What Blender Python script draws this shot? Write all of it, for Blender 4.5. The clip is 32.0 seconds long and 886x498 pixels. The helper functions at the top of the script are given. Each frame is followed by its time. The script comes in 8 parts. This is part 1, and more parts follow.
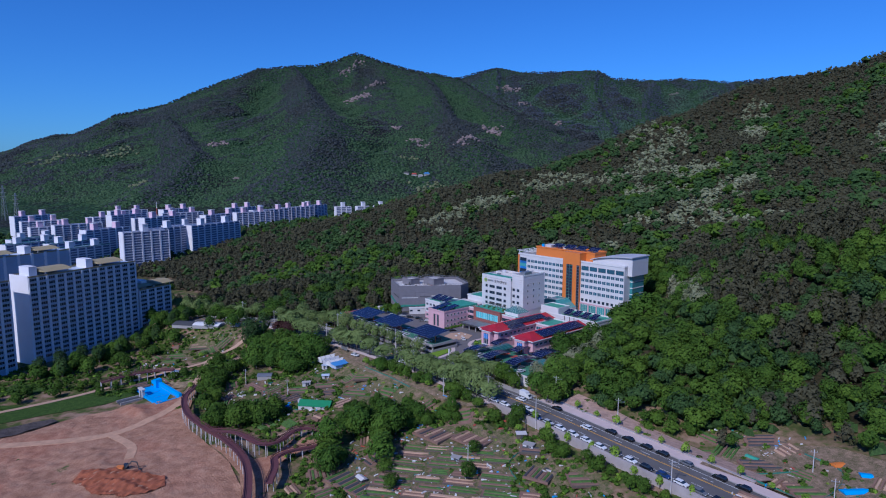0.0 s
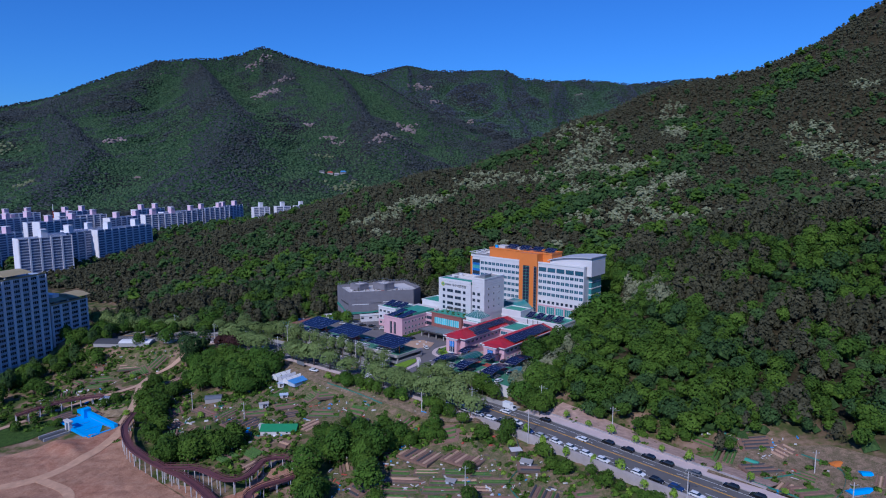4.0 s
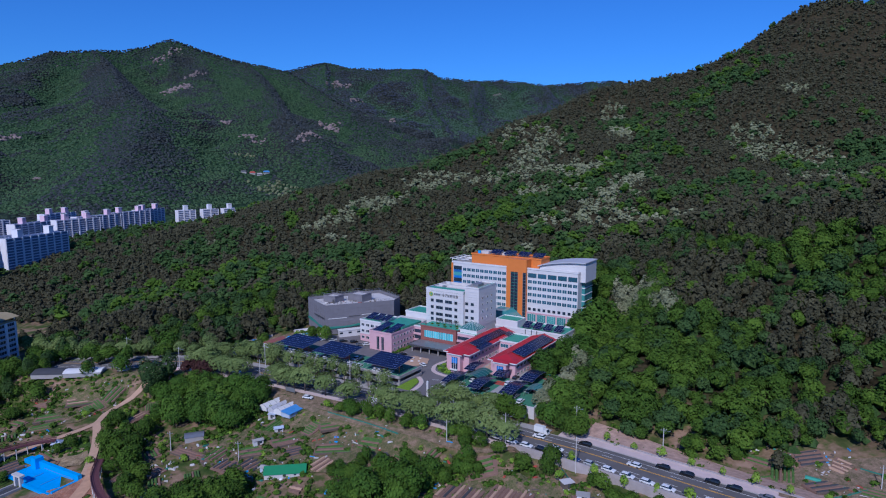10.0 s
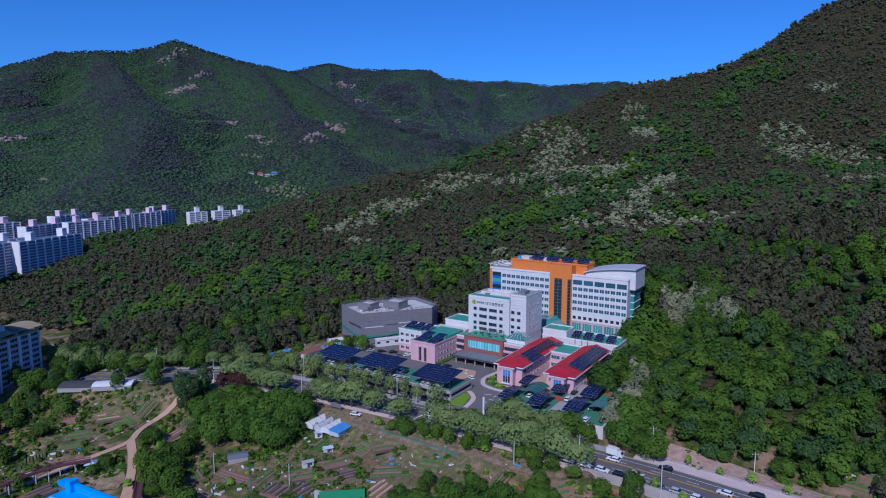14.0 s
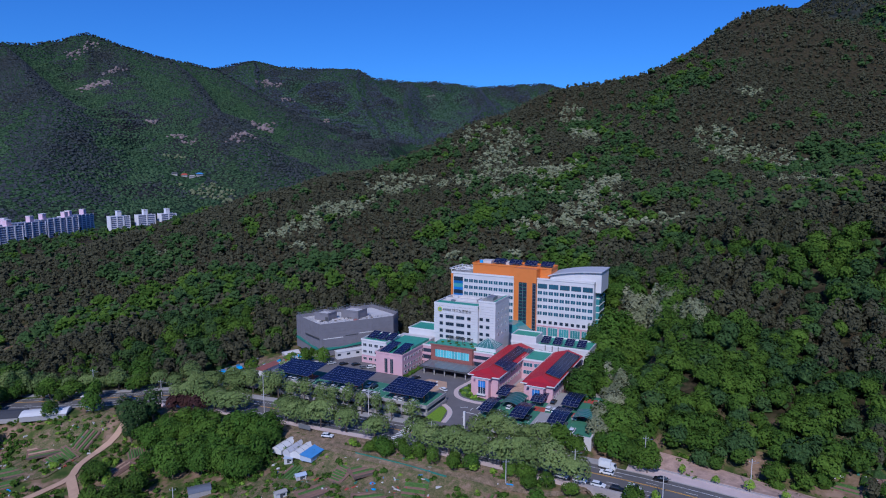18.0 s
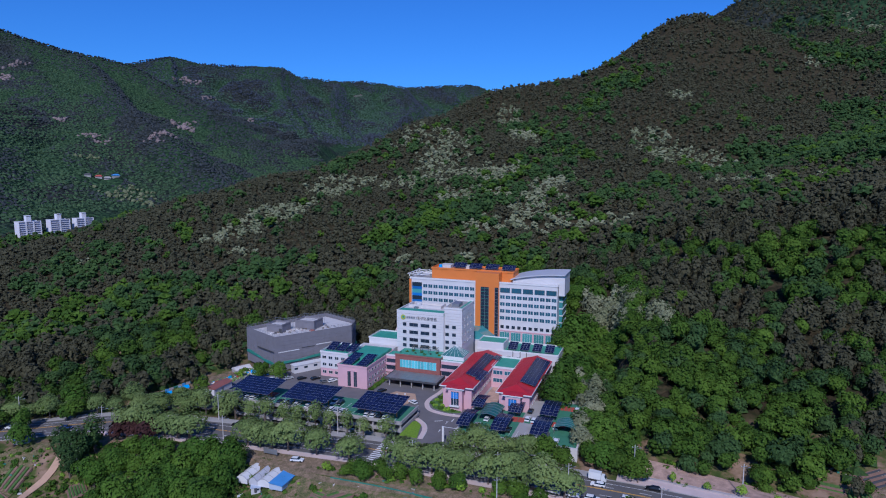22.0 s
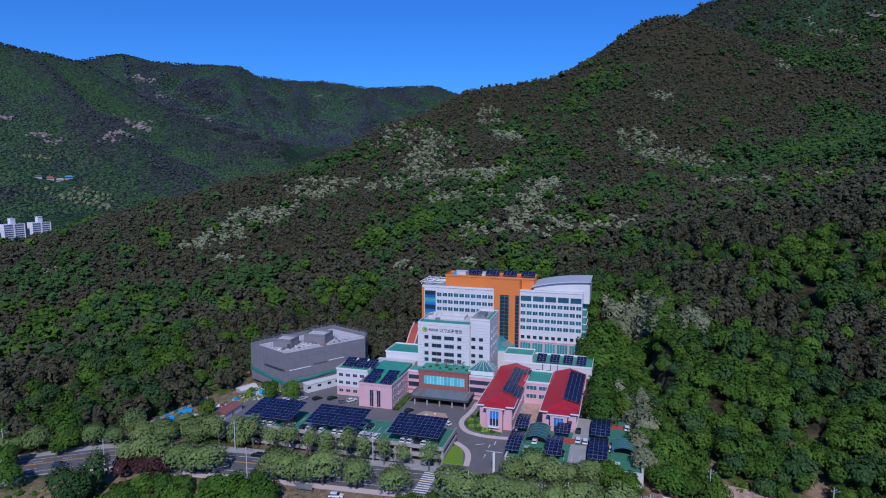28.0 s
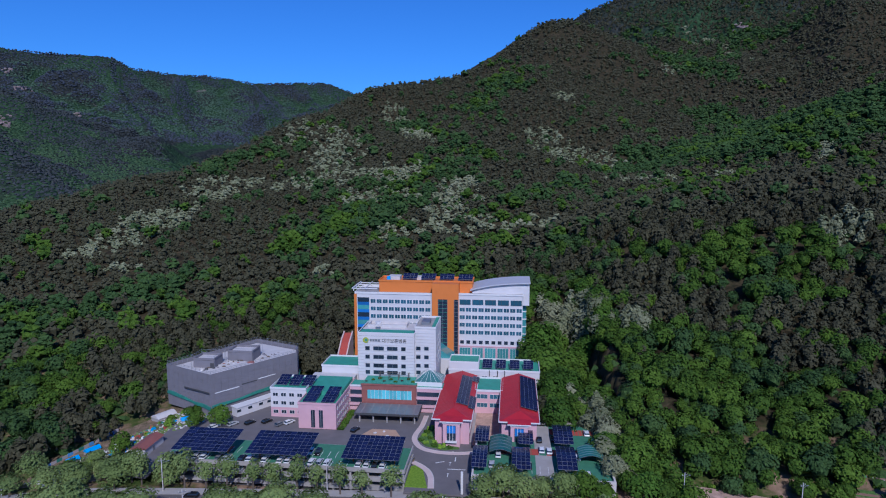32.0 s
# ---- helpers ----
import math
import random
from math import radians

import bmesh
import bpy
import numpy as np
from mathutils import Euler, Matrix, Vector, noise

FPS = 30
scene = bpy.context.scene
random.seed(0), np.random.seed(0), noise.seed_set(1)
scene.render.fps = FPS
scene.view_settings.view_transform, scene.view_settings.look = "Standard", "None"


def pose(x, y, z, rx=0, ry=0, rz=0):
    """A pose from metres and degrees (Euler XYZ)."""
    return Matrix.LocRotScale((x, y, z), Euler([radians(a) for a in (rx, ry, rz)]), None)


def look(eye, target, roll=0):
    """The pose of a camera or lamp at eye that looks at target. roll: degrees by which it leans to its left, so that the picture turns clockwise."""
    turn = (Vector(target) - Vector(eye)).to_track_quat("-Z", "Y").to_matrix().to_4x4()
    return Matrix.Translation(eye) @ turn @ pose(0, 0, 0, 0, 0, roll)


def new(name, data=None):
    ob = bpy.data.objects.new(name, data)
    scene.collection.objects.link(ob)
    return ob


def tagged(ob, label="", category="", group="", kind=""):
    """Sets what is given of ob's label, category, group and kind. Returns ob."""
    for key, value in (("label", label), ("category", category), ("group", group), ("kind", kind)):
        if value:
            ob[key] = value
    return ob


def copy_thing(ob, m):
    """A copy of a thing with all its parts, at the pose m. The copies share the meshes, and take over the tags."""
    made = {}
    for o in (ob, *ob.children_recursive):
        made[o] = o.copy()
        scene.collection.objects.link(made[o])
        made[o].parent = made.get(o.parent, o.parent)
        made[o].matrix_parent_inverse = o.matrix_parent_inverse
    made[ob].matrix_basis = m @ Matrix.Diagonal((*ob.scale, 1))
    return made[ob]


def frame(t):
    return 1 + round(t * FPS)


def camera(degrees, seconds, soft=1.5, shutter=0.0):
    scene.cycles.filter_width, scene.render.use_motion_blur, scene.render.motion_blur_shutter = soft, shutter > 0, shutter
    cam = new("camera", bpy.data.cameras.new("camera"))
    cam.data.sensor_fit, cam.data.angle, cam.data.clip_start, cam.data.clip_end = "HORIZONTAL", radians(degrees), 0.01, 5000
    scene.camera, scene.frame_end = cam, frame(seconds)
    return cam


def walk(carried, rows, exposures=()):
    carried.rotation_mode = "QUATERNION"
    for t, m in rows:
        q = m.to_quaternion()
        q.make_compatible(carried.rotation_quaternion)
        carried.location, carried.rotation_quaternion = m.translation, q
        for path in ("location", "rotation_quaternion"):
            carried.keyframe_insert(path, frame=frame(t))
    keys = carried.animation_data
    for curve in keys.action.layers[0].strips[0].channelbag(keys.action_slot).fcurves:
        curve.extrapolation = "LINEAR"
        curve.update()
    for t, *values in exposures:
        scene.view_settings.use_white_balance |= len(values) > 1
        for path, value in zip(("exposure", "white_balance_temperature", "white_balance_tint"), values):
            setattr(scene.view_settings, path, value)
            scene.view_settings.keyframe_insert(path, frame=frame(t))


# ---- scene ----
cam = camera(70.16, 32.0, soft=1.1)
# seconds, x, y, z, tilt, heading
PATH = [
    (0.0, 88.79, -45.96, 102.68, 82.463, 15.847),
    (0.5, 85.20, -44.05, 102.77, 82.486, 15.120),
    (1.0, 81.56, -42.29, 102.80, 82.473, 14.274),
    (1.5, 77.87, -40.77, 102.80, 82.429, 13.260),
    (2.0, 74.07, -39.44, 102.82, 82.377, 12.116),
    (2.5, 70.14, -38.19, 102.93, 82.368, 10.962),
    (3.0, 66.17, -36.91, 103.11, 82.334, 9.823),
    (3.5, 62.27, -35.56, 103.26, 82.304, 8.720),
    (5.5, 46.95, -29.63, 103.50, 82.260, 4.255),
    (6.0, 43.34, -27.85, 103.61, 82.257, 3.211),
    (6.5, 39.72, -26.05, 103.76, 82.239, 2.136),
    (7.0, 36.04, -24.20, 103.92, 82.229, 1.027),
    (7.5, 32.27, -22.28, 104.08, 82.200, 0.046),
    (8.0, 28.60, -20.30, 104.21, 82.192, -0.143),
    (8.5, 25.24, -18.26, 104.32, 82.222, -0.091),
    (9.0, 22.23, -16.22, 104.41, 82.216, -0.103),
    (9.5, 19.33, -14.14, 104.50, 82.213, -0.086),
    (10.0, 16.47, -12.08, 104.61, 82.206, -0.051),
    (10.5, 13.61, -10.05, 104.74, 82.217, -0.029),
    (11.0, 10.82, -8.06, 104.84, 82.210, -0.034),
    (11.5, 8.10, -6.07, 104.92, 82.214, -0.025),
    (12.0, 5.41, -4.07, 104.96, 82.218, -0.003),
    (12.5, 2.73, -2.05, 104.97, 82.237, 0.016),
    (13.0, 0.00, 0.00, 105.00, 82.229, 0.009),
    (13.5, -2.79, 2.06, 105.04, 82.256, 0.038),
    (14.0, -5.51, 4.11, 105.04, 82.274, 0.070),
    (14.5, -8.11, 6.14, 105.02, 82.332, 0.104),
    (15.0, -10.62, 8.12, 104.99, 82.330, 0.123),
    (15.5, -13.07, 10.01, 104.98, 82.333, 0.159),
    (17.5, -21.15, 16.96, 105.63, 82.361, -1.681),
    (18.0, -23.02, 18.81, 105.70, 82.314, -6.458),
    (18.5, -24.82, 20.72, 105.75, 82.296, -10.795),
    (19.0, -26.54, 22.69, 105.82, 82.315, -12.395),
    (19.5, -28.12, 24.69, 105.92, 82.320, -13.035),
    (20.0, -29.70, 26.66, 106.01, 82.325, -13.166),
    (20.5, -31.45, 28.57, 106.09, 82.325, -13.207),
    (21.0, -33.50, 30.40, 106.16, 82.329, -13.170),
    (21.5, -35.81, 32.20, 106.19, 82.332, -13.114),
    (22.0, -38.22, 33.99, 106.21, 82.361, -13.112),
    (22.5, -40.54, 35.81, 106.22, 82.362, -13.100),
    (23.0, -42.71, 37.69, 106.25, 82.360, -13.087),
    (23.5, -44.81, 39.61, 106.32, 82.363, -13.098),
    (24.0, -46.88, 41.58, 106.41, 82.373, -13.086),
    (24.5, -48.96, 43.58, 106.47, 82.387, -13.082),
    (25.0, -51.08, 45.66, 106.51, 82.369, -13.050),
    (25.5, -53.22, 47.79, 106.50, 82.357, -13.031),
    (27.5, -59.77, 58.47, 106.17, 82.448, -14.740),
    (28.0, -61.82, 61.21, 106.22, 82.450, -16.888),
    (28.5, -63.92, 63.93, 106.24, 82.443, -18.837),
    (29.0, -65.92, 66.60, 106.25, 82.416, -20.392),
    (29.5, -67.80, 69.31, 106.27, 82.408, -21.977),
    (30.0, -69.59, 72.05, 106.30, 82.384, -23.910),
    (30.5, -71.27, 74.85, 106.34, 82.367, -25.969),
    (31.0, -72.87, 77.71, 106.33, 82.377, -26.691),
    (31.5, -74.34, 80.59, 106.30, 82.364, -26.679),
    (32.0, -75.74, 83.48, 106.26, 82.360, -26.679),
]
walk(cam, [(t, pose(x, y, z, rx, 0, rz)) for t, x, y, z, rx, rz in PATH])
# ---- end of path ----
# ---- world, sun, exposure ----
SUN = Vector((-0.24, -0.72, 0.65)).normalized()
scene.view_settings.exposure = -0.20
scene.view_settings.use_white_balance = True
scene.view_settings.white_balance_temperature, scene.view_settings.white_balance_tint = 5520, 17
world = bpy.data.worlds.new("sky")
scene.world = world
world.use_nodes = True
wn = world.node_tree
sky = wn.nodes.new("ShaderNodeTexSky")
sky.sky_type, sky.sun_disc = "NISHITA", False
sky.sun_elevation = math.asin(SUN.z)
sky.sun_rotation = math.atan2(SUN.x, SUN.y)
sky.air_density, sky.dust_density, sky.ozone_density, sky.altitude = 1.0, 0.3, 3.0, 200
deep = wn.nodes.new("ShaderNodeMix")
deep.data_type, deep.blend_type = "RGBA", "MULTIPLY"
deep.inputs[0].default_value = 1.0
deep.inputs[7].default_value = (0.27, 0.66, 1.25, 1)
wn.links.new(sky.outputs[0], deep.inputs[6])
wn.links.new(deep.outputs[2], wn.nodes["Background"].inputs[0])
wn.nodes["Background"].inputs[1].default_value = 0.097
lamp = bpy.data.lights.new("sun", "SUN")
lamp.energy, lamp.angle, lamp.color = 3.7, radians(0.6), (1.0, 0.95, 0.88)
sun = new("sun", lamp)
sun.matrix_world = look(SUN * 300, (0, 0, 0))


# ---- materials ----
def shader(name, rough=0.8, metal=0.0):
    m = bpy.data.materials.new(name)
    m.use_nodes = True
    b = m.node_tree.nodes["Principled BSDF"]
    b.inputs["Roughness"].default_value, b.inputs["Metallic"].default_value = rough, metal
    return m, m.node_tree, b


def node(nt, kind, **inputs):
    n = nt.nodes.new(kind)
    for k, val in inputs.items():
        n.inputs[k].default_value = val
    return n


def ramp(nt, fac, stops):
    n = nt.nodes.new("ShaderNodeValToRGB")
    e = n.color_ramp.elements
    while len(e) < len(stops):
        e.new(0.5)
    for el, (p, c) in zip(e, stops):
        el.position, el.color = p, (*c, 1)
    nt.links.new(fac, n.inputs[0])
    return n.outputs[0]


def mix(nt, fac, a, b, mode="MIX"):
    n = nt.nodes.new("ShaderNodeMix")
    n.data_type, n.blend_type = "RGBA", mode
    for s, val in ((n.inputs[0], fac), (n.inputs[6], a), (n.inputs[7], b)):
        if isinstance(val, (int, float)):
            s.default_value = val
        elif isinstance(val, tuple):
            s.default_value = (*val, 1)
        else:
            nt.links.new(val, s)
    return n.outputs[2]


def noise_fac(nt, scale, detail=4, vec=None, rough=0.55):
    n = node(nt, "ShaderNodeTexNoise", Scale=scale, Detail=detail, Roughness=rough)
    if vec is None:
        vec = nt.nodes.new("ShaderNodeNewGeometry").outputs["Position"]
    nt.links.new(vec, n.inputs["Vector"])
    return n.outputs["Fac"]


def bump(nt, b, height, strength=0.4, dist=0.1):
    n = node(nt, "ShaderNodeBump", Strength=strength, Distance=dist)
    nt.links.new(height, n.inputs["Height"])
    nt.links.new(n.outputs[0], b.inputs["Normal"])


def paint(name, colour, rough=0.6, metal=0.0, wear=0.18, scale=0.5, fine=6.0, relief=0.1):
    """A plain surface with blotches, fine grain and light relief."""
    m, nt, b = shader(name, rough, metal)
    big = noise_fac(nt, scale, 5)
    small = noise_fac(nt, fine, 3)
    dark = tuple(c * (1 - wear) for c in colour)
    light = tuple(min(1, c * (1 + wear * 0.6)) for c in colour)
    c = ramp(nt, big, [(0.3, dark), (0.7, light)])
    c = mix(nt, 0.35, c, mix(nt, small, dark, light))
    rnd = nt.nodes.new("ShaderNodeObjectInfo").outputs["Random"]
    c = mix(nt, 0.12, c, ramp(nt, rnd, [(0, dark), (1, light)]))
    nt.links.new(c, b.inputs["Base Color"])
    bump(nt, b, small, relief, 0.05)
    return m


def foliage(name, dark, light, tip, spec=0.15):
    """Leaf masses: colour by tree, by leaf cluster, by stand and by fine grain."""
    m, nt, b = shader(name, 0.8)
    b.inputs["Specular IOR Level"].default_value = spec
    geo = nt.nodes.new("ShaderNodeNewGeometry")
    rnd = geo.outputs["Random Per Island"]
    tone = nt.nodes.new("ShaderNodeAttribute")
    tone.attribute_name = "tone"
    own = nt.nodes.new("ShaderNodeObjectInfo").outputs["Random"]
    each = nt.nodes.new("ShaderNodeMath")
    each.operation = "FRACT"
    both = nt.nodes.new("ShaderNodeMath")
    nt.links.new(tone.outputs["Fac"], both.inputs[0])
    nt.links.new(own, both.inputs[1])
    nt.links.new(both.outputs[0], each.inputs[0])
    stand = noise_fac(nt, 0.03, 4, geo.outputs["Position"])
    leaf = noise_fac(nt, 1.5, 4, geo.outputs["Position"], 0.8)
    c = ramp(nt, each.outputs[0], [(0.0, dark), (0.5, light), (1.0, tip)])
    c = mix(nt, 0.30, c, ramp(nt, rnd, [(0.0, dark), (0.6, light), (1.0, tip)]))
    c = mix(nt, 0.25, c, ramp(nt, stand, [(0.35, dark), (0.65, light)]))
    c = mix(nt, 0.42, c, ramp(nt, leaf, [(0.38, tuple(0.42 * q for q in dark)), (0.52, light), (0.64, tip)]))
    nt.links.new(c, b.inputs["Base Color"])
    return m


leaf_green = foliage("broad_leaves", (0.015, 0.037, 0.005), (0.049, 0.102, 0.011), (0.126, 0.208, 0.022))
leaf_teal = foliage("cool_leaves", (0.014, 0.034, 0.011), (0.038, 0.080, 0.022), (0.086, 0.145, 0.036))
leaf_deep = foliage("deep_leaves", (0.018, 0.048, 0.007), (0.052, 0.118, 0.013), (0.125, 0.205, 0.024))
leaf_pine = foliage("pine_needles", (0.034, 0.036, 0.019), (0.064, 0.062, 0.034), (0.098, 0.093, 0.051))
leaf_white = foliage("acacia_blossom", (0.080, 0.104, 0.040), (0.195, 0.208, 0.115), (0.345, 0.345, 0.225))
leaf_plane = foliage("street_leaves", (0.066, 0.104, 0.031), (0.138, 0.196, 0.056), (0.250, 0.315, 0.106))
leaf_lime = foliage("young_leaves", (0.10, 0.19, 0.02), (0.18, 0.30, 0.03), (0.27, 0.38, 0.06))
leaf_maroon = foliage("maroon_leaves", (0.030, 0.012, 0.012), (0.055, 0.022, 0.020), (0.08, 0.04, 0.03))
bark = paint("bark", (0.13, 0.10, 0.08), 0.9, wear=0.4, scale=3, fine=20, relief=0.5)
white_wall = paint("white_panel_wall", (0.61, 0.59, 0.595), 0.5, wear=0.10, scale=0.15)
white_trim = paint("white_trim", (0.67, 0.655, 0.65), 0.5, wear=0.08)
grey_net = paint("grey_scaffold_net", (0.185, 0.175, 0.195), 0.85, wear=0.15, scale=0.4, fine=2.0)
green_net = paint("green_net", (0.03, 0.20, 0.15), 0.7, wear=0.4)
pink_wall = paint("pink_render", (0.60, 0.36, 0.40), 0.75, wear=0.10, scale=0.3)
orange_wall = paint("orange_panel", (0.66, 0.19, 0.035), 0.5, wear=0.08, scale=0.3)
red_roof = paint("red_metal_roof", (0.42, 0.018, 0.028), 0.45, wear=0.22, scale=0.3)
teal_roof = paint("green_waterproof_coat", (0.05, 0.30, 0.21), 0.6, wear=0.22, scale=0.35)
brick_red = paint("red_brick_tile", (0.26, 0.09, 0.075), 0.8, wear=0.2, scale=0.6, fine=9)
concrete = paint("concrete", (0.35, 0.33, 0.32), 0.85, wear=0.22, scale=0.3, relief=0.3)
pale_concrete = paint("pale_concrete", (0.55, 0.52, 0.51), 0.85, wear=0.15, scale=0.3, relief=0.3)
asphalt = paint("asphalt", (0.125, 0.115, 0.112), 0.9, wear=0.25, scale=0.2, fine=8, relief=0.3)
line_white = paint("road_paint_white", (0.75, 0.75, 0.75), 0.7, wear=0.2, scale=2)
line_yellow = paint("road_paint_yellow", (0.70, 0.36, 0.04), 0.7, wear=0.2, scale=2)
bay_green = paint("parking_green", (0.05, 0.20, 0.12), 0.8, wear=0.25)
bay_red = paint("parking_red", (0.42, 0.07, 0.05), 0.8, wear=0.2)
metal_grey = paint("grey_steel", (0.30, 0.31, 0.33), 0.45, 0.6)
dark_grey = paint("dark_grey", (0.06, 0.06, 0.065), 0.7)
silver = paint("silver_roof", (0.56, 0.55, 0.58), 0.45, 0.15, wear=0.08)
soil = paint("bare_soil", (0.38, 0.23, 0.165), 0.95, wear=0.3, scale=0.12, fine=1.5, relief=0.6)
red_soil = paint("red_soil", (0.30, 0.088, 0.040), 0.95, wear=0.55, scale=0.5, fine=2.0, relief=1.0)
path_soil = paint("pale_track", (0.47, 0.30, 0.205), 0.95, wear=0.2, scale=0.4)
bed_soil = paint("tilled_soil", (0.22, 0.128, 0.095), 0.95, wear=0.3, scale=0.8, fine=5, relief=0.8)
crop_green = paint("crop_rows", (0.075, 0.16, 0.030), 0.9, wear=0.6, scale=1.2, fine=5, relief=1.0)
blue_sheet = paint("blue_tarpaulin", (0.010, 0.33, 0.78), 0.5, wear=0.12, scale=0.6)
navy_sheet = paint("blue_roof", (0.08, 0.28, 0.60), 0.5, wear=0.15)
deck_wood = paint("boardwalk_deck", (0.13, 0.045, 0.05), 0.75, wear=0.3, scale=1.5)
apt_wall = paint("apartment_wall", (0.74, 0.72, 0.75), 0.7, wear=0.10, scale=0.08)
# windowed fronts of the far slabs, their shade put into the dark blue
apt_shade_blue = paint("apartment_shaded_blue", (0.15, 0.18, 0.28), 0.6, wear=0.2, scale=0.08)
apt_blue = paint("apartment_blue_grey", (0.42, 0.48, 0.58), 0.7, wear=0.12, scale=0.08)
apt_pink = paint("apartment_pink", (0.72, 0.50, 0.58), 0.7, wear=0.08, scale=0.08)
apt_roof = paint("apartment_ochre_roof", (0.36, 0.29, 0.16), 0.7, wear=0.15)


def glass(name, colour, rough=0.12, ior=1.6):
    m, nt, b = shader(name, rough)
    b.inputs["IOR"].default_value = ior
    n = noise_fac(nt, 0.4, 2)
    rnd = nt.nodes.new("ShaderNodeObjectInfo").outputs["Random"]
    c = mix(nt, n, tuple(c * 0.7 for c in colour), tuple(c * 1.3 for c in colour))
    c = mix(nt, 0.4, c, ramp(nt, rnd, [(0, tuple(c * 0.4 for c in colour)), (1, tuple(c * 1.6 for c in colour))]))
    nt.links.new(c, b.inputs["Base Color"])
    return m


glass_blue = glass("blue_window_glass", (0.028, 0.105, 0.155))
glass_dark = glass("dark_window_glass", (0.02, 0.035, 0.055))
glass_teal = glass("teal_glass", (0.06, 0.26, 0.27))
glass_sky = glass("bright_blue_panel", (0.02, 0.16, 0.47), 0.3)
glass_cyan = glass("cyan_glass", (0.12, 0.48, 0.52), 0.2)
solar_cell = glass("solar_cell", (0.010, 0.014, 0.050), 0.18, 1.33)
car_paints = [paint("car_" + n, c, 0.25, 0.1, wear=0.04) for n, c in
              (("white", (0.75, 0.75, 0.75)), ("black", (0.012, 0.012, 0.014)), ("grey", (0.16, 0.16, 0.17)),
               ("silver", (0.45, 0.46, 0.47)), ("blue", (0.02, 0.05, 0.16)), ("red", (0.35, 0.02, 0.02)))]
tyre = paint("tyre_rubber", (0.02, 0.02, 0.02), 0.9)


# ---- helpers of this scene ----
def bm_box(bm, x0, y0, z0, x1, y1, z1, top=1.0):
    """An upright box; top below 1 draws its upper face in."""
    cx, cy = (x0 + x1) / 2, (y0 + y1) / 2
    lo = [bm.verts.new(p) for p in ((x0, y0, z0), (x1, y0, z0), (x1, y1, z0), (x0, y1, z0))]
    hi = [bm.verts.new((cx + (x - cx) * top, cy + (y - cy) * top, z1)) for x, y in ((x0, y0), (x1, y0), (x1, y1), (x0, y1))]
    bm.faces.new(lo[::-1])
    bm.faces.new(hi)
    for i in range(4):
        j = (i + 1) % 4
        bm.faces.new((lo[i], lo[j], hi[j], hi[i]))
    return bm


def box(*a, top=1.0):
    return bm_box(bmesh.new(), *a, top=top)


def boxes(*rows):
    bm = bmesh.new()
    for r in rows:
        bm_box(bm, *r)
    return bm


def prism(points, z0, z1):
    """An upright prism over a plan outline."""
    bm = bmesh.new()
    lo = [bm.verts.new((x, y, z0)) for x, y in points]
    hi = [bm.verts.new((x, y, z1)) for x, y in points]
    n = len(points)
    bm.faces.new(lo[::-1])
    bm.faces.new(hi)
    for i in range(n):
        bm.faces.new((lo[i], lo[(i + 1) % n], hi[(i + 1) % n], hi[i]))
    bmesh.ops.recalc_face_normals(bm, faces=bm.faces)
    return bm


def profile(points, y0, y1):
    """A prism along y over an outline in x and z."""
    bm = bmesh.new()
    a = [bm.verts.new((x, y0, z)) for x, z in points]
    b = [bm.verts.new((x, y1, z)) for x, z in points]
    n = len(points)
    bm.faces.new(a)
    bm.faces.new(b[::-1])
    for i in range(n):
        bm.faces.new((a[(i + 1) % n], a[i], b[i], b[(i + 1) % n]))
    bmesh.ops.recalc_face_normals(bm, faces=bm.faces)
    return bm


def tube(p, q, r0, r1=None, n=8, bm=None):
    bm = bm or bmesh.new()
    p, q = Vector(p), Vector(q)
    turn = (q - p).to_track_quat("Z", "Y")
    rings = []
    for c, r in ((p, r0), (q, r0 if r1 is None else r1)):
        rings.append([bm.verts.new(c + turn @ Vector((r * math.cos(i * math.tau / n), r * math.sin(i * math.tau / n), 0))) for i in range(n)])
    for i in range(n):
        j = (i + 1) % n
        bm.faces.new((rings[0][i], rings[0][j], rings[1][j], rings[1][i]))
    bm.faces.new(rings[0][::-1])
    bm.faces.new(rings[1])
    return bm


def mesh_of(name, bm, material):
    me = bpy.data.meshes.new(name)
    bm.to_mesh(me)
    bm.free()
    me.materials.append(material)
    return me


def part(name, bm, material, parent, label=""):
    ob = new(name, bm if isinstance(bm, bpy.types.Mesh) else mesh_of(name, bm, material))
    ob.parent = parent
    return tagged(ob, label)


def spot(name, data, parent, x, y, z, rz=0.0):
    """A part that shares mesh data with its likes, at a place in its parent."""
    ob = new(name, data)
    ob.parent = parent
    ob.matrix_basis = pose(x, y, z, 0, 0, rz)
    return ob


def thing(name, m, label, category, group="", kind=""):
    ob = new(name)
    ob.matrix_basis = m
    return tagged(ob, label, category, group, kind)


def alone(name, bm, material, m, label, category, group="", kind=""):
    ob = new(name, bm if isinstance(bm, bpy.types.Mesh) else mesh_of(name, bm, material))
    ob.matrix_basis = m
    return tagged(ob, label, category, group, kind)


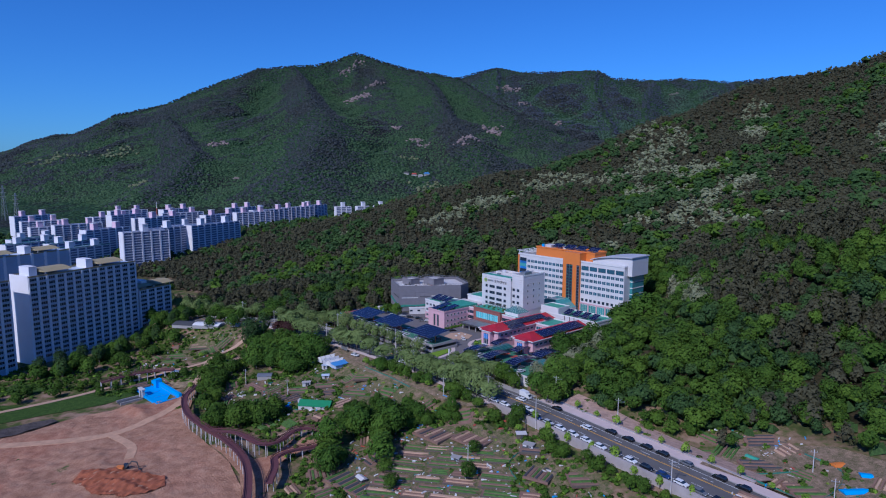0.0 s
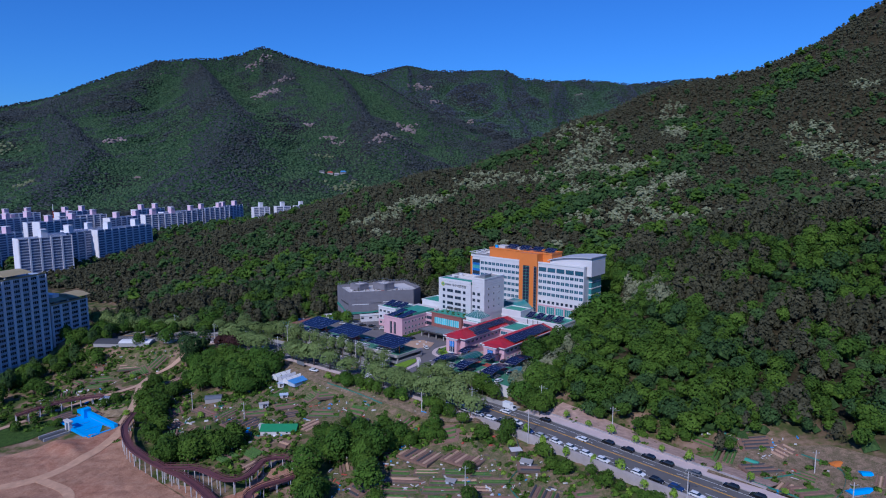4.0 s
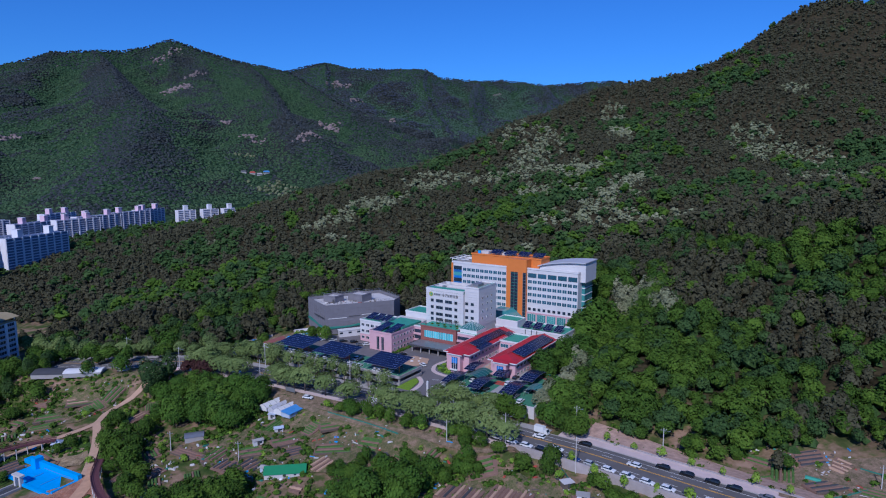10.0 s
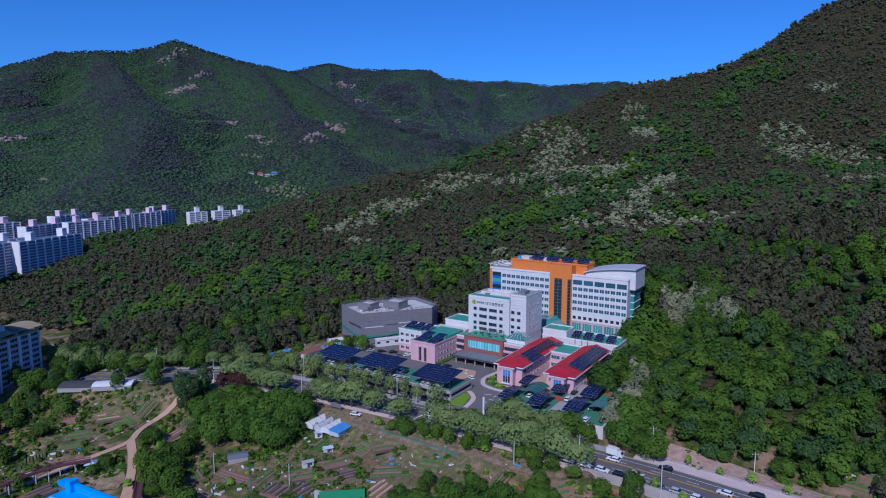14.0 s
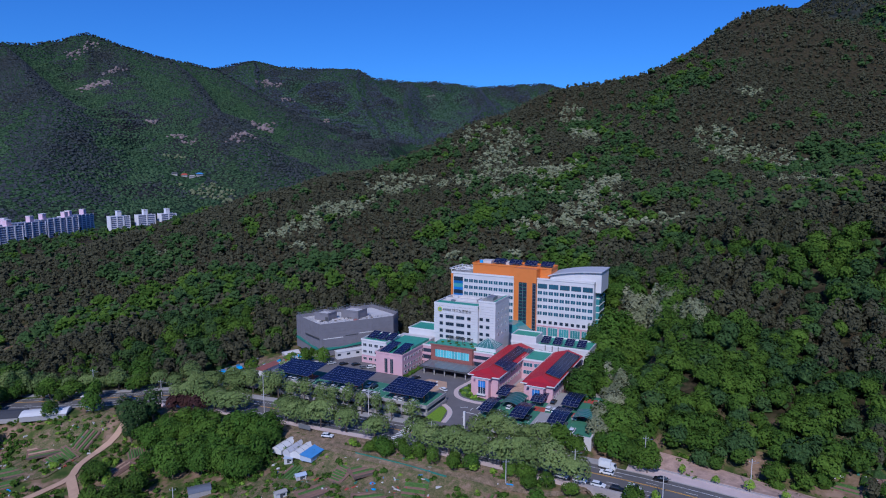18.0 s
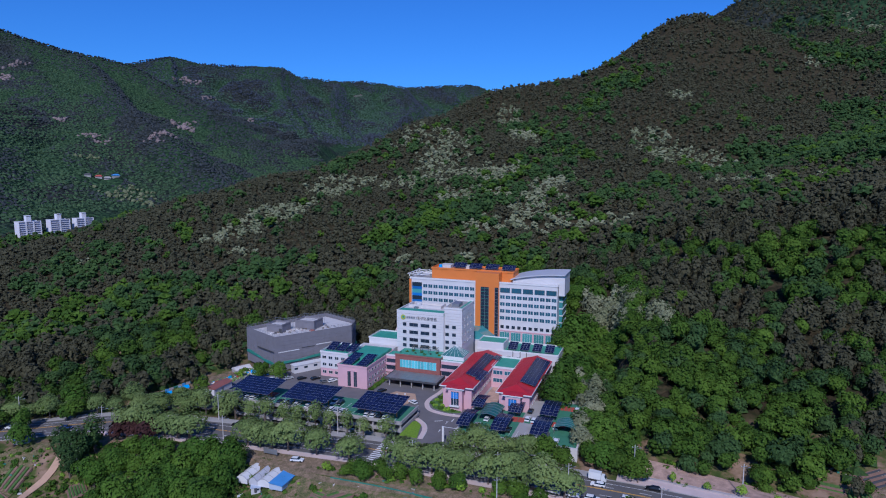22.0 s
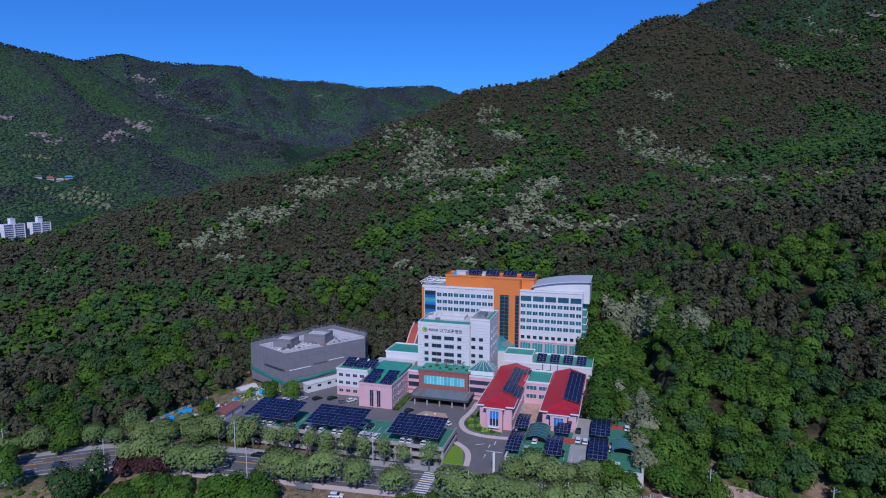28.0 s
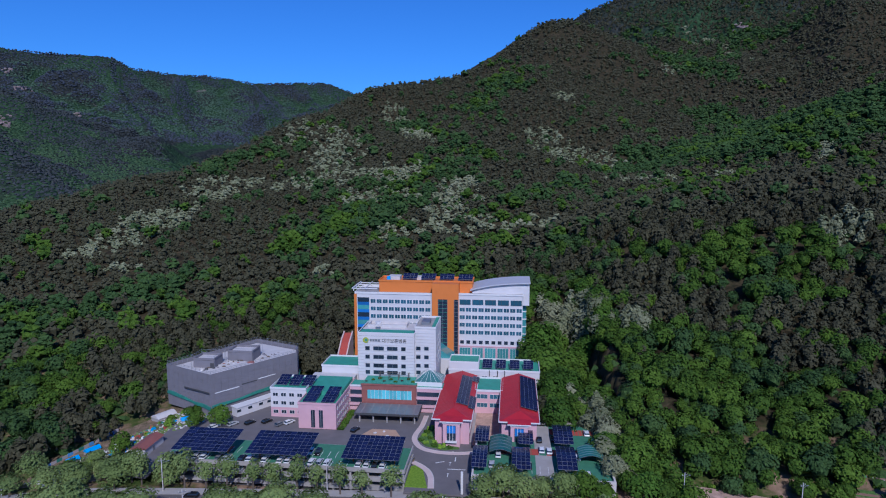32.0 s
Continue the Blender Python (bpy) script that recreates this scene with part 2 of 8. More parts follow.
def raw_mesh(name, verts, faces, material, smooth=False, tone=None):
    """A mesh from arrays of vertices and triangles or quads."""
    me = bpy.data.meshes.new(name)
    k = faces.shape[1]
    me.vertices.add(len(verts))
    me.vertices.foreach_set("co", np.asarray(verts, dtype=np.float32).ravel())
    me.loops.add(faces.size)
    me.loops.foreach_set("vertex_index", faces.astype(np.int32).ravel())
    me.polygons.add(len(faces))
    me.polygons.foreach_set("loop_start", np.arange(0, faces.size, k, dtype=np.int32))
    me.polygons.foreach_set("loop_total", np.full(len(faces), k, dtype=np.int32))
    me.polygons.foreach_set("use_smooth", np.full(len(faces), smooth))
    me.update(calc_edges=True)
    me.validate()
    me.materials.append(material)
    if tone is not None:
        me.attributes.new("tone", "FLOAT", "FACE").data.foreach_set("value", np.asarray(tone, dtype=np.float32))
    return me


# the hospital's own axes: a to its right along the front, b away from the street
SITE = pose(17, 277, 0, 0, 0, -33)
CA, SA = math.cos(radians(33)), math.sin(radians(33))
G = 7.0


def site(a, b, z=0.0, rz=0.0):
    return SITE @ pose(a, b, z, 0, 0, rz)


def from_site(a, b):
    return 17 + a * CA + b * SA, 277 - a * SA + b * CA


# ---- the land ----
# crests and slopes of the near hill: x, y, height
HILL_CREST = ((-420, 620, -4), (-335, 665, 15), (-262, 745, 34), (-165, 770, 62), (-73, 780, 87), (0, 820, 102), (126, 870, 161),
              (208, 930, 192), (261, 960, 217), (339, 1000, 226), (411, 1005, 240), (484, 1000, 278), (604, 997, 346), (720, 1120, 340))
HILL_SLOPE = ((140, 493, 55), (-77, 589, 50), (4, 724, 81), (129, 741, 113), (328, 632, 117), (368, 585, 95), (387, 464, 98),
              (95, 290, 24), (200, 362, 64), (253, 414, 78), (323, 362, 97), (470, 340, 125), (252, 885, 162), (355, 566, 98), (530, 589, 137), (606, 689, 152),
              (517, 659, 134), (620, 817, 216), (418, 730, 184), (877, 985, 303), (949, 865, 286), (760, 780, 215), (558, 466, 166), (500, 900, 268), (317, 620, 118),
              (84, 385, 12), (40, 402, 12), (-50, 405, 9), (-150, 420, 0), (-250, 500, -4), (120, 212, 9), (155, 180, 8),
              (230, 200, 30), (330, 220, 70), (250, 60, 15), (380, 60, 50), (300, 1130, 190), (440, 1130, 240), (150, 1010, 130))
PLAIN = ((-139, 217, -11), (-84, 134, -9.5), (-34, 200, -2.5), (-42, 242, 1), (70, 172, 1.5), (20, 200, 1.5), (-33, 150, -7), (-200, 120, -11),
         (-240, 300, -10), (-400, 380, -10), (-700, 700, -6), (0, 0, -9), (120, 80, -2), (-300, 0, -12), (-500, 1050, 0),
         (-300, 1000, 8), (-100, 1000, 40), (0, -200, -10), (-130, 300, -2), (-100, 260, -2))


def tps(nodes):
    p = np.array(nodes, dtype=float)
    n = len(p)
    s = 400.0
    d = np.linalg.norm(p[:, None, :2] - p[None, :, :2], axis=2) / s
    k = np.where(d > 0, d * d * np.log(np.maximum(d, 1e-9)), 0) + np.eye(n) * 0.004
    a = np.zeros((n + 3, n + 3))
    a[:n, :n], a[:n, n], a[:n, n + 1:] = k, 1, p[:, :2] / s
    a[n, :n], a[n + 1:, :n] = 1, p[:, :2].T / s
    w = np.linalg.solve(a, np.concatenate([p[:, 2], np.zeros(3)]))

    def at(x, y):
        out = w[n] + w[n + 1] * x / s + w[n + 2] * y / s
        for i in range(n):
            r2 = ((x - p[i, 0]) ** 2 + (y - p[i, 1]) ** 2) / (s * s)
            out = out + w[i] * 0.5 * r2 * np.log(np.maximum(r2, 1e-12))
        return out
    return at


near_land = tps(HILL_CREST + HILL_SLOPE + PLAIN)
# far mountain crests: x, y, height; fall of the slope; base
RANGES = (
    (((-2900, 1300, 0), (-2500, 1800, 60), (-2386, 1982, 118), (-2251, 2137, 212), (-2094, 2294, 326), (-1918, 2447, 378), (-1780, 2640, 500), (-1687, 2765, 574), (-1559, 2868, 598),
      (-1457, 2975, 612), (-1368, 3053, 641), (-1257, 3145, 695), (-1089, 3101, 637), (-915, 3036, 570), (-724, 2979, 522), (-345, 2620, 330), (-140, 2250, 120), (-60, 2000, 40)), 0.34),
    (((-1559, 2868, 598), (-1250, 2420, 450), (-930, 1950, 265), (-745, 1424, 98), (-690, 1180, 15)), 0.34),
    (((-1918, 2447, 378), (-1500, 2000, 250), (-1130, 1620, 146), (-980, 1250, 50)), 0.34),
    (((-2251, 2137, 212), (-1800, 1700, 130), (-1500, 1400, 40)), 0.34),
    (((-1257, 3145, 695), (-1060, 2745, 440), (-760, 2330, 265), (-570, 1990, 150), (-430, 1700, 55)), 0.46),
    (((-915, 3036, 570), (-600, 2480, 335), (-345, 1990, 190), (-220, 1700, 55)), 0.46),
    (((-1500, 4150, 600), (-1030, 4105, 680), (-845, 4160, 728), (-720, 4215, 748), (-560, 4250, 718), (-360, 4300, 720), (-105, 4370, 724), (5, 4380, 672), (270, 4420, 658), (415, 4460, 675),
      (740, 4500, 645), (1100, 4560, 678), (1240, 4590, 685), (1500, 4550, 605), (2400, 4200, 560)), 0.36),
    (((-105, 4370, 724), (-90, 3900, 500), (60, 3100, 200)), 0.62),
    (((-720, 4215, 748), (-600, 3700, 480), (-420, 3200, 250)), 0.62),
    (((270, 4420, 658), (300, 3900, 490), (240, 3300, 250)), 0.62),
    (((740, 4500, 645), (640, 3900, 430), (480, 3300, 200)), 0.62),
    (((640, 1080, 330), (760, 1220, 352), (900, 1400, 415), (1025, 1508, 474), (1071, 1471, 502), (1125, 1424, 528), (1400, 1350, 640), (1900, 1250, 780), (2800, 900, 860)), 0.46),
    (((1900, 1250, 780), (1400, 960, 520), (1144, 790, 396), (960, 700, 300), (780, 640, 205)), 0.50),
    (((1500, 560, 480), (900, 505, 290), (700, 470, 216), (590, 450, 180), (490, 472, 142), (400, 488, 96)), 0.44),
)


def smooth(e0, e1, v):
    t = np.clip((v - e0) / (e1 - e0), 0, 1)
    return t * t * (3 - 2 * t)


def wob(x, y, f, seed):
    """A smooth wobble of several waves, about -1 to 1."""
    r = np.random.RandomState(seed)
    out = 0
    for i in range(6):
        a, ph, k = r.rand() * math.tau, r.rand() * math.tau, f * (0.7 + 0.9 * r.rand())
        out = out + np.sin((x * math.cos(a) + y * math.sin(a)) * k + ph)
    return out / 3.2


def far_land(x, y):
    best = np.full(np.shape(x), -60.0)
    away = np.full(np.shape(x), 1e6)
    wx, wy = x + 45 * wob(x, y, 0.006, 3), y + 45 * wob(x, y, 0.006, 4)
    for line, fall in RANGES:
        z, dist = np.full(np.shape(x), -1e4), np.full(np.shape(x), 1e6)
        for (x0, y0, z0), (x1, y1, z1) in zip(line, line[1:]):
            dx, dy = x1 - x0, y1 - y0
            t = np.clip(((wx - x0) * dx + (wy - y0) * dy) / (dx * dx + dy * dy), 0, 1)
            d = np.hypot(wx - x0 - t * dx, wy - y0 - t * dy)
            zl = z0 + t * (z1 - z0)
            z = np.maximum(z, zl - fall * (np.sqrt(d * d + 400) - 20) - np.clip(zl / 450, 0, 1) * 85 * (1 - np.exp(-d / 150)) * (d > 0))
            dist = np.minimum(dist, d)
        k = 25.0
        best, away = np.maximum(best, z) + k * 0.25 * np.maximum(1 - np.abs(best - z) / k, 0) ** 2 * smooth(0, 120, dist), np.minimum(away, dist)
    rough = np.clip((best - 20) / 150, 0, 1) * smooth(20, 320, away) * smooth(1150, 1700, np.hypot(x, y))
    return best + rough * gully(x, y) + np.clip((best - 20) / 150, 0, 1) * 1.5 * wob(x, y, 0.05, 6)


def gully(x, y):
    """Spurs and ravines of the mountains: high on the spurs."""
    return 66 * (np.minimum(np.abs(wob(x, y, 0.0095, 7)), 0.9) - 0.5) + 44 * (np.minimum(np.abs(wob(x, y, 0.021, 8)), 0.9) - 0.45) + 12 * (np.minimum(np.abs(wob(x, y, 0.05, 9)), 0.9) - 0.45)


ROAD_X = np.arange(-420, 300, 2.0)
ROUND = np.hanning(21) / np.hanning(21).sum()
ROAD_Y = np.interp(ROAD_X, (-420, -330, -250, -220, -200, -172, -150, -130, -115, -100, -65, -11, 46, 60, 72, 85, 100, 115, 130, 160, 230, 300), (452, 405, 346, 323, 311, 303, 299.5, 298.5, 298, 293, 274.5, 244.5, 205, 195.8, 186.2, 175.0, 163.2, 151.2, 139, 114.5, 60, 5))
ROAD_Y[10:-10] = np.convolve(ROAD_Y, ROUND, "valid")
ROAD_H = np.interp(ROAD_X, (-420, -300, -250, -200, -150, -100, -20, 110, 300), (-8, -7, -4.5, -0.8, 3.2, 4.9, 5.6, 6.5, 6.5))
ROAD_H[10:-10] = np.convolve(ROAD_H, ROUND, "valid")


def road_line(x):
    """The street's centre line: y for a given x."""
    return np.interp(np.asarray(x, dtype=float), ROAD_X, ROAD_Y)


def land(x, y):
    x, y = np.asarray(x, dtype=float), np.asarray(y, dtype=float)
    inside = smooth(1250, 950, np.hypot(np.where(x > 100, (x - 100) / 1.2, x - 100), y - 500))
    near = np.clip(near_land(np.clip(x, -900, 1150), np.clip(y, -300, 1300)), -14, 380)
    near = near + 5.5 * (np.minimum(np.abs(wob(x, y, 0.024, 41)), 0.9) - 0.45) * smooth(25, 70, near)
    near = near * inside + (-8) * (1 - inside)
    far = far_land(x, y)
    k = 30.0
    m = np.maximum(near, far)
    h = m + k * 0.25 * np.maximum(1 - np.abs(near - far) / k, 0) ** 2
    a, b = (x - 17) * CA - (y - 277) * SA, (x - 17) * SA + (y - 277) * CA
    w = smooth(-118, -96, a) * smooth(72, 61, a) * smooth(-45, -30, b) * smooth(128, 112, b)
    h = h * (1 - w) + (G - 0.3) * w
    w = smooth(-92, -88, a) * smooth(-2.5, -4.5, a) * smooth(-35.5, -33, b) * smooth(-9, -11, b)
    h = h * (1 - w) + 2.9 * w
    d = (y - road_line(x)) * 0.82
    w = np.where((d < 0) & (x > 30), smooth(-34, -11, d) * smooth(30, 60, x) * smooth(230, 190, x), 0)
    h = h * (1 - w) + np.maximum(h, road_z(x) - 2.7) * w
    w = np.where(d < 0, np.where(x > 42, smooth(-8.7, -6.6, d), smooth(-30, -12, d)), smooth(19, 14, d)) * smooth(-400, -320, x) * smooth(260, 200, x)
    w = w * (1 - smooth(-90, -87, a) * smooth(-2.5, -4.5, a) * smooth(-35.5, -33.5, b))
    return h * (1 - w) + road_z(x) * w


def road_z(x):
    return np.interp(np.asarray(x, dtype=float), ROAD_X, ROAD_H)
def fan_grid():
    """One ground sheet: rings that widen with distance round the middle of the flight."""
    r = np.concatenate([np.linspace(6, 420, 150), 420 * (5400 / 420) ** (np.linspace(0, 1, 231)[1:])])
    ang = np.concatenate([np.radians(np.arange(-62, 72, 0.42)), np.radians(np.arange(72, 298, 2.0))])
    n = len(ang)
    x = 0 + np.outer(r, np.sin(ang))
    y = 130 + np.outer(r, np.cos(ang))
    z = land(x, y)
    v = np.stack([x.ravel(), y.ravel(), z.ravel()], 1)
    v = np.concatenate([v, [[0, 130, float(land(0.0, 130.0))]]])
    i = np.arange((len(r) - 1) * n)
    j = (i // n) * n + (i + 1) % n
    quads = np.stack([i, i + n, j + n, j], 1)
    tri = np.stack([np.full(n, len(v) - 1), np.arange(n), (np.arange(n) + 1) % n, np.full(n, len(v) - 1)], 1)
    return v, quads, tri


def ground_material():
    m, nt, b = shader("land_cover", 0.95)
    b.inputs["Specular IOR Level"].default_value = 0.1
    geo = nt.nodes.new("ShaderNodeNewGeometry")
    pos = geo.outputs["Position"]
    stand = noise_fac(nt, 0.006, 5, pos, 0.6)
    tree = node(nt, "ShaderNodeTexVoronoi", Scale=0.11)
    nt.links.new(pos, tree.inputs["Vector"])
    pines = ramp(nt, tree.outputs["Color"], [(0.15, (0.012, 0.017, 0.016)), (0.85, (0.042, 0.046, 0.040))])
    woods = ramp(nt, tree.outputs["Color"], [(0.15, (0.013, 0.033, 0.016)), (0.85, (0.040, 0.082, 0.034))])
    spur = nt.nodes.new("ShaderNodeAttribute")
    spur.attribute_name = "spur"
    damp = nt.nodes.new("ShaderNodeMath")
    damp.operation, damp.inputs[1].default_value = "MULTIPLY_ADD", -0.30
    nt.links.new(spur.outputs["Fac"], damp.inputs[0])
    nt.links.new(stand, damp.inputs[2])
    cover = mix(nt, ramp(nt, damp.outputs[0], [(0.38, (0, 0, 0)), (0.62, (1, 1, 1))]), pines, woods)
    grass = ramp(nt, noise_fac(nt, 0.12, 6, pos, 0.65), [(0.34, (0.036, 0.064, 0.014)), (0.46, (0.080, 0.098, 0.028)), (0.54, (0.19, 0.130, 0.078)), (0.66, (0.31, 0.205, 0.145))])
    sep = nt.nodes.new("ShaderNodeSeparateXYZ")
    nt.links.new(pos, sep.inputs[0])
    rng = node(nt, "ShaderNodeMapRange")
    rng.inputs[1].default_value, rng.inputs[2].default_value = 7.5, 15.0
    nt.links.new(sep.outputs[2], rng.inputs[0])
    back = node(nt, "ShaderNodeMapRange")
    back.inputs[1].default_value, back.inputs[2].default_value = 420.0, 520.0
    nt.links.new(sep.outputs[1], back.inputs[0])
    wooded = nt.nodes.new("ShaderNodeMath")
    wooded.operation = "MAXIMUM"
    nt.links.new(rng.outputs[0], wooded.inputs[0])
    nt.links.new(back.outputs[0], wooded.inputs[1])
    shade = nt.nodes.new("ShaderNodeAttribute")
    shade.attribute_name = "litter"
    cover = mix(nt, shade.outputs["Fac"], cover, ramp(nt, noise_fac(nt, 0.5, 5, pos), [(0.35, (0.026, 0.026, 0.013)), (0.7, (0.070, 0.052, 0.030))]))
    c = mix(nt, wooded.outputs[0], grass, cover)
    rock = noise_fac(nt, 0.008, 6, pos, 0.7)
    high = node(nt, "ShaderNodeMapRange")
    high.inputs[1].default_value, high.inputs[2].default_value = 200.0, 420.0
    nt.links.new(sep.outputs[2], high.inputs[0])
    patch = nt.nodes.new("ShaderNodeMath")
    patch.operation = "MULTIPLY"
    nt.links.new(ramp(nt, rock, [(0.655, (0, 0, 0)), (0.70, (1, 1, 1))]), patch.inputs[0])
    nt.links.new(high.outputs[0], patch.inputs[1])
    c = mix(nt, patch.outputs[0], c, (0.20, 0.15, 0.15))
    nt.links.new(c, b.inputs["Base Color"])
    crown = nt.nodes.new("ShaderNodeMath")
    crown.operation = "SUBTRACT"
    crown.inputs[0].default_value = 1.0
    nt.links.new(tree.outputs["Distance"], crown.inputs[1])
    hgt = nt.nodes.new("ShaderNodeMath")
    hgt.operation = "MULTIPLY"
    nt.links.new(crown.outputs[0], hgt.inputs[0])
    nt.links.new(wooded.outputs[0], hgt.inputs[1])
    bump(nt, b, hgt.outputs[0], 1.0, 7.0)
    return m


def make_ground():
    v, quads, tri = fan_grid()
    me = bpy.data.meshes.new("ground")
    faces = [tuple(q) for q in quads.tolist()] + [tuple(t[:3]) for t in tri.tolist()]
    me.from_pydata(v.tolist(), [], faces)
    me.polygons.foreach_set("use_smooth", np.full(len(faces), True))
    me.materials.append(ground_material())
    me.attributes.new("spur", "FLOAT", "POINT").data.foreach_set("value", (gully(v[:, 0], v[:, 1]) / 60).astype(np.float32))
    me.attributes.new("litter", "FLOAT", "POINT").data.foreach_set("value", smooth(1000, 850, np.hypot(np.where(v[:, 0] > 150, (v[:, 0] - 150) / 1.35, v[:, 0] - 150), v[:, 1] - 450)).astype(np.float32))
    ob = new("ground", me)
    tagged(ob, "grassy valley floor rising into wooded mountain slopes", "ground", kind="structure")
    bm = bmesh.new()
    bm.from_mesh(me)
    bmesh.ops.recalc_face_normals(bm, faces=bm.faces)
    if sum(f.normal.z for f in bm.faces) < 0:
        bmesh.ops.reverse_faces(bm, faces=bm.faces)
    bm.to_mesh(me)
    bm.free()
    return ob


ground = make_ground()

# ---- woods ----
ICO_V = np.array([(0, 0, 1)] + [(0.894 * math.cos(i * math.tau / 5), 0.894 * math.sin(i * math.tau / 5), 0.447) for i in range(5)]
                 + [(0.894 * math.cos((i + 0.5) * math.tau / 5), 0.894 * math.sin((i + 0.5) * math.tau / 5), -0.447) for i in range(5)] + [(0, 0, -1)])
ICO_F = np.array([(0, 1 + i, 1 + (i + 1) % 5) for i in range(5)] + [(1 + i, 6 + i, 1 + (i + 1) % 5) for i in range(5)]
                 + [(1 + (i + 1) % 5, 6 + i, 6 + (i + 1) % 5) for i in range(5)] + [(11, 6 + (i + 1) % 5, 6 + i) for i in range(5)])


OCT_V = np.array([(0, 0, 1), (1, 0, 0), (0, 1, 0), (-1, 0, 0), (0, -1, 0), (0, 0, -1)], dtype=float)
OCT_F = np.array([(0, 1 + i, 1 + (i + 1) % 4) for i in range(4)] + [(5, 1 + (i + 1) % 4, 1 + i) for i in range(4)])


def lumps(centres, radii, rng, squash=0.85, jag=0.28, base=None):
    """Ragged leaf lumps, one at each centre, each turned its own way."""
    bv, bf = (ICO_V, ICO_F) if base is None else base
    n, k = len(centres), len(bv)
    turn, lean = rng.rand(n) * math.tau, (rng.rand(n) - 0.5) * 1.6
    c, s = np.cos(turn)[:, None], np.sin(turn)[:, None]
    cl, sl = np.cos(lean)[:, None], np.sin(lean)[:, None]
    v = np.repeat(bv[None], n, 0) * (1 + jag * (rng.rand(n, k, 1) * 2 - 1))
    x, z = v[..., 0] * cl - v[..., 2] * sl, v[..., 0] * sl + v[..., 2] * cl
    v = np.stack([x * c - v[..., 1] * s, x * s + v[..., 1] * c, z * squash], 2)
    v = v * np.asarray(radii)[:, None, None] + centres[:, None, :]
    f = bf[None] + (np.arange(n) * k)[:, None, None]
    return v.reshape(-1, 3), f.reshape(-1, 3)


OCT = (OCT_V, OCT_F)


def leafy(pos, size, count, rng, tall=1.0, cone=0.0, leaf=0.2, low=-0.35, core=True, lobes=6, heart=None, solid=0.66):
    """Crowns as lobed shells of leaf clusters round a solid heart. pos: the foot of each tree. Returns vertices, triangles and a tone per triangle."""
    n = len(pos)
    u = rng.normal(size=(n, count, 3)).astype(np.float32)
    u /= np.linalg.norm(u, axis=2, keepdims=True)
    u[..., 2] = np.where(u[..., 2] < low, -u[..., 2] * 0.9, u[..., 2])
    lob = rng.normal(size=(n, lobes, 3)).astype(np.float32)
    lob /= np.linalg.norm(lob, axis=2, keepdims=True)
    near = np.max(np.einsum("nck,nlk->ncl", u, lob), axis=2)
    swell = (0.56 + 0.50 * np.clip(near, 0, 1) ** 3) * (0.86 + 0.22 * rng.rand(n, count))
    h = np.clip((u[..., 2] - low) / (1 - low), 0, 1)
    s = size[:, None]
    w = s * swell * (1 - cone * h)
    zc = pos[:, None, 2] + s * (0.62 + 0.30 * tall)
    c = np.stack([pos[:, None, 0] + u[..., 0] * w, pos[:, None, 1] + u[..., 1] * w, zc + u[..., 2] * s * swell * 0.78 * tall], 2)
    nrm = u + rng.normal(size=u.shape) * 0.32
    nrm[..., 2] += 0.25
    nrm /= np.linalg.norm(nrm, axis=2, keepdims=True)
    t1 = np.cross(nrm, np.array([0.3, 0.2, 0.93]))
    t1 /= np.maximum(np.linalg.norm(t1, axis=2, keepdims=True), 1e-6)
    t2 = np.cross(nrm, t1)
    r = s * leaf * (0.6 + 0.8 * rng.rand(n, count))
    a0 = rng.rand(n, count) * math.tau
    v = np.stack([c + (t1 * np.cos(a0 + k)[..., None] + t2 * np.sin(a0 + k)[..., None]) * (r * (0.75 + 0.5 * rng.rand(n, count)))[..., None] for k in (0, 2.1, 4.2)], 2)
    v = v.reshape(-1, 3)
    f = np.arange(len(v)).reshape(-1, 3)
    tree_tone = rng.rand(n)
    tone = np.repeat(tree_tone, count)
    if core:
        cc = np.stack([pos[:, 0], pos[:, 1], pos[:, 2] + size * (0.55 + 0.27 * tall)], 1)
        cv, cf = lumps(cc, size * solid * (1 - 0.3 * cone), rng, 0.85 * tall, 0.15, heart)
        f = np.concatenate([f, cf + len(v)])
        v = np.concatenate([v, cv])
        # the heart's lower tone puts the crown's inner shade into its colour
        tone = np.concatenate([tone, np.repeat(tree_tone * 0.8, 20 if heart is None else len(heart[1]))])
    return v, f, tone


# stands in blossom and patches of broadleaf wood on the hill: x, y, half widths
BLOSSOM = ((146, 790, 24, 34), (126, 748, 26, 26), (108, 715, 24, 14), (112, 850, 17, 14), (257, 896, 13, 14), (232, 765, 12, 34), (5, 729, 26, 24), (-58, 628, 22, 24), (-76, 604, 20, 18), (-94, 588, 18, 14), (-36, 655, 14, 16), (-4, 705, 18, 16), (117, 672, 30, 18), (164, 543, 24, 22), (196, 585, 22, 18),
           (121, 519, 15, 10), (148, 499, 13, 10), (177, 472, 17, 7), (192, 447, 6, 8), (347, 664, 21, 26), (376, 606, 25, 30), (344, 480, 13, 20), (182, 657, 13, 14), (129, 600, 13, 12))
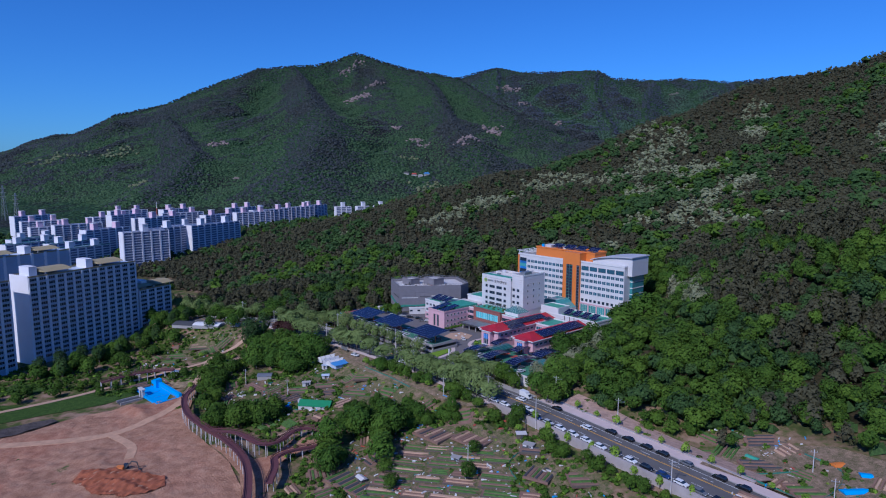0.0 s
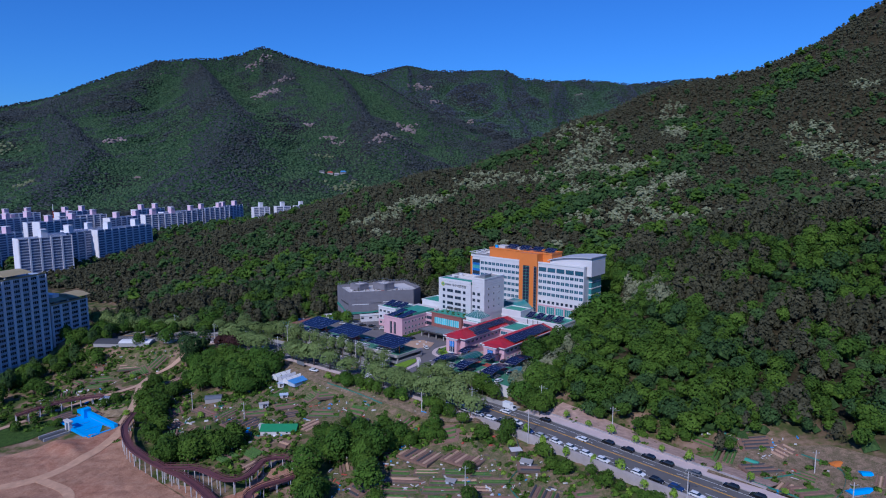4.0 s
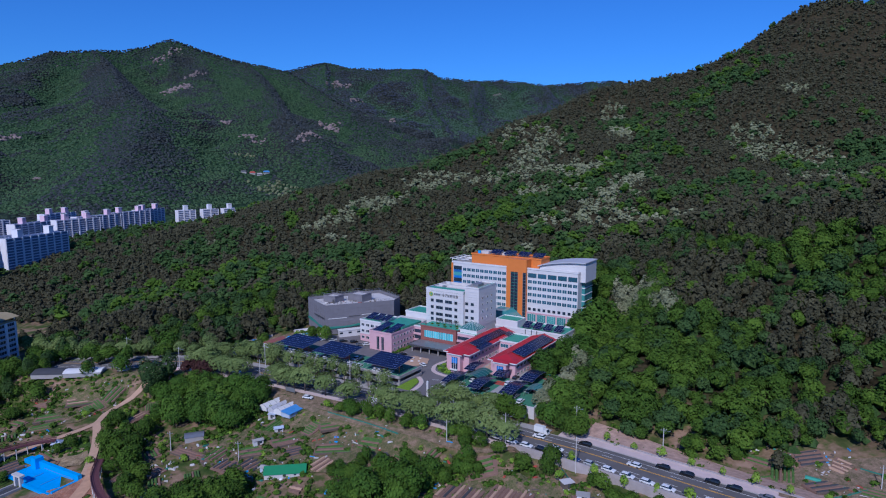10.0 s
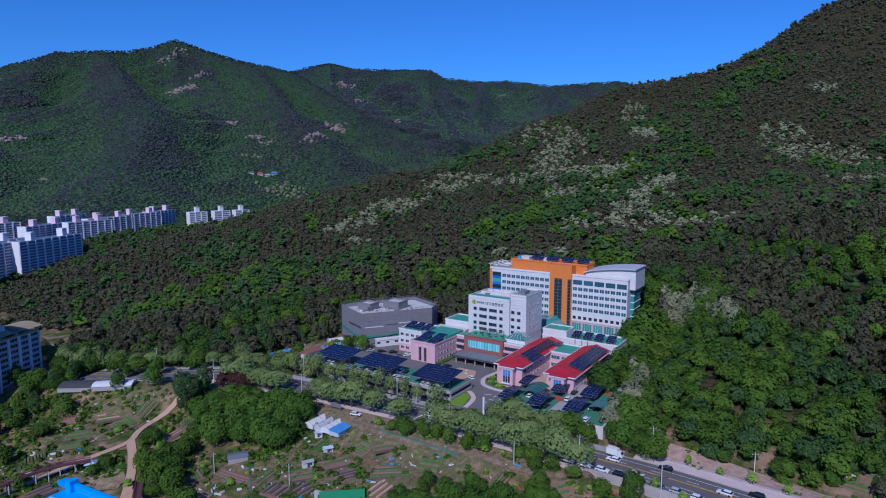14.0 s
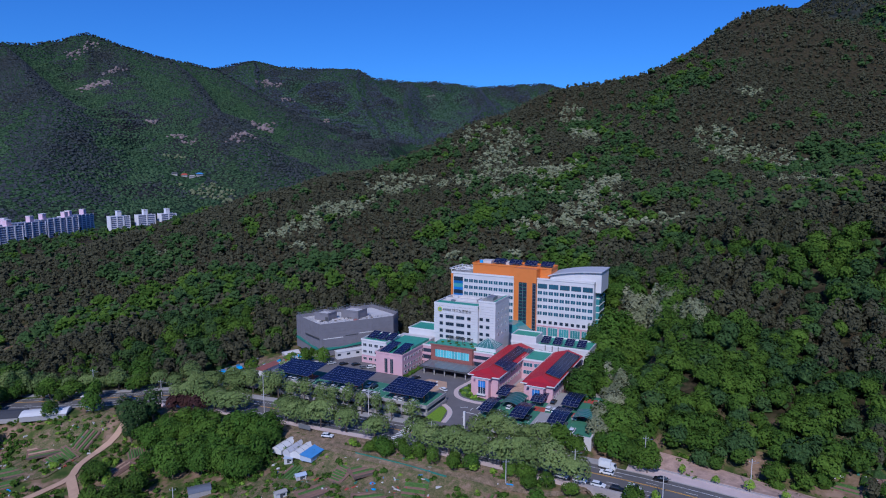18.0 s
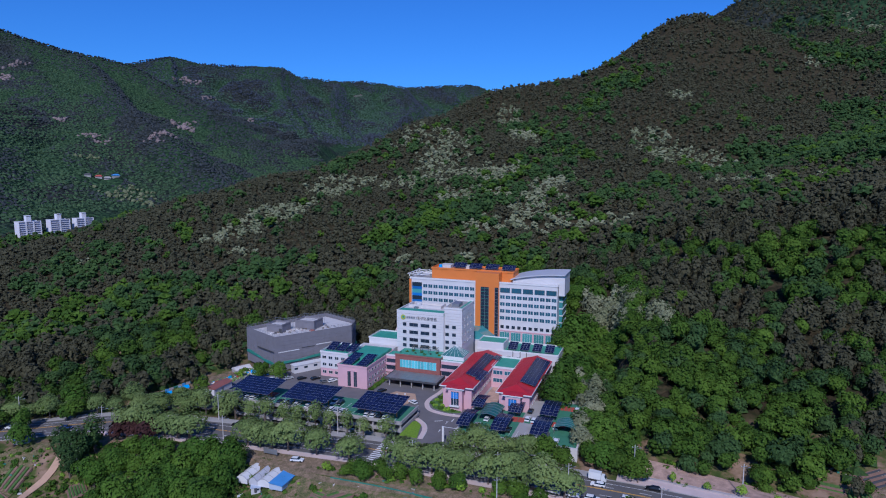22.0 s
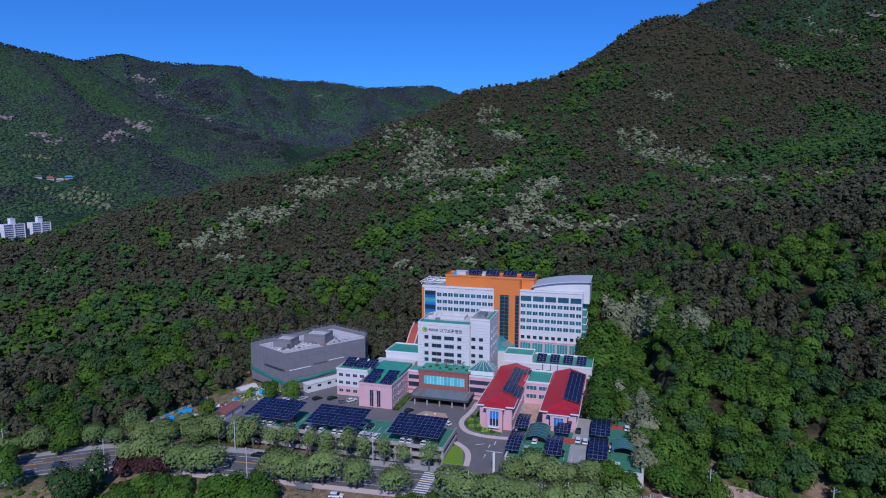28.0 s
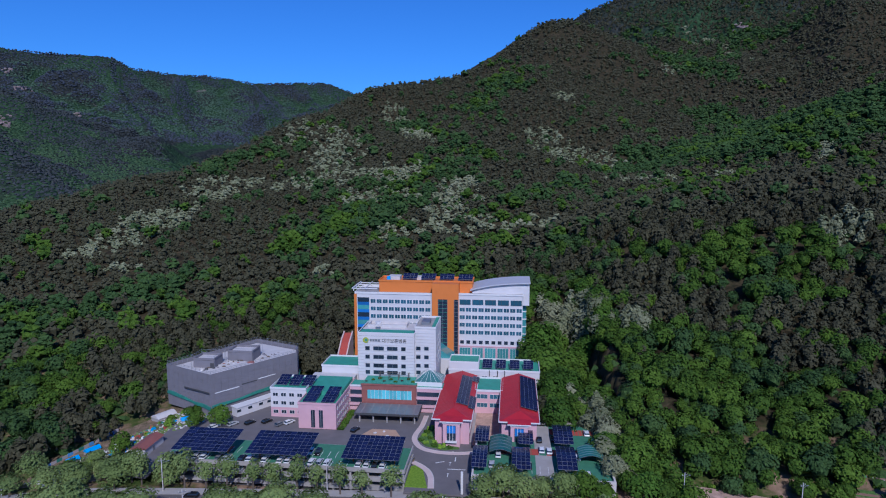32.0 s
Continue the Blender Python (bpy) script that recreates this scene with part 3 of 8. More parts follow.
BLOSSOM += ((-80, 548, 9, 7), (-213, 595, 7, 7), (430, 748, 15, 12), (83, 477, 5, 5), (127, 350, 13, 6), (124, 298, 4, 7), (120, 330, 9, 7), (83, 268, 7, 9), (63, 236, 6, 6), (357, 435, 9, 10), (38, 490, 6, 5),
            (320, 605, 10, 16), (94, 813, 16, 14), (261, 282, 13, 9), (1075, 1113, 24, 24), (1054, 1027, 8, 8), (730, 870, 16, 14), (422, 396, 8, 7), (1096, 1173, 12, 10), (1066, 1096, 12, 20), (939, 1076, 10, 20), (996, 971, 8, 16), (962, 893, 8, 16), (401, 386, 9, 9))
BLOSSOM += ((143, 671, 26, 20), (160, 640, 22, 16), (95, 667, 24, 12), (63, 686, 22, 12), (33, 722, 16, 12), (112, 609, 20, 12), (144, 595, 20, 12), (112, 524, 16, 11), (134, 513, 16, 10), (155, 492, 16, 9), (186, 451, 12, 7), (250, 870, 14, 16), (238, 790, 14, 24), (336, 640, 20, 20), (330, 520, 16, 16))
GREEN = ((150, 596, 59, 70), (51, 544, 42, 36), (120, 458, 45, 26), (469, 570, 50, 80), (642, 707, 60, 70), (226, 272, 34, 24), (166, 346, 22, 18), (-18, 443, 22, 22), (-134, 413, 24, 24), (-199, 563, 30, 22), (37, 801, 36, 20),
         (262, 827, 22, 60), (407, 860, 32, 50), (19, 472, 32, 16), (-94, 430, 24, 18), (212, 316, 22, 17), (89, 590, 31, 30))
GREEN += ((158, 401, 19, 14), (374, 589, 26, 44), (771, 915, 50, 80), (129, 846, 30, 20), (439, 474, 40, 80), (526, 474, 60, 90), (620, 480, 70, 70), (1041, 996, 70, 90), (812, 899, 40, 80), (635, 928, 40, 60), (351, 809, 20, 40), (-60, 500, 26, 16), (300, 430, 20, 16), (455, 911, 15, 45), (386, 844, 16, 40), (322, 780, 16, 42), (255, 720, 16, 36), (218, 686, 14, 16))
GREEN += ((921, 1014, 30, 60), (826, 862, 24, 70), (1040, 1177, 35, 50), (1017, 1261, 36, 29), (1135, 1031, 36, 50), (663, 727, 24, 44), (432, 615, 16, 16), (1133, 964, 36, 70), (446, 407, 34, 20), (501, 404, 20, 24))


def in_clear(x, y):
    a, b = (x - 17) * CA - (y - 277) * SA, (x - 17) * SA + (y - 277) * CA
    out = (a > -118) & (a < 64) & (b > -34) & (b < 109) & ~((a > 40) & (b > 20)) & ~((a < -60) & (b > 62))
    out |= y - road_line(x) < 17 + 11 * smooth(30, 60, x) + 40 * smooth(118, 150, x)
    out |= (x > -128) & (x < -45) & (y > 290) & (y < 338 + 0.62 * (x + 99) + 3 * np.sin(x * 0.3))
    out |= (x < -235) & (y < 430)
    out |= (x < -330) & (y < 480)
    return out


def tufted(pos, size, count, rng, tall=1.0, cone=0.0, flat=0.75, tuft=0.42):
    """Crowns of many angular tufts round a heart. pos: the foot of each tree. Returns vertices, triangles and a tone per triangle."""
    n = len(pos)
    u = rng.normal(size=(n, count, 3))
    u /= np.linalg.norm(u, axis=2, keepdims=True)
    u[..., 2] = np.abs(u[..., 2]) * 1.25 - 0.30
    h = np.clip((u[..., 2] + 0.3) / 1.25, 0, 1)
    s = size[:, None]
    w = s * 0.74 * (1 - cone * h) * (0.8 + 0.4 * rng.rand(n, count))
    zc = pos[:, None, 2] + s * (0.62 + 0.30 * tall)
    c = np.stack([pos[:, None, 0] + u[..., 0] * w, pos[:, None, 1] + u[..., 1] * w, zc + u[..., 2] * s * 0.66 * tall], 2).reshape(-1, 3)
    r = (s * tuft * (0.65 + 0.7 * rng.rand(n, count)) * (1 - 0.35 * cone * h)).ravel()
    v, f = lumps(c, r, rng, flat, 0.44, OCT)
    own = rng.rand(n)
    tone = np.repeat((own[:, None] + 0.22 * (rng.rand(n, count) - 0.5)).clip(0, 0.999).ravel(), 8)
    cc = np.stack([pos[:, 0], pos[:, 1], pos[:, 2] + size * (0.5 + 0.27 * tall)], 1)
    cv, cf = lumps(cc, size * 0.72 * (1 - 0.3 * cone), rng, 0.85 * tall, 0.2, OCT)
    # hearts get 0.7 of the tone, shade between the tufts painted in
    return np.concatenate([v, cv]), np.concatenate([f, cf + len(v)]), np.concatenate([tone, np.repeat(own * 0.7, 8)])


def stands(step, rng):
    """Places for trees on the hill's visible slopes."""
    gx, gy = np.meshgrid(np.arange(-900, 1480, step), np.arange(120, 1480, step))
    x = (gx + (rng.rand(*gx.shape) - 0.5) * step * 1.15).ravel()
    y = (gy + (rng.rand(*gy.shape) - 0.5) * step * 1.15).ravel()
    keep = ~in_clear(x, y)
    crest = HILL_CREST[:-1] + ((720, 1180, 0), (900, 1400, 0), (1025, 1508, 0))
    plainside = (x < -420) | (y > np.interp(x, [c[0] for c in crest], [c[1] for c in crest]) + 25)
    keep &= ~plainside | ((x < -330) & (y > 430) & (y < 1150) & (rng.rand(len(x)) < 0.30))
    keep &= (x * 0.94 - (y + 60) * 0.80 < 430) & ((x < 260) | ((x + 75) * 0.469 - (y - 83) * 0.883 < 130))
    keep &= (x > -420) | (np.hypot(x + 60, y + 30) < 1180)
    keep &= (np.hypot(x, y) < 1000) | (rng.rand(len(x)) < 0.5)
    x, y = x[keep], y[keep]
    return x, y, land(x, y), plainside[keep]


def cover(x, y, z, plainside, rng):
    """What grows where: broadleaf, blossom, and how far down the slope."""
    lower = smooth(40, 19, z + 6 * wob(x, y, 0.03, 24)) * smooth(52, 74, x)
    score = wob(x, y, 0.15, 21) * 0.45 + wob(x, y, 0.05, 22) * 0.45 + wob(x, y, 0.013, 23) * 0.25 - 0.72
    score -= 0.30 * smooth(110, 200, z)
    score += 1.3 * lower + 0.6 * plainside + smooth(30, 10, np.abs(z - 10)) * smooth(60, 0, x) * 0.28
    for cx, cy, rx, ry in GREEN:
        score += 0.95 * np.exp(-(((x - cx) / rx) ** 2 + ((y - cy) / ry) ** 2) * 0.6)
    white = np.zeros(len(x))
    for cx, cy, rx, ry in BLOSSOM:
        r2 = ((x - cx) / rx) ** 2 + ((y - cy) / ry) ** 2
        white = np.maximum(white, np.clip(1.5 - 0.7 * r2, 0, 1))
    white *= (0.44 + 0.52 * smooth(-0.4, 0.05, wob(x, y, 0.11, 27))) * (1 - 0.12 * smooth(680, 760, y) * smooth(40, 80, x) * smooth(200, 160, x))
    return score, white, lower


def make_woods():
    rng = np.random.RandomState(11)
    x, y, z, back = stands(6.6, rng)
    score, white, lower = cover(x, y, z, back, rng)
    dense = (lower > 0.3) & (np.hypot(x + 20, y - 30) < 420) & (rng.rand(len(x)) < 0.75)
    x, y, back = np.concatenate([x, x[dense] + 3.3]), np.concatenate([y, y[dense] + 3.3]), np.concatenate([back, back[dense]])
    z = land(x, y)
    score, white, lower = cover(x, y, z, back, rng)
    leafed = ((score + (rng.rand(len(x)) - 0.5) * 0.7 > 0) | (rng.rand(len(x)) < 0.09 - 0.06 * smooth(500, 800, np.hypot(x, y)))) & (rng.rand(len(x)) > white)
    # more cool trees with distance: haze over the far slope put into leaf colour
    cool = rng.rand(len(x)) + 0.45 * wob(x, y, 0.05, 25) > 0.62 + 0.16 * lower - 0.50 * smooth(380, 680, np.hypot(x, y))
    d = np.hypot(x + 20, y - 30)
    q = (d < 700) & (rng.rand(len(x)) < 0.9) & (score > -0.15) & (y - road_line(x) > 44)
    under = np.stack([x[q] + 3.3, y[q] + 1.5, land(x[q] + 3.3, y[q] + 1.5) + 0.9], 1)
    under = under[~in_clear(under[:, 0], under[:, 1])]
    v, f = lumps(under, 2.2 + 1.1 * rng.rand(len(under)), rng, 0.8, 0.35, OCT)
    tagged(new("undergrowth", raw_mesh("undergrowth", v, f, leaf_teal)), "dark green undergrowth below the trees", "undergrowth", kind="stuff")
    px, py, pz, pback = stands(4.9, rng)
    pscore, pwhite, plower = cover(px, py, pz, pback, rng)
    pale = rng.rand(len(px)) < pwhite
    pine = ~pale & (pscore + (rng.rand(len(px)) - 0.5) * 0.5 < -0.02)
    pd = np.hypot(px + 20, py - 30)
    broad, small = (x, y, z, d, lower), (px, py, pz, pd, plower)
    for name, material, (tx, ty, tz, td, tl), mask, label, tall, cone, big, flat in (
            ("pine_wood", leaf_pine, small, pine, "dark brownish pine wood covering the hill", 1.65, 0.42, 2.9, 0.85),
            ("broadleaf_wood", leaf_green, broad, leafed & ~cool, "bright green broadleaf wood on the lower slopes", 1.25, 0.05, 4.7, 0.8),
            ("oak_wood", leaf_teal, broad, leafed & cool, "deep green broadleaf trees among the pines", 1.25, 0.05, 4.7, 0.8),
            ("acacia_stand", leaf_white, small, pale, "acacia trees in pale cream blossom on the hillside", 1.15, 0.05, 3.2, 0.7)):
        vs, fs, tones, off = [], [], [], 0
        wide = big > 4
        for near_d, far_d, leaves, tufts in ((0, 420, 310 if wide else 140, 0), (420, 660, 0, 20 if wide else 7), (660, 1000, 0, 12 if wide else 4), (1000, 3000, 0, 7 if wide else 3)):
            q = mask & (td >= near_d) & (td < far_d)
            if not q.any():
                continue
            pos = np.stack([tx[q], ty[q], tz[q] - 1.0 + 3.4 * rng.rand(q.sum()) * smooth(520, 380, td[q])], 1)
            size = big * (0.62 + 0.70 * rng.rand(q.sum()) ** 1.5) * (1 - 0.12 * tl[q] * wide + 0.25 * smooth(960, 1040, td[q]) + (0.0 if wide else 0.32) * smooth(520, 400, td[q]))
            if leaves:
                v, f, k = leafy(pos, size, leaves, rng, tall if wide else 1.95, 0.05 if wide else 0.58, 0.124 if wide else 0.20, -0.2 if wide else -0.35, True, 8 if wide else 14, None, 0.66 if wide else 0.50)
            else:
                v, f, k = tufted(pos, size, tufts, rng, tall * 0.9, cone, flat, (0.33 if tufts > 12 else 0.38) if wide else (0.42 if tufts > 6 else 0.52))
            vs.append(v)
            fs.append(f + off)
            tones.append(k)
            off += len(v)
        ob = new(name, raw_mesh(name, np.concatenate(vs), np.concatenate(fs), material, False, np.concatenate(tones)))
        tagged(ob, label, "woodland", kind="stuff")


make_woods()


def far_woods():
    """Tree crowns of the far mountains, each one tuft."""
    q = np.random.RandomState(71)
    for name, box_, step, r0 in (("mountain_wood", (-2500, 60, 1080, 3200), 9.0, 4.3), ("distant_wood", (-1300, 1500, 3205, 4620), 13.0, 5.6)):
        # the farther range takes the leaf colours with more haze mixed in
        pine_m, oak_m = (far_pine, far_oak) if step < 10 else (hazy_pine, hazy_oak)
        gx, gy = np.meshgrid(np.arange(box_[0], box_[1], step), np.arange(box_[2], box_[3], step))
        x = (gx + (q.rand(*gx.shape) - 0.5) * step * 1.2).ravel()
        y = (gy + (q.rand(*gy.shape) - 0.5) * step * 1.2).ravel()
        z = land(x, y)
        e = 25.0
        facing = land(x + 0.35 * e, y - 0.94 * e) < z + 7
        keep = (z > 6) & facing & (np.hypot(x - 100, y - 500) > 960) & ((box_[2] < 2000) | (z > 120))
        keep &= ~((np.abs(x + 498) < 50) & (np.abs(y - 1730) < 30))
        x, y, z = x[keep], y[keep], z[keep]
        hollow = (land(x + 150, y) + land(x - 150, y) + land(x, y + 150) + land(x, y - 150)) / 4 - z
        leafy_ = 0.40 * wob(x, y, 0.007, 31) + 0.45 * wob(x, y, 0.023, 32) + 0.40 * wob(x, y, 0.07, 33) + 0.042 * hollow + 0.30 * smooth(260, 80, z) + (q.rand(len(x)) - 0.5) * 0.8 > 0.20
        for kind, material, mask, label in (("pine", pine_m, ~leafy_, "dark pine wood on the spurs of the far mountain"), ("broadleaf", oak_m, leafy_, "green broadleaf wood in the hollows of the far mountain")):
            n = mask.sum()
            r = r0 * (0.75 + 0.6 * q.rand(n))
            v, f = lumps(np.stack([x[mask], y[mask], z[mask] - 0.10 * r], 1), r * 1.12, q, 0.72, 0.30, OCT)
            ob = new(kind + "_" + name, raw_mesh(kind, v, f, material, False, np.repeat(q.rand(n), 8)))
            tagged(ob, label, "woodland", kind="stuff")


# mountain leaves, cooled by a little distance haze put into the base colour
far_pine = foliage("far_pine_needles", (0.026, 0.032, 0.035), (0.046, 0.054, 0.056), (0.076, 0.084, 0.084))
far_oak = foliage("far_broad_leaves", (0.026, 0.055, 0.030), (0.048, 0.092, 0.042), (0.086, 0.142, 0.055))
# farthest leaves: the blue is air haze painted into them, not needle colour
hazy_pine = foliage("hazy_pine_needles", (0.034, 0.042, 0.058), (0.052, 0.062, 0.080), (0.074, 0.086, 0.104))
hazy_oak = foliage("hazy_broad_leaves", (0.036, 0.066, 0.050), (0.062, 0.108, 0.070), (0.094, 0.150, 0.086))
far_woods()


# ---- bare rock on the far mountain ----
def outcrops():
    q = np.random.RandomState(61)
    cs, rs = [], []
    for x0, y0, wide, n in ((-1280, 2988, 34, 26), (-1241, 3049, 34, 26), (-1075, 2852, 34, 26), (-1067, 2685, 40, 34), (-1092, 2651, 40, 30), (-1215, 1804, 34, 24), (-612, 2076, 26, 20), (-570, 2040, 18, 14), (-718, 2200, 26, 14),
                            (-414, 2440, 46, 38), (-399, 1967, 30, 26), (-425, 1985, 22, 16), (-256, 3330, 34, 20), (-613, 3905, 60, 30), (-470, 3662, 40, 18), (-951, 1499, 14, 6), (1155, 1076, 16, 14)):
        t = q.normal(size=(n, 2)) * wide * 0.5
        x, y = x0 + t[:, 0] + 0.3 * t[:, 1], y0 + t[:, 1]
        r = wide * 0.10 * (0.5 + 1.1 * q.rand(n) ** 2) + 2.6
        cs.append(np.stack([x, y, land(x, y) + 0.25 * r], 1))
        rs.append(r)
    v, f = lumps(np.concatenate(cs), np.concatenate(rs), q, 0.75, 0.4)
    tagged(new("rock_outcrop", raw_mesh("rock_outcrop", v, f, crag)), "bare grey pink crags high on the wooded mountain", "rock", kind="stuff")
    cs, rs = [], []
    for x0, y0, wide, n in ((-1567, 1734, 60, 44), (-1767, 1674, 70, 50), (-1179, 1379, 30, 22), (-425, 1650, 44, 40), (-390, 1632, 36, 26), (-560, 1880, 26, 12)):
        t = q.normal(size=(n, 2)) * wide * 0.6
        x, y = x0 + t[:, 0], y0 + t[:, 1] * 0.7
        cs.append(np.stack([x, y, land(x, y) + 2.0], 1))
        rs.append(3.6 + 2.6 * q.rand(n))
    v, f = lumps(np.concatenate(cs), np.concatenate(rs), q, 0.8, 0.35)
    tagged(new("far_acacia_stand", raw_mesh("far_acacia_stand", v, f, leaf_white)), "pale blossoming trees on the far slopes", "woodland", kind="stuff")


crag = paint("crag_rock", (0.24, 0.18, 0.17), 0.95, wear=0.4, scale=0.05, fine=0.6, relief=0.8)
outcrops()
WINDOWS = {}


def window(parent, x, y, z, w, h, rz=0.0, pane=None, frame_m=None, bars=1, off=(0, 0, 0)):
    """A window: a frame of its own with a pane in it, sharing meshes by size."""
    pane, frame_m = pane or glass_blue, frame_m or white_trim
    key = (round(w, 2), round(h, 2), pane.name, frame_m.name, bars)
    if key not in WINDOWS:
        t = 0.09
        rows = [(-w / 2, -0.10, -h / 2, w / 2, 0.05, -h / 2 + t), (-w / 2, -0.10, h / 2 - t, w / 2, 0.05, h / 2),
                (-w / 2, -0.10, -h / 2 + t, -w / 2 + t, 0.05, h / 2 - t), (w / 2 - t, -0.10, -h / 2 + t, w / 2, 0.05, h / 2 - t)]
        for i in range(bars):
            c = -w / 2 + w * (i + 1) / (bars + 1)
            rows.append((c - 0.05, -0.08, -h / 2 + t, c + 0.05, 0.05, h / 2 - t))
        WINDOWS[key] = (mesh_of("window", boxes(*rows), frame_m), mesh_of("pane", box(-w / 2 + t, -0.04, -h / 2 + t, w / 2 - t, 0.04, h / 2 - t), pane))
    f = spot("window", WINDOWS[key][0], parent, x - off[0], y - off[1], z - off[2], rz)
    spot("pane", WINDOWS[key][1], f, 0, 0, 0)
    return f


def rel(a, b, z):
    """Boxes given in the site's axes, made relative to a thing's base."""
    def make(*rows):
        return boxes(*[(r[0] - a, r[1] - b, r[2] - z, r[3] - a, r[4] - b, r[5] - z) for r in rows])
    return make


def parapet(a0, b0, a1, b1, z, h=0.9, t=0.3):
    return ((a0, b0, z, a1, b0 + t, z + h), (a0, b1 - t, z, a1, b1, z + h), (a0, b0 + t, z, a0 + t, b1 - t, z + h), (a1 - t, b0 + t, z, a1, b1 - t, z + h))


MODULES = {}


def solar_array(name, m, nx, ny, w, d, tilt, label, group, legs=0.0, arch=0.0):
    """A table of solar modules on rails; with legs it is a canopy. m: its front lower middle edge, at the ground."""
    ob = thing(name, m, label, "solar canopy" if legs > 2 else "solar panels", group)
    mw, md = w / nx, d / ny
    key = (round(mw, 2), round(md, 2))
    if key not in MODULES:
        bm = box(-mw / 2 + 0.04, -md / 2 + 0.075, 0, mw / 2 - 0.04, md / 2 - 0.075, 0.05)
        MODULES[key] = mesh_of("solar_panel", bm, solar_cell)
    t = radians(tilt)
    for i in range(ny):
        y = (i + 0.5) * md
        s = y / d - 0.5
        zc = legs + y * math.sin(t) + arch * (1 - 4 * s * s)
        ang = tilt + math.degrees(math.atan2(-8 * s * arch, d))
        for k in range(nx):
            p = new("solar_panel", MODULES[key])
            p.parent = ob
            p.matrix_basis = pose(-w / 2 + (k + 0.5) * mw, y * math.cos(t), zc, ang, 0, 0)
        back = box(-w / 2, -md / 2, -0.06, w / 2, md / 2, -0.004)
        bm_box(back, -w / 2, -0.06, -0.22, w / 2, 0.06, -0.07)
        back.transform(pose(0, y * math.cos(t), zc, ang, 0, 0))
        part("rail", back, pale_metal, ob)
    if legs > 2:
        for x in np.linspace(-w / 2 + 2.5, w / 2 - 2.5, 3):
            part("post", tube((x, d * 0.45, 0), (x, d * 0.45, legs + d * 0.45 * math.sin(t) - 0.3), 0.22, 0.18), orange_wall if legs < 6 else metal_grey, ob)
            part("beam", box(x - 0.15, 0.3, -0.55, x + 0.15, d - 0.3, -0.25), metal_grey, ob).matrix_basis = pose(0, 0, legs, tilt, 0, 0)
    else:
        for x in (-w / 2 + 0.4, w / 2 - 0.4):
            part("post", tube((x, d * 0.8 * math.cos(t), 0), (x, d * 0.8 * math.cos(t), legs + d * 0.8 * math.sin(t) - 0.1), 0.06, n=6), metal_grey, ob)
            part("post", tube((x, d * 0.15 * math.cos(t), 0), (x, d * 0.15 * math.cos(t), max(0.1, legs + d * 0.15 * math.sin(t) - 0.1)), 0.06, n=6), metal_grey, ob)
    return ob


pale_metal = paint("pale_aluminium", (0.34, 0.35, 0.38), 0.5, 0.4)


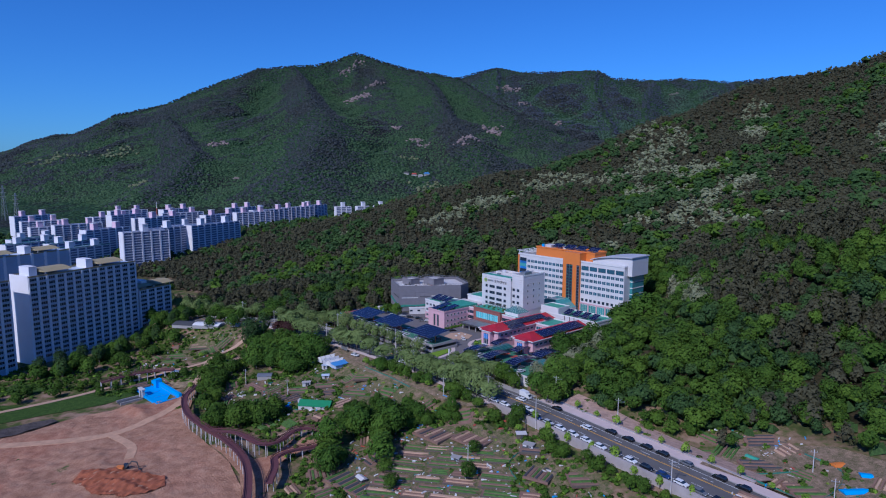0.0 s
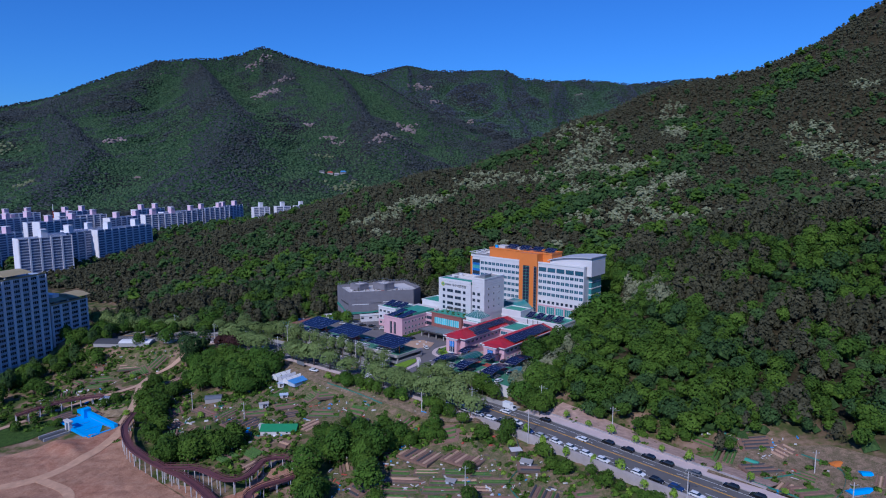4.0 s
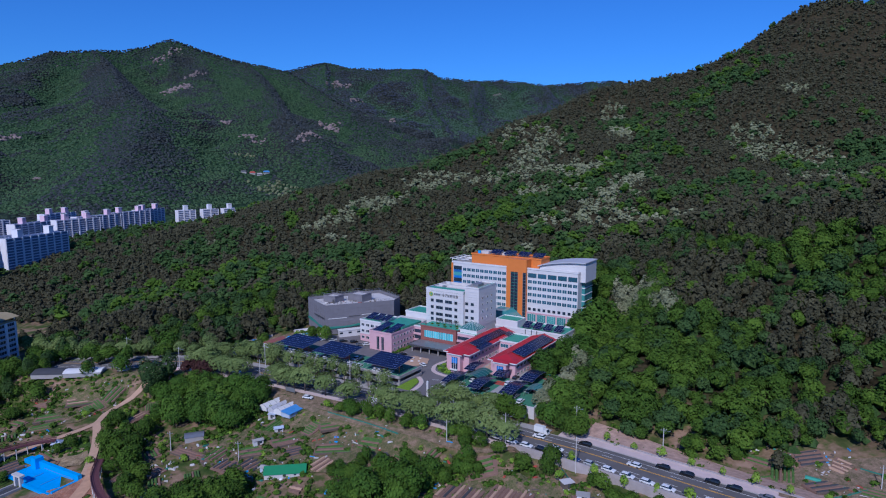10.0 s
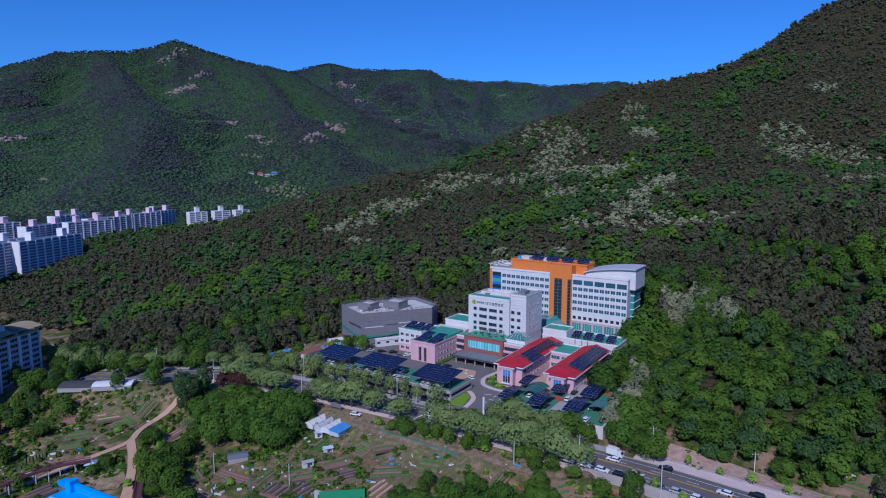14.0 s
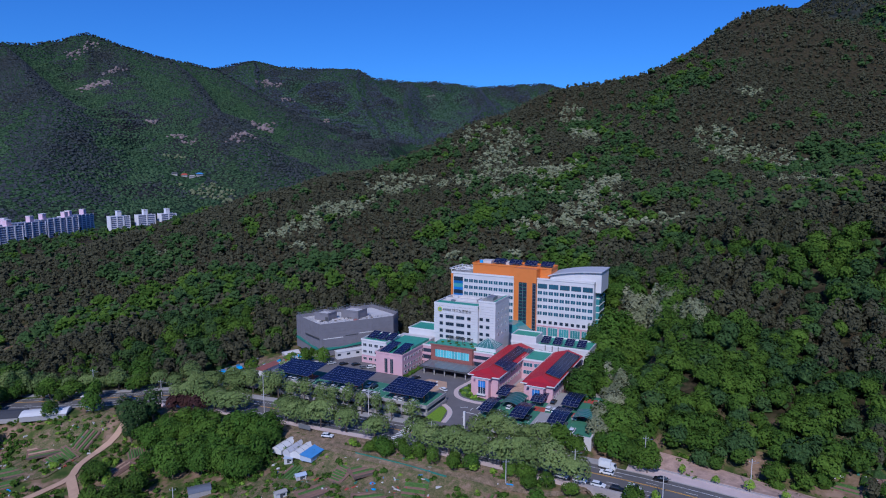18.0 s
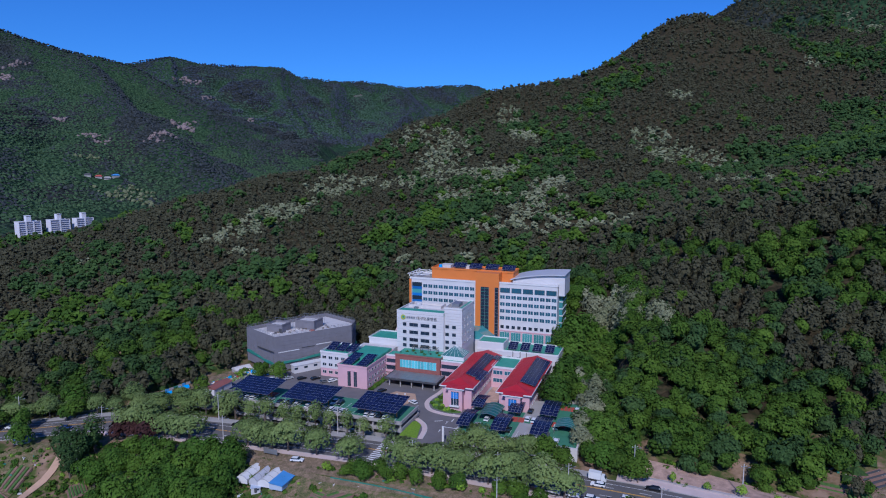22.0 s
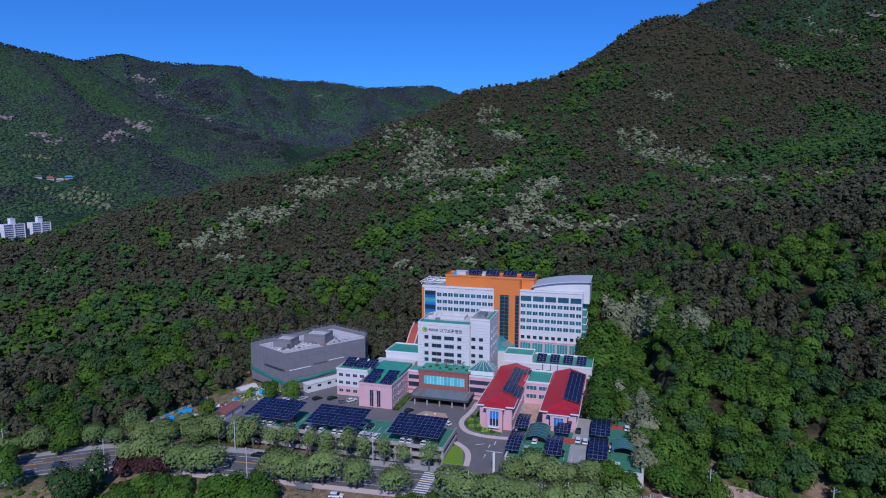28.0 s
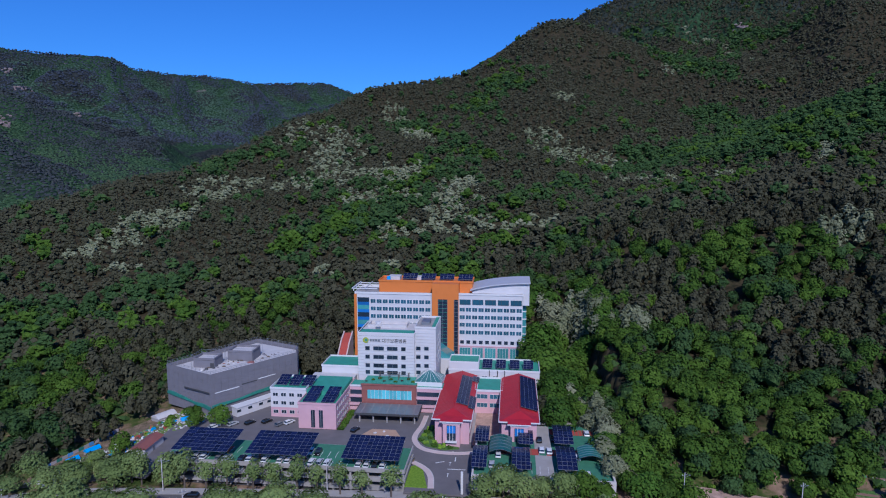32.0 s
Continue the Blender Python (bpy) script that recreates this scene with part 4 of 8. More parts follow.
def hospital_tower():
    A, B = -8.0, 96.0
    t = thing("hospital_tower", site(A, B, G), "tall white hospital block with an orange stair core and curved roof", "hospital")
    r = rel(A, B, G)
    o = (A, B, G)
    part("left_wing", r((-49.0, 86.0, G, -10.7, 104, 43.2)), white_wall, t)
    part("left_parapet", r((-49.3, 85.7, 43.2, -10.7, 86.1, 44.2), (-49.3, 86.1, 43.2, -48.9, 104.3, 44.2), (-48.9, 103.9, 43.2, -10.7, 104.3, 44.2)), white_trim, t)
    part("roof_deck", r((-48.8, 86.2, 43.2, -10.8, 103.8, 43.35)), concrete, t)
    part("right_wing", r((2.2, 86.0, G, 33.0, 104, 43.6)), white_wall, t)
    part("right_parapet", r((2.2, 85.7, 43.6, 33.3, 86.1, 44.5), (32.9, 86.1, 43.6, 33.3, 90.0, 44.5)), white_trim, t)
    # orange core and its penthouse
    part("stair_core", r((-10.7, 84.6, G, 2.2, 98, 49.0)), orange_wall, t, "orange clad stair core")
    part("penthouse", r((-38.0, 91.0, 43.3, -10.8, 103, 48.6), (2.3, 91.0, 43.3, 8.5, 103, 48.6)), orange_wall, t, "orange rooftop penthouse")
    part("penthouse_roof", r(*parapet(-38.3, 90.7, 8.8, 103.3, 48.6, 0.9, 0.35), (-37.9, 91.2, 48.6, 8.4, 102.8, 48.7)), orange_wall, t)
    part("corner_column", r((-49.5, 85.5, G, -48.3, 87.2, 43.1)), orange_wall, t, "orange corner column")
    part("corner_return", r((-49.5, 87.2, G, -49.1, 95, 43.1)), orange_wall, t)
    # canopy frame over the left roof edge
    for b in (88, 93, 98, 103):
        part("roof_beam", r((-50.5, b - 0.2, 45.2, -38.3, b + 0.2, 45.6)), white_trim, t)
        part("roof_beam", r((-50.5, b - 0.2, 44.2, -50.1, b + 0.2, 45.2)), white_trim, t)
    part("roof_beam", r((-50.7, 86.0, 45.6, -50.2, 104, 46.0), (-44.5, 86.0, 45.6, -44.1, 104, 46.0)), white_trim, t)
    part("plant_room", r((-34, 94, 48.7, -28, 100, 50.6), (-22, 96, 48.7, -12, 101, 50.2)), pale_concrete, t)
    part("water_tank", tube((-33.5 - A, 92.6 - B, 48.7 - G), (-33.5 - A, 92.6 - B, 51.0 - G), 1.1, 0.9, 12), blue_sheet, t, "blue plastic water tank")
    # curved roof box with its overhang to the right
    top = [(8.6, 44.0)] + [(8.6 + 27.6 * i / 12, 45.2 + 3.9 * math.sin(math.pi * 0.5 * (i / 12) ** 0.8)) for i in range(13)] + [(36.2, 38.4), (33.2, 38.4), (33.2, 44.0)]
    part("roof_hall", profile([(x - A, z - G) for x, z in top], 89.0 - B, 106.0 - B), white_wall, t, "white roof hall with a curved top")
    curve = [(7.6 + 29.0 * i / 14, 45.25 + 3.95 * math.sin(math.pi * 0.5 * (i / 14) ** 0.8)) for i in range(15)]
    part("curved_roof", profile([(x - A, z - G + 0.05) for x, z in curve] + [(x - A, z - G + 0.55) for x, z in curve[::-1]], 87.6 - B, 107.0 - B), silver, t, "silver curved metal roof")
    part("side_glazing", r((33.05, 92, 16, 34.8, 104, 38.3)), glass_teal, t)
    for z in np.arange(19.5, 38, 3.75):
        part("floor_band", r((33.05, 91.9, z, 35.0, 104.1, z + 0.5)), white_trim, t)
    # windows
    rows = [39.6 - 3.75 * i for i in range(8)]
    for z in rows:
        part("sill_band", r((-41.6, 85.93, z - 1.15, -10.8, 86.0, z - 1.0)), white_trim, t)
        for i in range(10):
            window(t, -40.1 + 3.02 * i, 86, z, 2.6, 2.05, 0, glass_blue, white_trim, 1, o)
    for i, z in enumerate(rows):
        part("blue_panel", r((-47.9, 85.80, z - 2.0, -42.0, 86.05, z - 0.5)), glass_sky, t, "bright blue spandrel panel")
        part("curtain_glass", r((-47.9, 85.85, z - 0.5, -42.0, 86.05, z + 1.75)), glass_teal if i % 2 else glass_dark, t)
    part("frame_fin", r((-48.1, 85.7, 14, -47.9, 86.0, 42.0), (-42.0, 85.7, 14, -41.8, 86.0, 42.0)), white_trim, t)
    for i in range(5):
        window(t, 5.3 + 6.15 * i, 86, 40.1, 5.3, 2.6, 0, glass_blue, dark_grey, 2, o)
    for z in (36.4, 32.65, 28.9, 25.15):
        part("sill_band", r((2.4, 85.93, z - 1.15, 32.8, 86.0, z - 1.0)), white_trim, t)
        for i in range(10):
            window(t, 3.9 + 3.05 * i, 86, z, 2.65, 2.05, 0, glass_blue, white_trim, 1, o)
    for i in range(10):
        window(t, 3.9 + 3.05 * i, 86, 20.3, 2.0, 1.9, 0, glass_dark, white_trim, 0, o)
    part("string_course", r((2.2, 85.6, 18.0, 33.2, 86.0, 18.5)), pink_wall, t)
    for i in range(5):
        window(t, 5.3 + 6.15 * i, 86, 14.2, 5.3, 6.6, 0, glass_teal, white_trim, 3, o)
    for i in range(6):
        part("pilaster", r((1.9 + 6.15 * i, 85.5, G, 2.5 + 6.15 * i + 0.2, 86.0, 18.0)), pink_wall, t)
    for x0, x1, bars in ((-7.7, -3.2, 2), (0.1, 2.0, 1)):
        part("stair_glass", r((x0, 84.45, 9.0, x1, 84.65, 41.5)), glass_dark, t, "dark vertical stair glazing")
        for z in np.arange(9.0, 41.6, 1.87):
            part("transom", r((x0, 84.35, z - 0.06, x1, 84.5, z + 0.06)), teal_roof if bars == 2 else metal_grey, t)
        for k in range(bars + 1):
            x = x0 + (x1 - x0) * k / bars
            part("mullion", r((x - 0.07, 84.33, 9.0, x + 0.07, 84.5, 41.5)), metal_grey, t)
    for i in range(4):
        window(t, -10.7 + 0.0 + 0, 88 + 2.2 * i, 46, 0.9, 1.0, -90, glass_dark, white_trim, 0, o)
    part("front_hall", r((-24, 72, G, 0.5, 84.4, 15.5)), white_wall, t)
    part("hall_roof", profile([(-24 - A, 15.5 - G), (0.5 - A, 15.5 - G), (-6 - A, 20 - G), (-14 - A, 20 - G)], 74 - B, 84.3 - B), glass_teal, t, "sloping teal glass roof")
    for i in range(4):
        solar_array("rooftop_solar", site(-23 + 9.3 * i, 93.5, 48.7 + 0.3), 4, 3, 7.2, 5.0, 22, "dark blue solar panels on the orange penthouse roof", "solar panels on the penthouse", 0.9)
    return t


def white_block():
    A, B = -22.0, 46.0
    t = thing("ward_building", site(A, B, G), "white panelled five storey ward building with lettering", "hospital")
    r = rel(A, B, G)
    o = (A, B, G)
    part("core", r((-35.8, 38.1, G, -12.1, 57, 35.2)), white_wall, t)
    z, k = 18.6, 0
    while z < 36.0:
        part("cladding_panel", r((-35.95, 37.95, z, -12.0, 38.12, z + 1.22)), white_wall, t)
        part("cladding_panel", r((-36.0, 38.12, z, -35.82, 57, z + 1.22)), white_wall, t)
        z += 1.3
    part("parapet", r(*parapet(-36.0, 37.95, -12.0, 57.1, 36.72, 0.25, 0.35)), white_trim, t)
    part("roof_coating", r((-35.6, 38.3, 35.2, -12.2, 44.5, 36.55)), teal_roof, t, "green coated roof strip")
    part("roof_deck", r((-35.6, 44.5, 35.2, -12.2, 56.7, 36.4)), pale_concrete, t)
    part("roof_box", r((-34, 48, 36.4, -17, 48.3, 37.7), (-34, 55, 36.4, -17, 55.3, 37.7), (-34, 48.3, 36.4, -33.7, 55, 37.7), (-17.3, 48.3, 36.4, -17, 55, 37.7)), pale_concrete, t)
    part("roof_tank", tube((-30 - A, 51.5 - B, 36.4 - G), (-30 - A, 51.5 - B, 38.2 - G), 1.3, n=14), white_trim, t)
    part("roof_vent", r((-30, 45, 36.4, -28, 46.5, 37.2)), metal_grey, t)
    part("side_block", r((-12.0, 39.2, G, -3.4, 58, 38.9)), white_wall, t)
    z = 18.6
    while z < 38.0:
        part("cladding_panel", r((-11.95, 39.05, z, -3.3, 39.22, z + 1.22)), white_wall, t)
        part("cladding_panel", r((-3.42, 39.22, z, -3.25, 58, z + 1.22)), white_wall, t)
        z += 1.3
    part("side_parapet", r(*parapet(-12.1, 39.0, -3.2, 58.1, 38.9, 0.8, 0.3)), white_trim, t)
    part("side_roof", r((-11.8, 39.3, 38.9, -3.5, 57.8, 39.0)), concrete, t)
    part("side_roof_green", r((-5.2, 39.4, 39.0, -3.6, 57.7, 39.35)), teal_roof, t)
    part("roof_grille", r((-10, 44, 39.0, -6.5, 50, 40.6)), metal_grey, t)
    for z in (30.2, 26.5, 22.8, 19.9):
        for x, w in ((-31.9, 1.9), (-27.2, 4.5), (-21.4, 4.5), (-16.7, 1.9)):
            window(t, x, 37.95, z, w, 1.7, 0, glass_dark, metal_grey, 0 if w < 3 else 1, o)
        for x in (-10.6, -7.2):
            window(t, x, 39.05, z + 0.2, 1.9, 1.6, 0, glass_dark, metal_grey, 0, o)
    for z in (33.6, 30.2, 26.5, 22.8):
        for b in (43, 48, 53):
            window(t, -3.25, b, z, 1.2, 1.3, 90, glass_dark, white_trim, 0, o)
            window(t, -36.0, b, z, 1.6, 1.5, -90, glass_dark, white_trim, 0, o)
    # emblem and lettering on the front
    ex, ez = -32.6 - A, 33.6 - G
    part("emblem", tube((ex, 37.78 - B, ez), (ex, 37.93 - B, ez), 1.25, n=20), leaf_emblem, t, "round lime emblem disc")
    part("emblem_core", tube((ex + 0.2, 37.77 - B, ez + 0.1), (ex + 0.2, 37.97 - B, ez + 0.1), 0.6, n=14), teal_roof, t, "green heart of the emblem")
    for i in range(4):
        part("small_sign_bar", r((-30.9 + 1.15 * i, 37.82, 33.2, -30.0 + 1.15 * i, 37.93, 34.1)), metal_grey, t)
    sign = bpy.data.curves.new("sign_text", "FONT")
    sign.body, sign.size, sign.extrude, sign.align_x = "\ub300\uad6c\ubcf4\ud6c8\ubcd1\uc6d0", 1.9, 0.05, "LEFT"
    s = new("sign_lettering", sign)
    s.data.materials.append(dark_grey)
    s.parent = t
    s.matrix_basis = pose(-25.8 - A, 37.86 - B, 32.9 - G, 90, 0, 0)
    tagged(s, "dark lettering on the white front")
    return t


leaf_emblem = paint("emblem_lime", (0.36, 0.40, 0.06), 0.5)
atrium_glass = glass("atrium_glass", (0.04, 0.15, 0.145), 0.35)


def low_wings():
    # three storey annex and pink lecture block on the left
    A, B = -59.0, 24.0
    t = thing("annex_building", site(A, B, G), "white and pink annex with a green coated roof", "building")
    r, o = rel(A, B, G), (A, B, G)
    part("upper_wall", r((-66.6, 18.0, 11.0, -52.1, 33, 18.4)), white_wall, t)
    part("ground_wall", r((-66.6, 18.0, G, -52.1, 33, 11.0)), pink_wall, t)
    part("roof_coating", r((-66.3, 18.3, 18.4, -52.1, 32.7, 18.5)), teal_roof, t)
    part("parapet", r(*parapet(-66.8, 17.8, -52.1, 33.2, 18.4, 0.8, 0.3)), white_trim, t)
    for z in (16.2, 12.8, 9.2):
        for i in range(4):
            window(t, -64.6 + 3.3 * i, 18.0, z, 2.1, 1.5, 0, glass_dark, white_trim, 1, o)
        for i in range(4):
            window(t, -66.6, 20 + 3.2 * i, z, 2.0, 1.5, -90, glass_dark, white_trim, 1, o)
    A, B = -45.0, 22.0
    t = thing("pink_building", site(A, B, G), "pink rendered three storey block with slit windows", "building")
    r, o = rel(A, B, G), (A, B, G)
    part("wall", r((-52.0, 8.3, G, -37.4, 36.5, 16.5)), pink_wall, t)
    part("parapet", r(*parapet(-52.2, 8.1, -37.2, 36.7, 16.5, 0.8, 0.3)), pink_wall, t)
    part("roof_coating", r((-51.9, 8.4, 16.5, -37.5, 36.4, 16.65)), teal_roof, t)
    part("roof_link", r((-52.0, 18.5, 16.65, -38, 36, 18.2)), teal_roof, t)
    for x in (-46.3, -43.2):
        part("slit_window", r((x - 0.75, 8.15, 7.6, x + 0.75, 8.35, 14.5)), glass_dark, t)
        part("slit_fin", r((x - 0.1, 7.95, 7.6, x + 0.1, 8.16, 14.5)), metal_grey, t)
    part("slit_gable", profile([(-47.2 - A, 14.5 - G), (-42.3 - A, 14.5 - G), (-44.7 - A, 15.6 - G)], 8.05 - B, 8.3 - B), pink_wall, t)
    for z in (14.6, 11.3, 8.5):
        for i in range(9):
            window(t, -37.4, 11 + 2.8 * i, z, 1.3, 1.3, 90, glass_dark, white_trim, 0, o)
    for i in range(3):
        solar_array("roof_solar", site(-63.5 + 5.2 * i, 21.5, 18.5), 3, 4, 4.4, 7.5, 14, "dark solar panels on the annex roof", "solar panels on the annex", 0.5)
    for i in range(2):
        solar_array("roof_solar", site(-48.2 + 7.2 * i, 9.5, 16.7), 3, 6, 5.0, 12.5, 8, "dark solar panels on the pink block roof", "solar panels on the annex", 0.5)
    # low white hall with a green roof
    A, B = -45.0, 46.0
    t = thing("low_hall", site(A, B, G), "low white hall with a green coated roof", "building")
    r = rel(A, B, G)
    part("wall", r((-53.0, 42.0, G, -36.2, 56, 20.4)), white_wall, t)
    part("parapet", r(*parapet(-53.2, 41.8, -36.2, 56.2, 20.4, 0.7, 0.3)), white_trim, t)
    part("roof_coating", r((-52.9, 42.2, 20.4, -36.2, 55.8, 20.5)), teal_roof, t)
    part("lower_terrace", r((-56, 36.8, G, -37.5, 41.8, 17.6)), pale_concrete, t)
    # entrance block
    A, B = -21.0, 32.0
    t = thing("entrance_building", site(A, B, G), "red brick entrance block with a cyan glass band", "building")
    r, o = rel(A, B, G), (A, B, G)
    part("wall", r((-32.0, 27.0, G, -9.9, 37.9, 18.2)), brick_red, t)
    part("coping", r((-32.3, 26.7, 18.2, -9.6, 27.3, 18.7)), brick_red, t)
    for i in range(12):
        part("glass_bay", r((-29.6 + 1.5 * i, 26.85, 12.6, -28.2 + 1.5 * i, 27.05, 16.2)), glass_cyan, t, "cyan glazed bay")
        part("bay_mullion", r((-28.2 + 1.5 * i, 26.78, 12.5, -28.1 + 1.5 * i, 27.02, 16.3)), white_trim, t)
    part("roof_garden_floor", r((-32.0, 27.3, 18.2, -9.9, 37.9, 18.35)), teal_roof, t)
    part("railing_rail", r((-32.0, 27.4, 19.4, -10, 27.5, 19.5)), teal_roof, t)
    for i in range(16):
        part("baluster", r((-31.9 + 1.46 * i, 27.4, 18.35, -31.8 + 1.46 * i, 27.5, 19.4)), teal_roof, t)
    for a0, a1 in ((-37.3, -32.1), (-9.8, 0.6)):
        part("side_wall", r((a0, 28.5, G, a1, 36, 16.9)), pink_wall, t)
        part("side_roof", r((a0, 28.6, 16.9, a1, 36, 17.0)), teal_roof, t)
        part("side_parapet", r((a0, 28.3, 16.9, a1, 28.6, 17.6)), white_trim, t)
        for z in (14.6, 11.2):
            part("balcony_glass", r((a0 + 0.2, 28.35, z - 0.9, a1 - 0.2, 28.52, z + 0.9)), glass_dark, t)
            part("balcony_front", r((a0, 27.6, z - 1.9, a1, 28.4, z - 0.9)), pink_wall, t)
    part("entrance_glass", r((-31, 26.9, G, -10.5, 27.1, 10.4)), glass_dark, t)
    # entrance canopy
    A, B = -20.0, 20.0
    t = thing("entrance_canopy", site(A, B, G), "grey flat canopy over the hospital entrance", "canopy")
    r = rel(A, B, G)
    part("roof", r((-32.2, 15.8, 10.4, -7.4, 26.6, 10.8)), metal_grey, t)
    part("fascia", r((-32.4, 15.6, 10.2, -7.2, 15.8, 11.0), (-32.4, 15.8, 10.2, -32.2, 26.6, 11.0), (-7.4, 15.8, 10.2, -7.2, 26.6, 11.0)), dark_grey, t)
    for i in range(5):
        part("column", tube((-30.5 + 5.4 * i - A, 17.0 - B, 0), (-30.5 + 5.4 * i - A, 17.0 - B, 3.3), 0.32, n=12), concrete, t)
    for i in range(7):
        part("roof_seam", r((-30 + 3.4 * i, 16, 10.8, -29.85 + 3.4 * i, 26.4, 10.9)), concrete, t)
    # atrium pyramid
    A, B = -5.4, 36.0
    t = thing("glass_atrium", site(A, B, 17.6), "pyramid of green tinted glass over the atrium", "skylight")
    part("base", boxes((-5.6, -4.8, -10.6, 5.6, 4.8, 1.2)), white_trim, t)
    for s, (p, q) in enumerate((((-5.6, -4.8), (5.6, -4.8)), ((5.6, -4.8), (5.6, 4.8)), ((5.6, 4.8), (-5.6, 4.8)), ((-5.6, 4.8), (-5.6, -4.8)))):
        bm = bmesh.new()
        v = [bm.verts.new((*p, 1.2)), bm.verts.new((*q, 1.2)), bm.verts.new((0, 0, 5.2))]
        w = [bm.verts.new(x.co * 0.97) for x in v]
        bm.faces.new(v)
        bm.faces.new(w[::-1])
        for i in range(3):
            bm.faces.new((v[i], w[i], w[(i + 1) % 3], v[(i + 1) % 3]))
        part("glass_slope", bm, atrium_glass, t)
        for f in np.linspace(0, 1, 6):
            x, y = p[0] + (q[0] - p[0]) * f, p[1] + (q[1] - p[1]) * f
            part("rib", tube((x, y, 1.25), (0, 0, 5.3), 0.07, n=4), white_trim, t)
    # white service wing behind the red roofs
    A, B = 20.0, 54.0
    t = thing("service_wing", site(A, B, G), "low white wing with a flat green roof and parapet", "building")
    r, o = rel(A, B, G), (A, B, G)
    part("wall", r((1.0, 50.0, G, 40.0, 66, 17.8)), white_wall, t)
    part("parapet", r(*parapet(0.8, 49.8, 40.2, 66.2, 17.8, 0.9, 0.3)), white_trim, t)
    part("roof_coating", r((1.2, 50.2, 17.8, 39.8, 65.8, 17.95)), teal_roof, t)
    part("raised_box", r((1.2, 49.9, 17.95, 14.0, 60, 21.4)), white_wall, t)
    part("raised_roof", r((1.5, 50.2, 21.4, 13.7, 59.7, 21.55)), teal_roof, t)
    part("raised_parapet", r(*parapet(1.1, 49.8, 14.1, 60.1, 21.4, 0.6, 0.3)), white_trim, t)
    for x in (18.5, 22.0, 25.0):
        part("downpipe", r((x, 49.6, G, x + 0.3, 49.8, 18.4)), dark_grey, t)
    for i in range(5):
        window(t, 16.5 + 4.8 * i, 50, 15.2, 2.2, 1.4, 0, glass_dark, white_trim, 1, o)
        window(t, 40.0, 51.5 + 3 * i, 13.8, 1.8, 1.4, 90, glass_dark, white_trim, 1, o)
    for i in range(4):
        solar_array("roof_solar", site(17.6 + 5.9 * i, 52.0, 18.0), 3, 4, 4.2, 6.0, 20, "dark solar panels on the service wing roof", "solar panels on the service wing", 0.9)


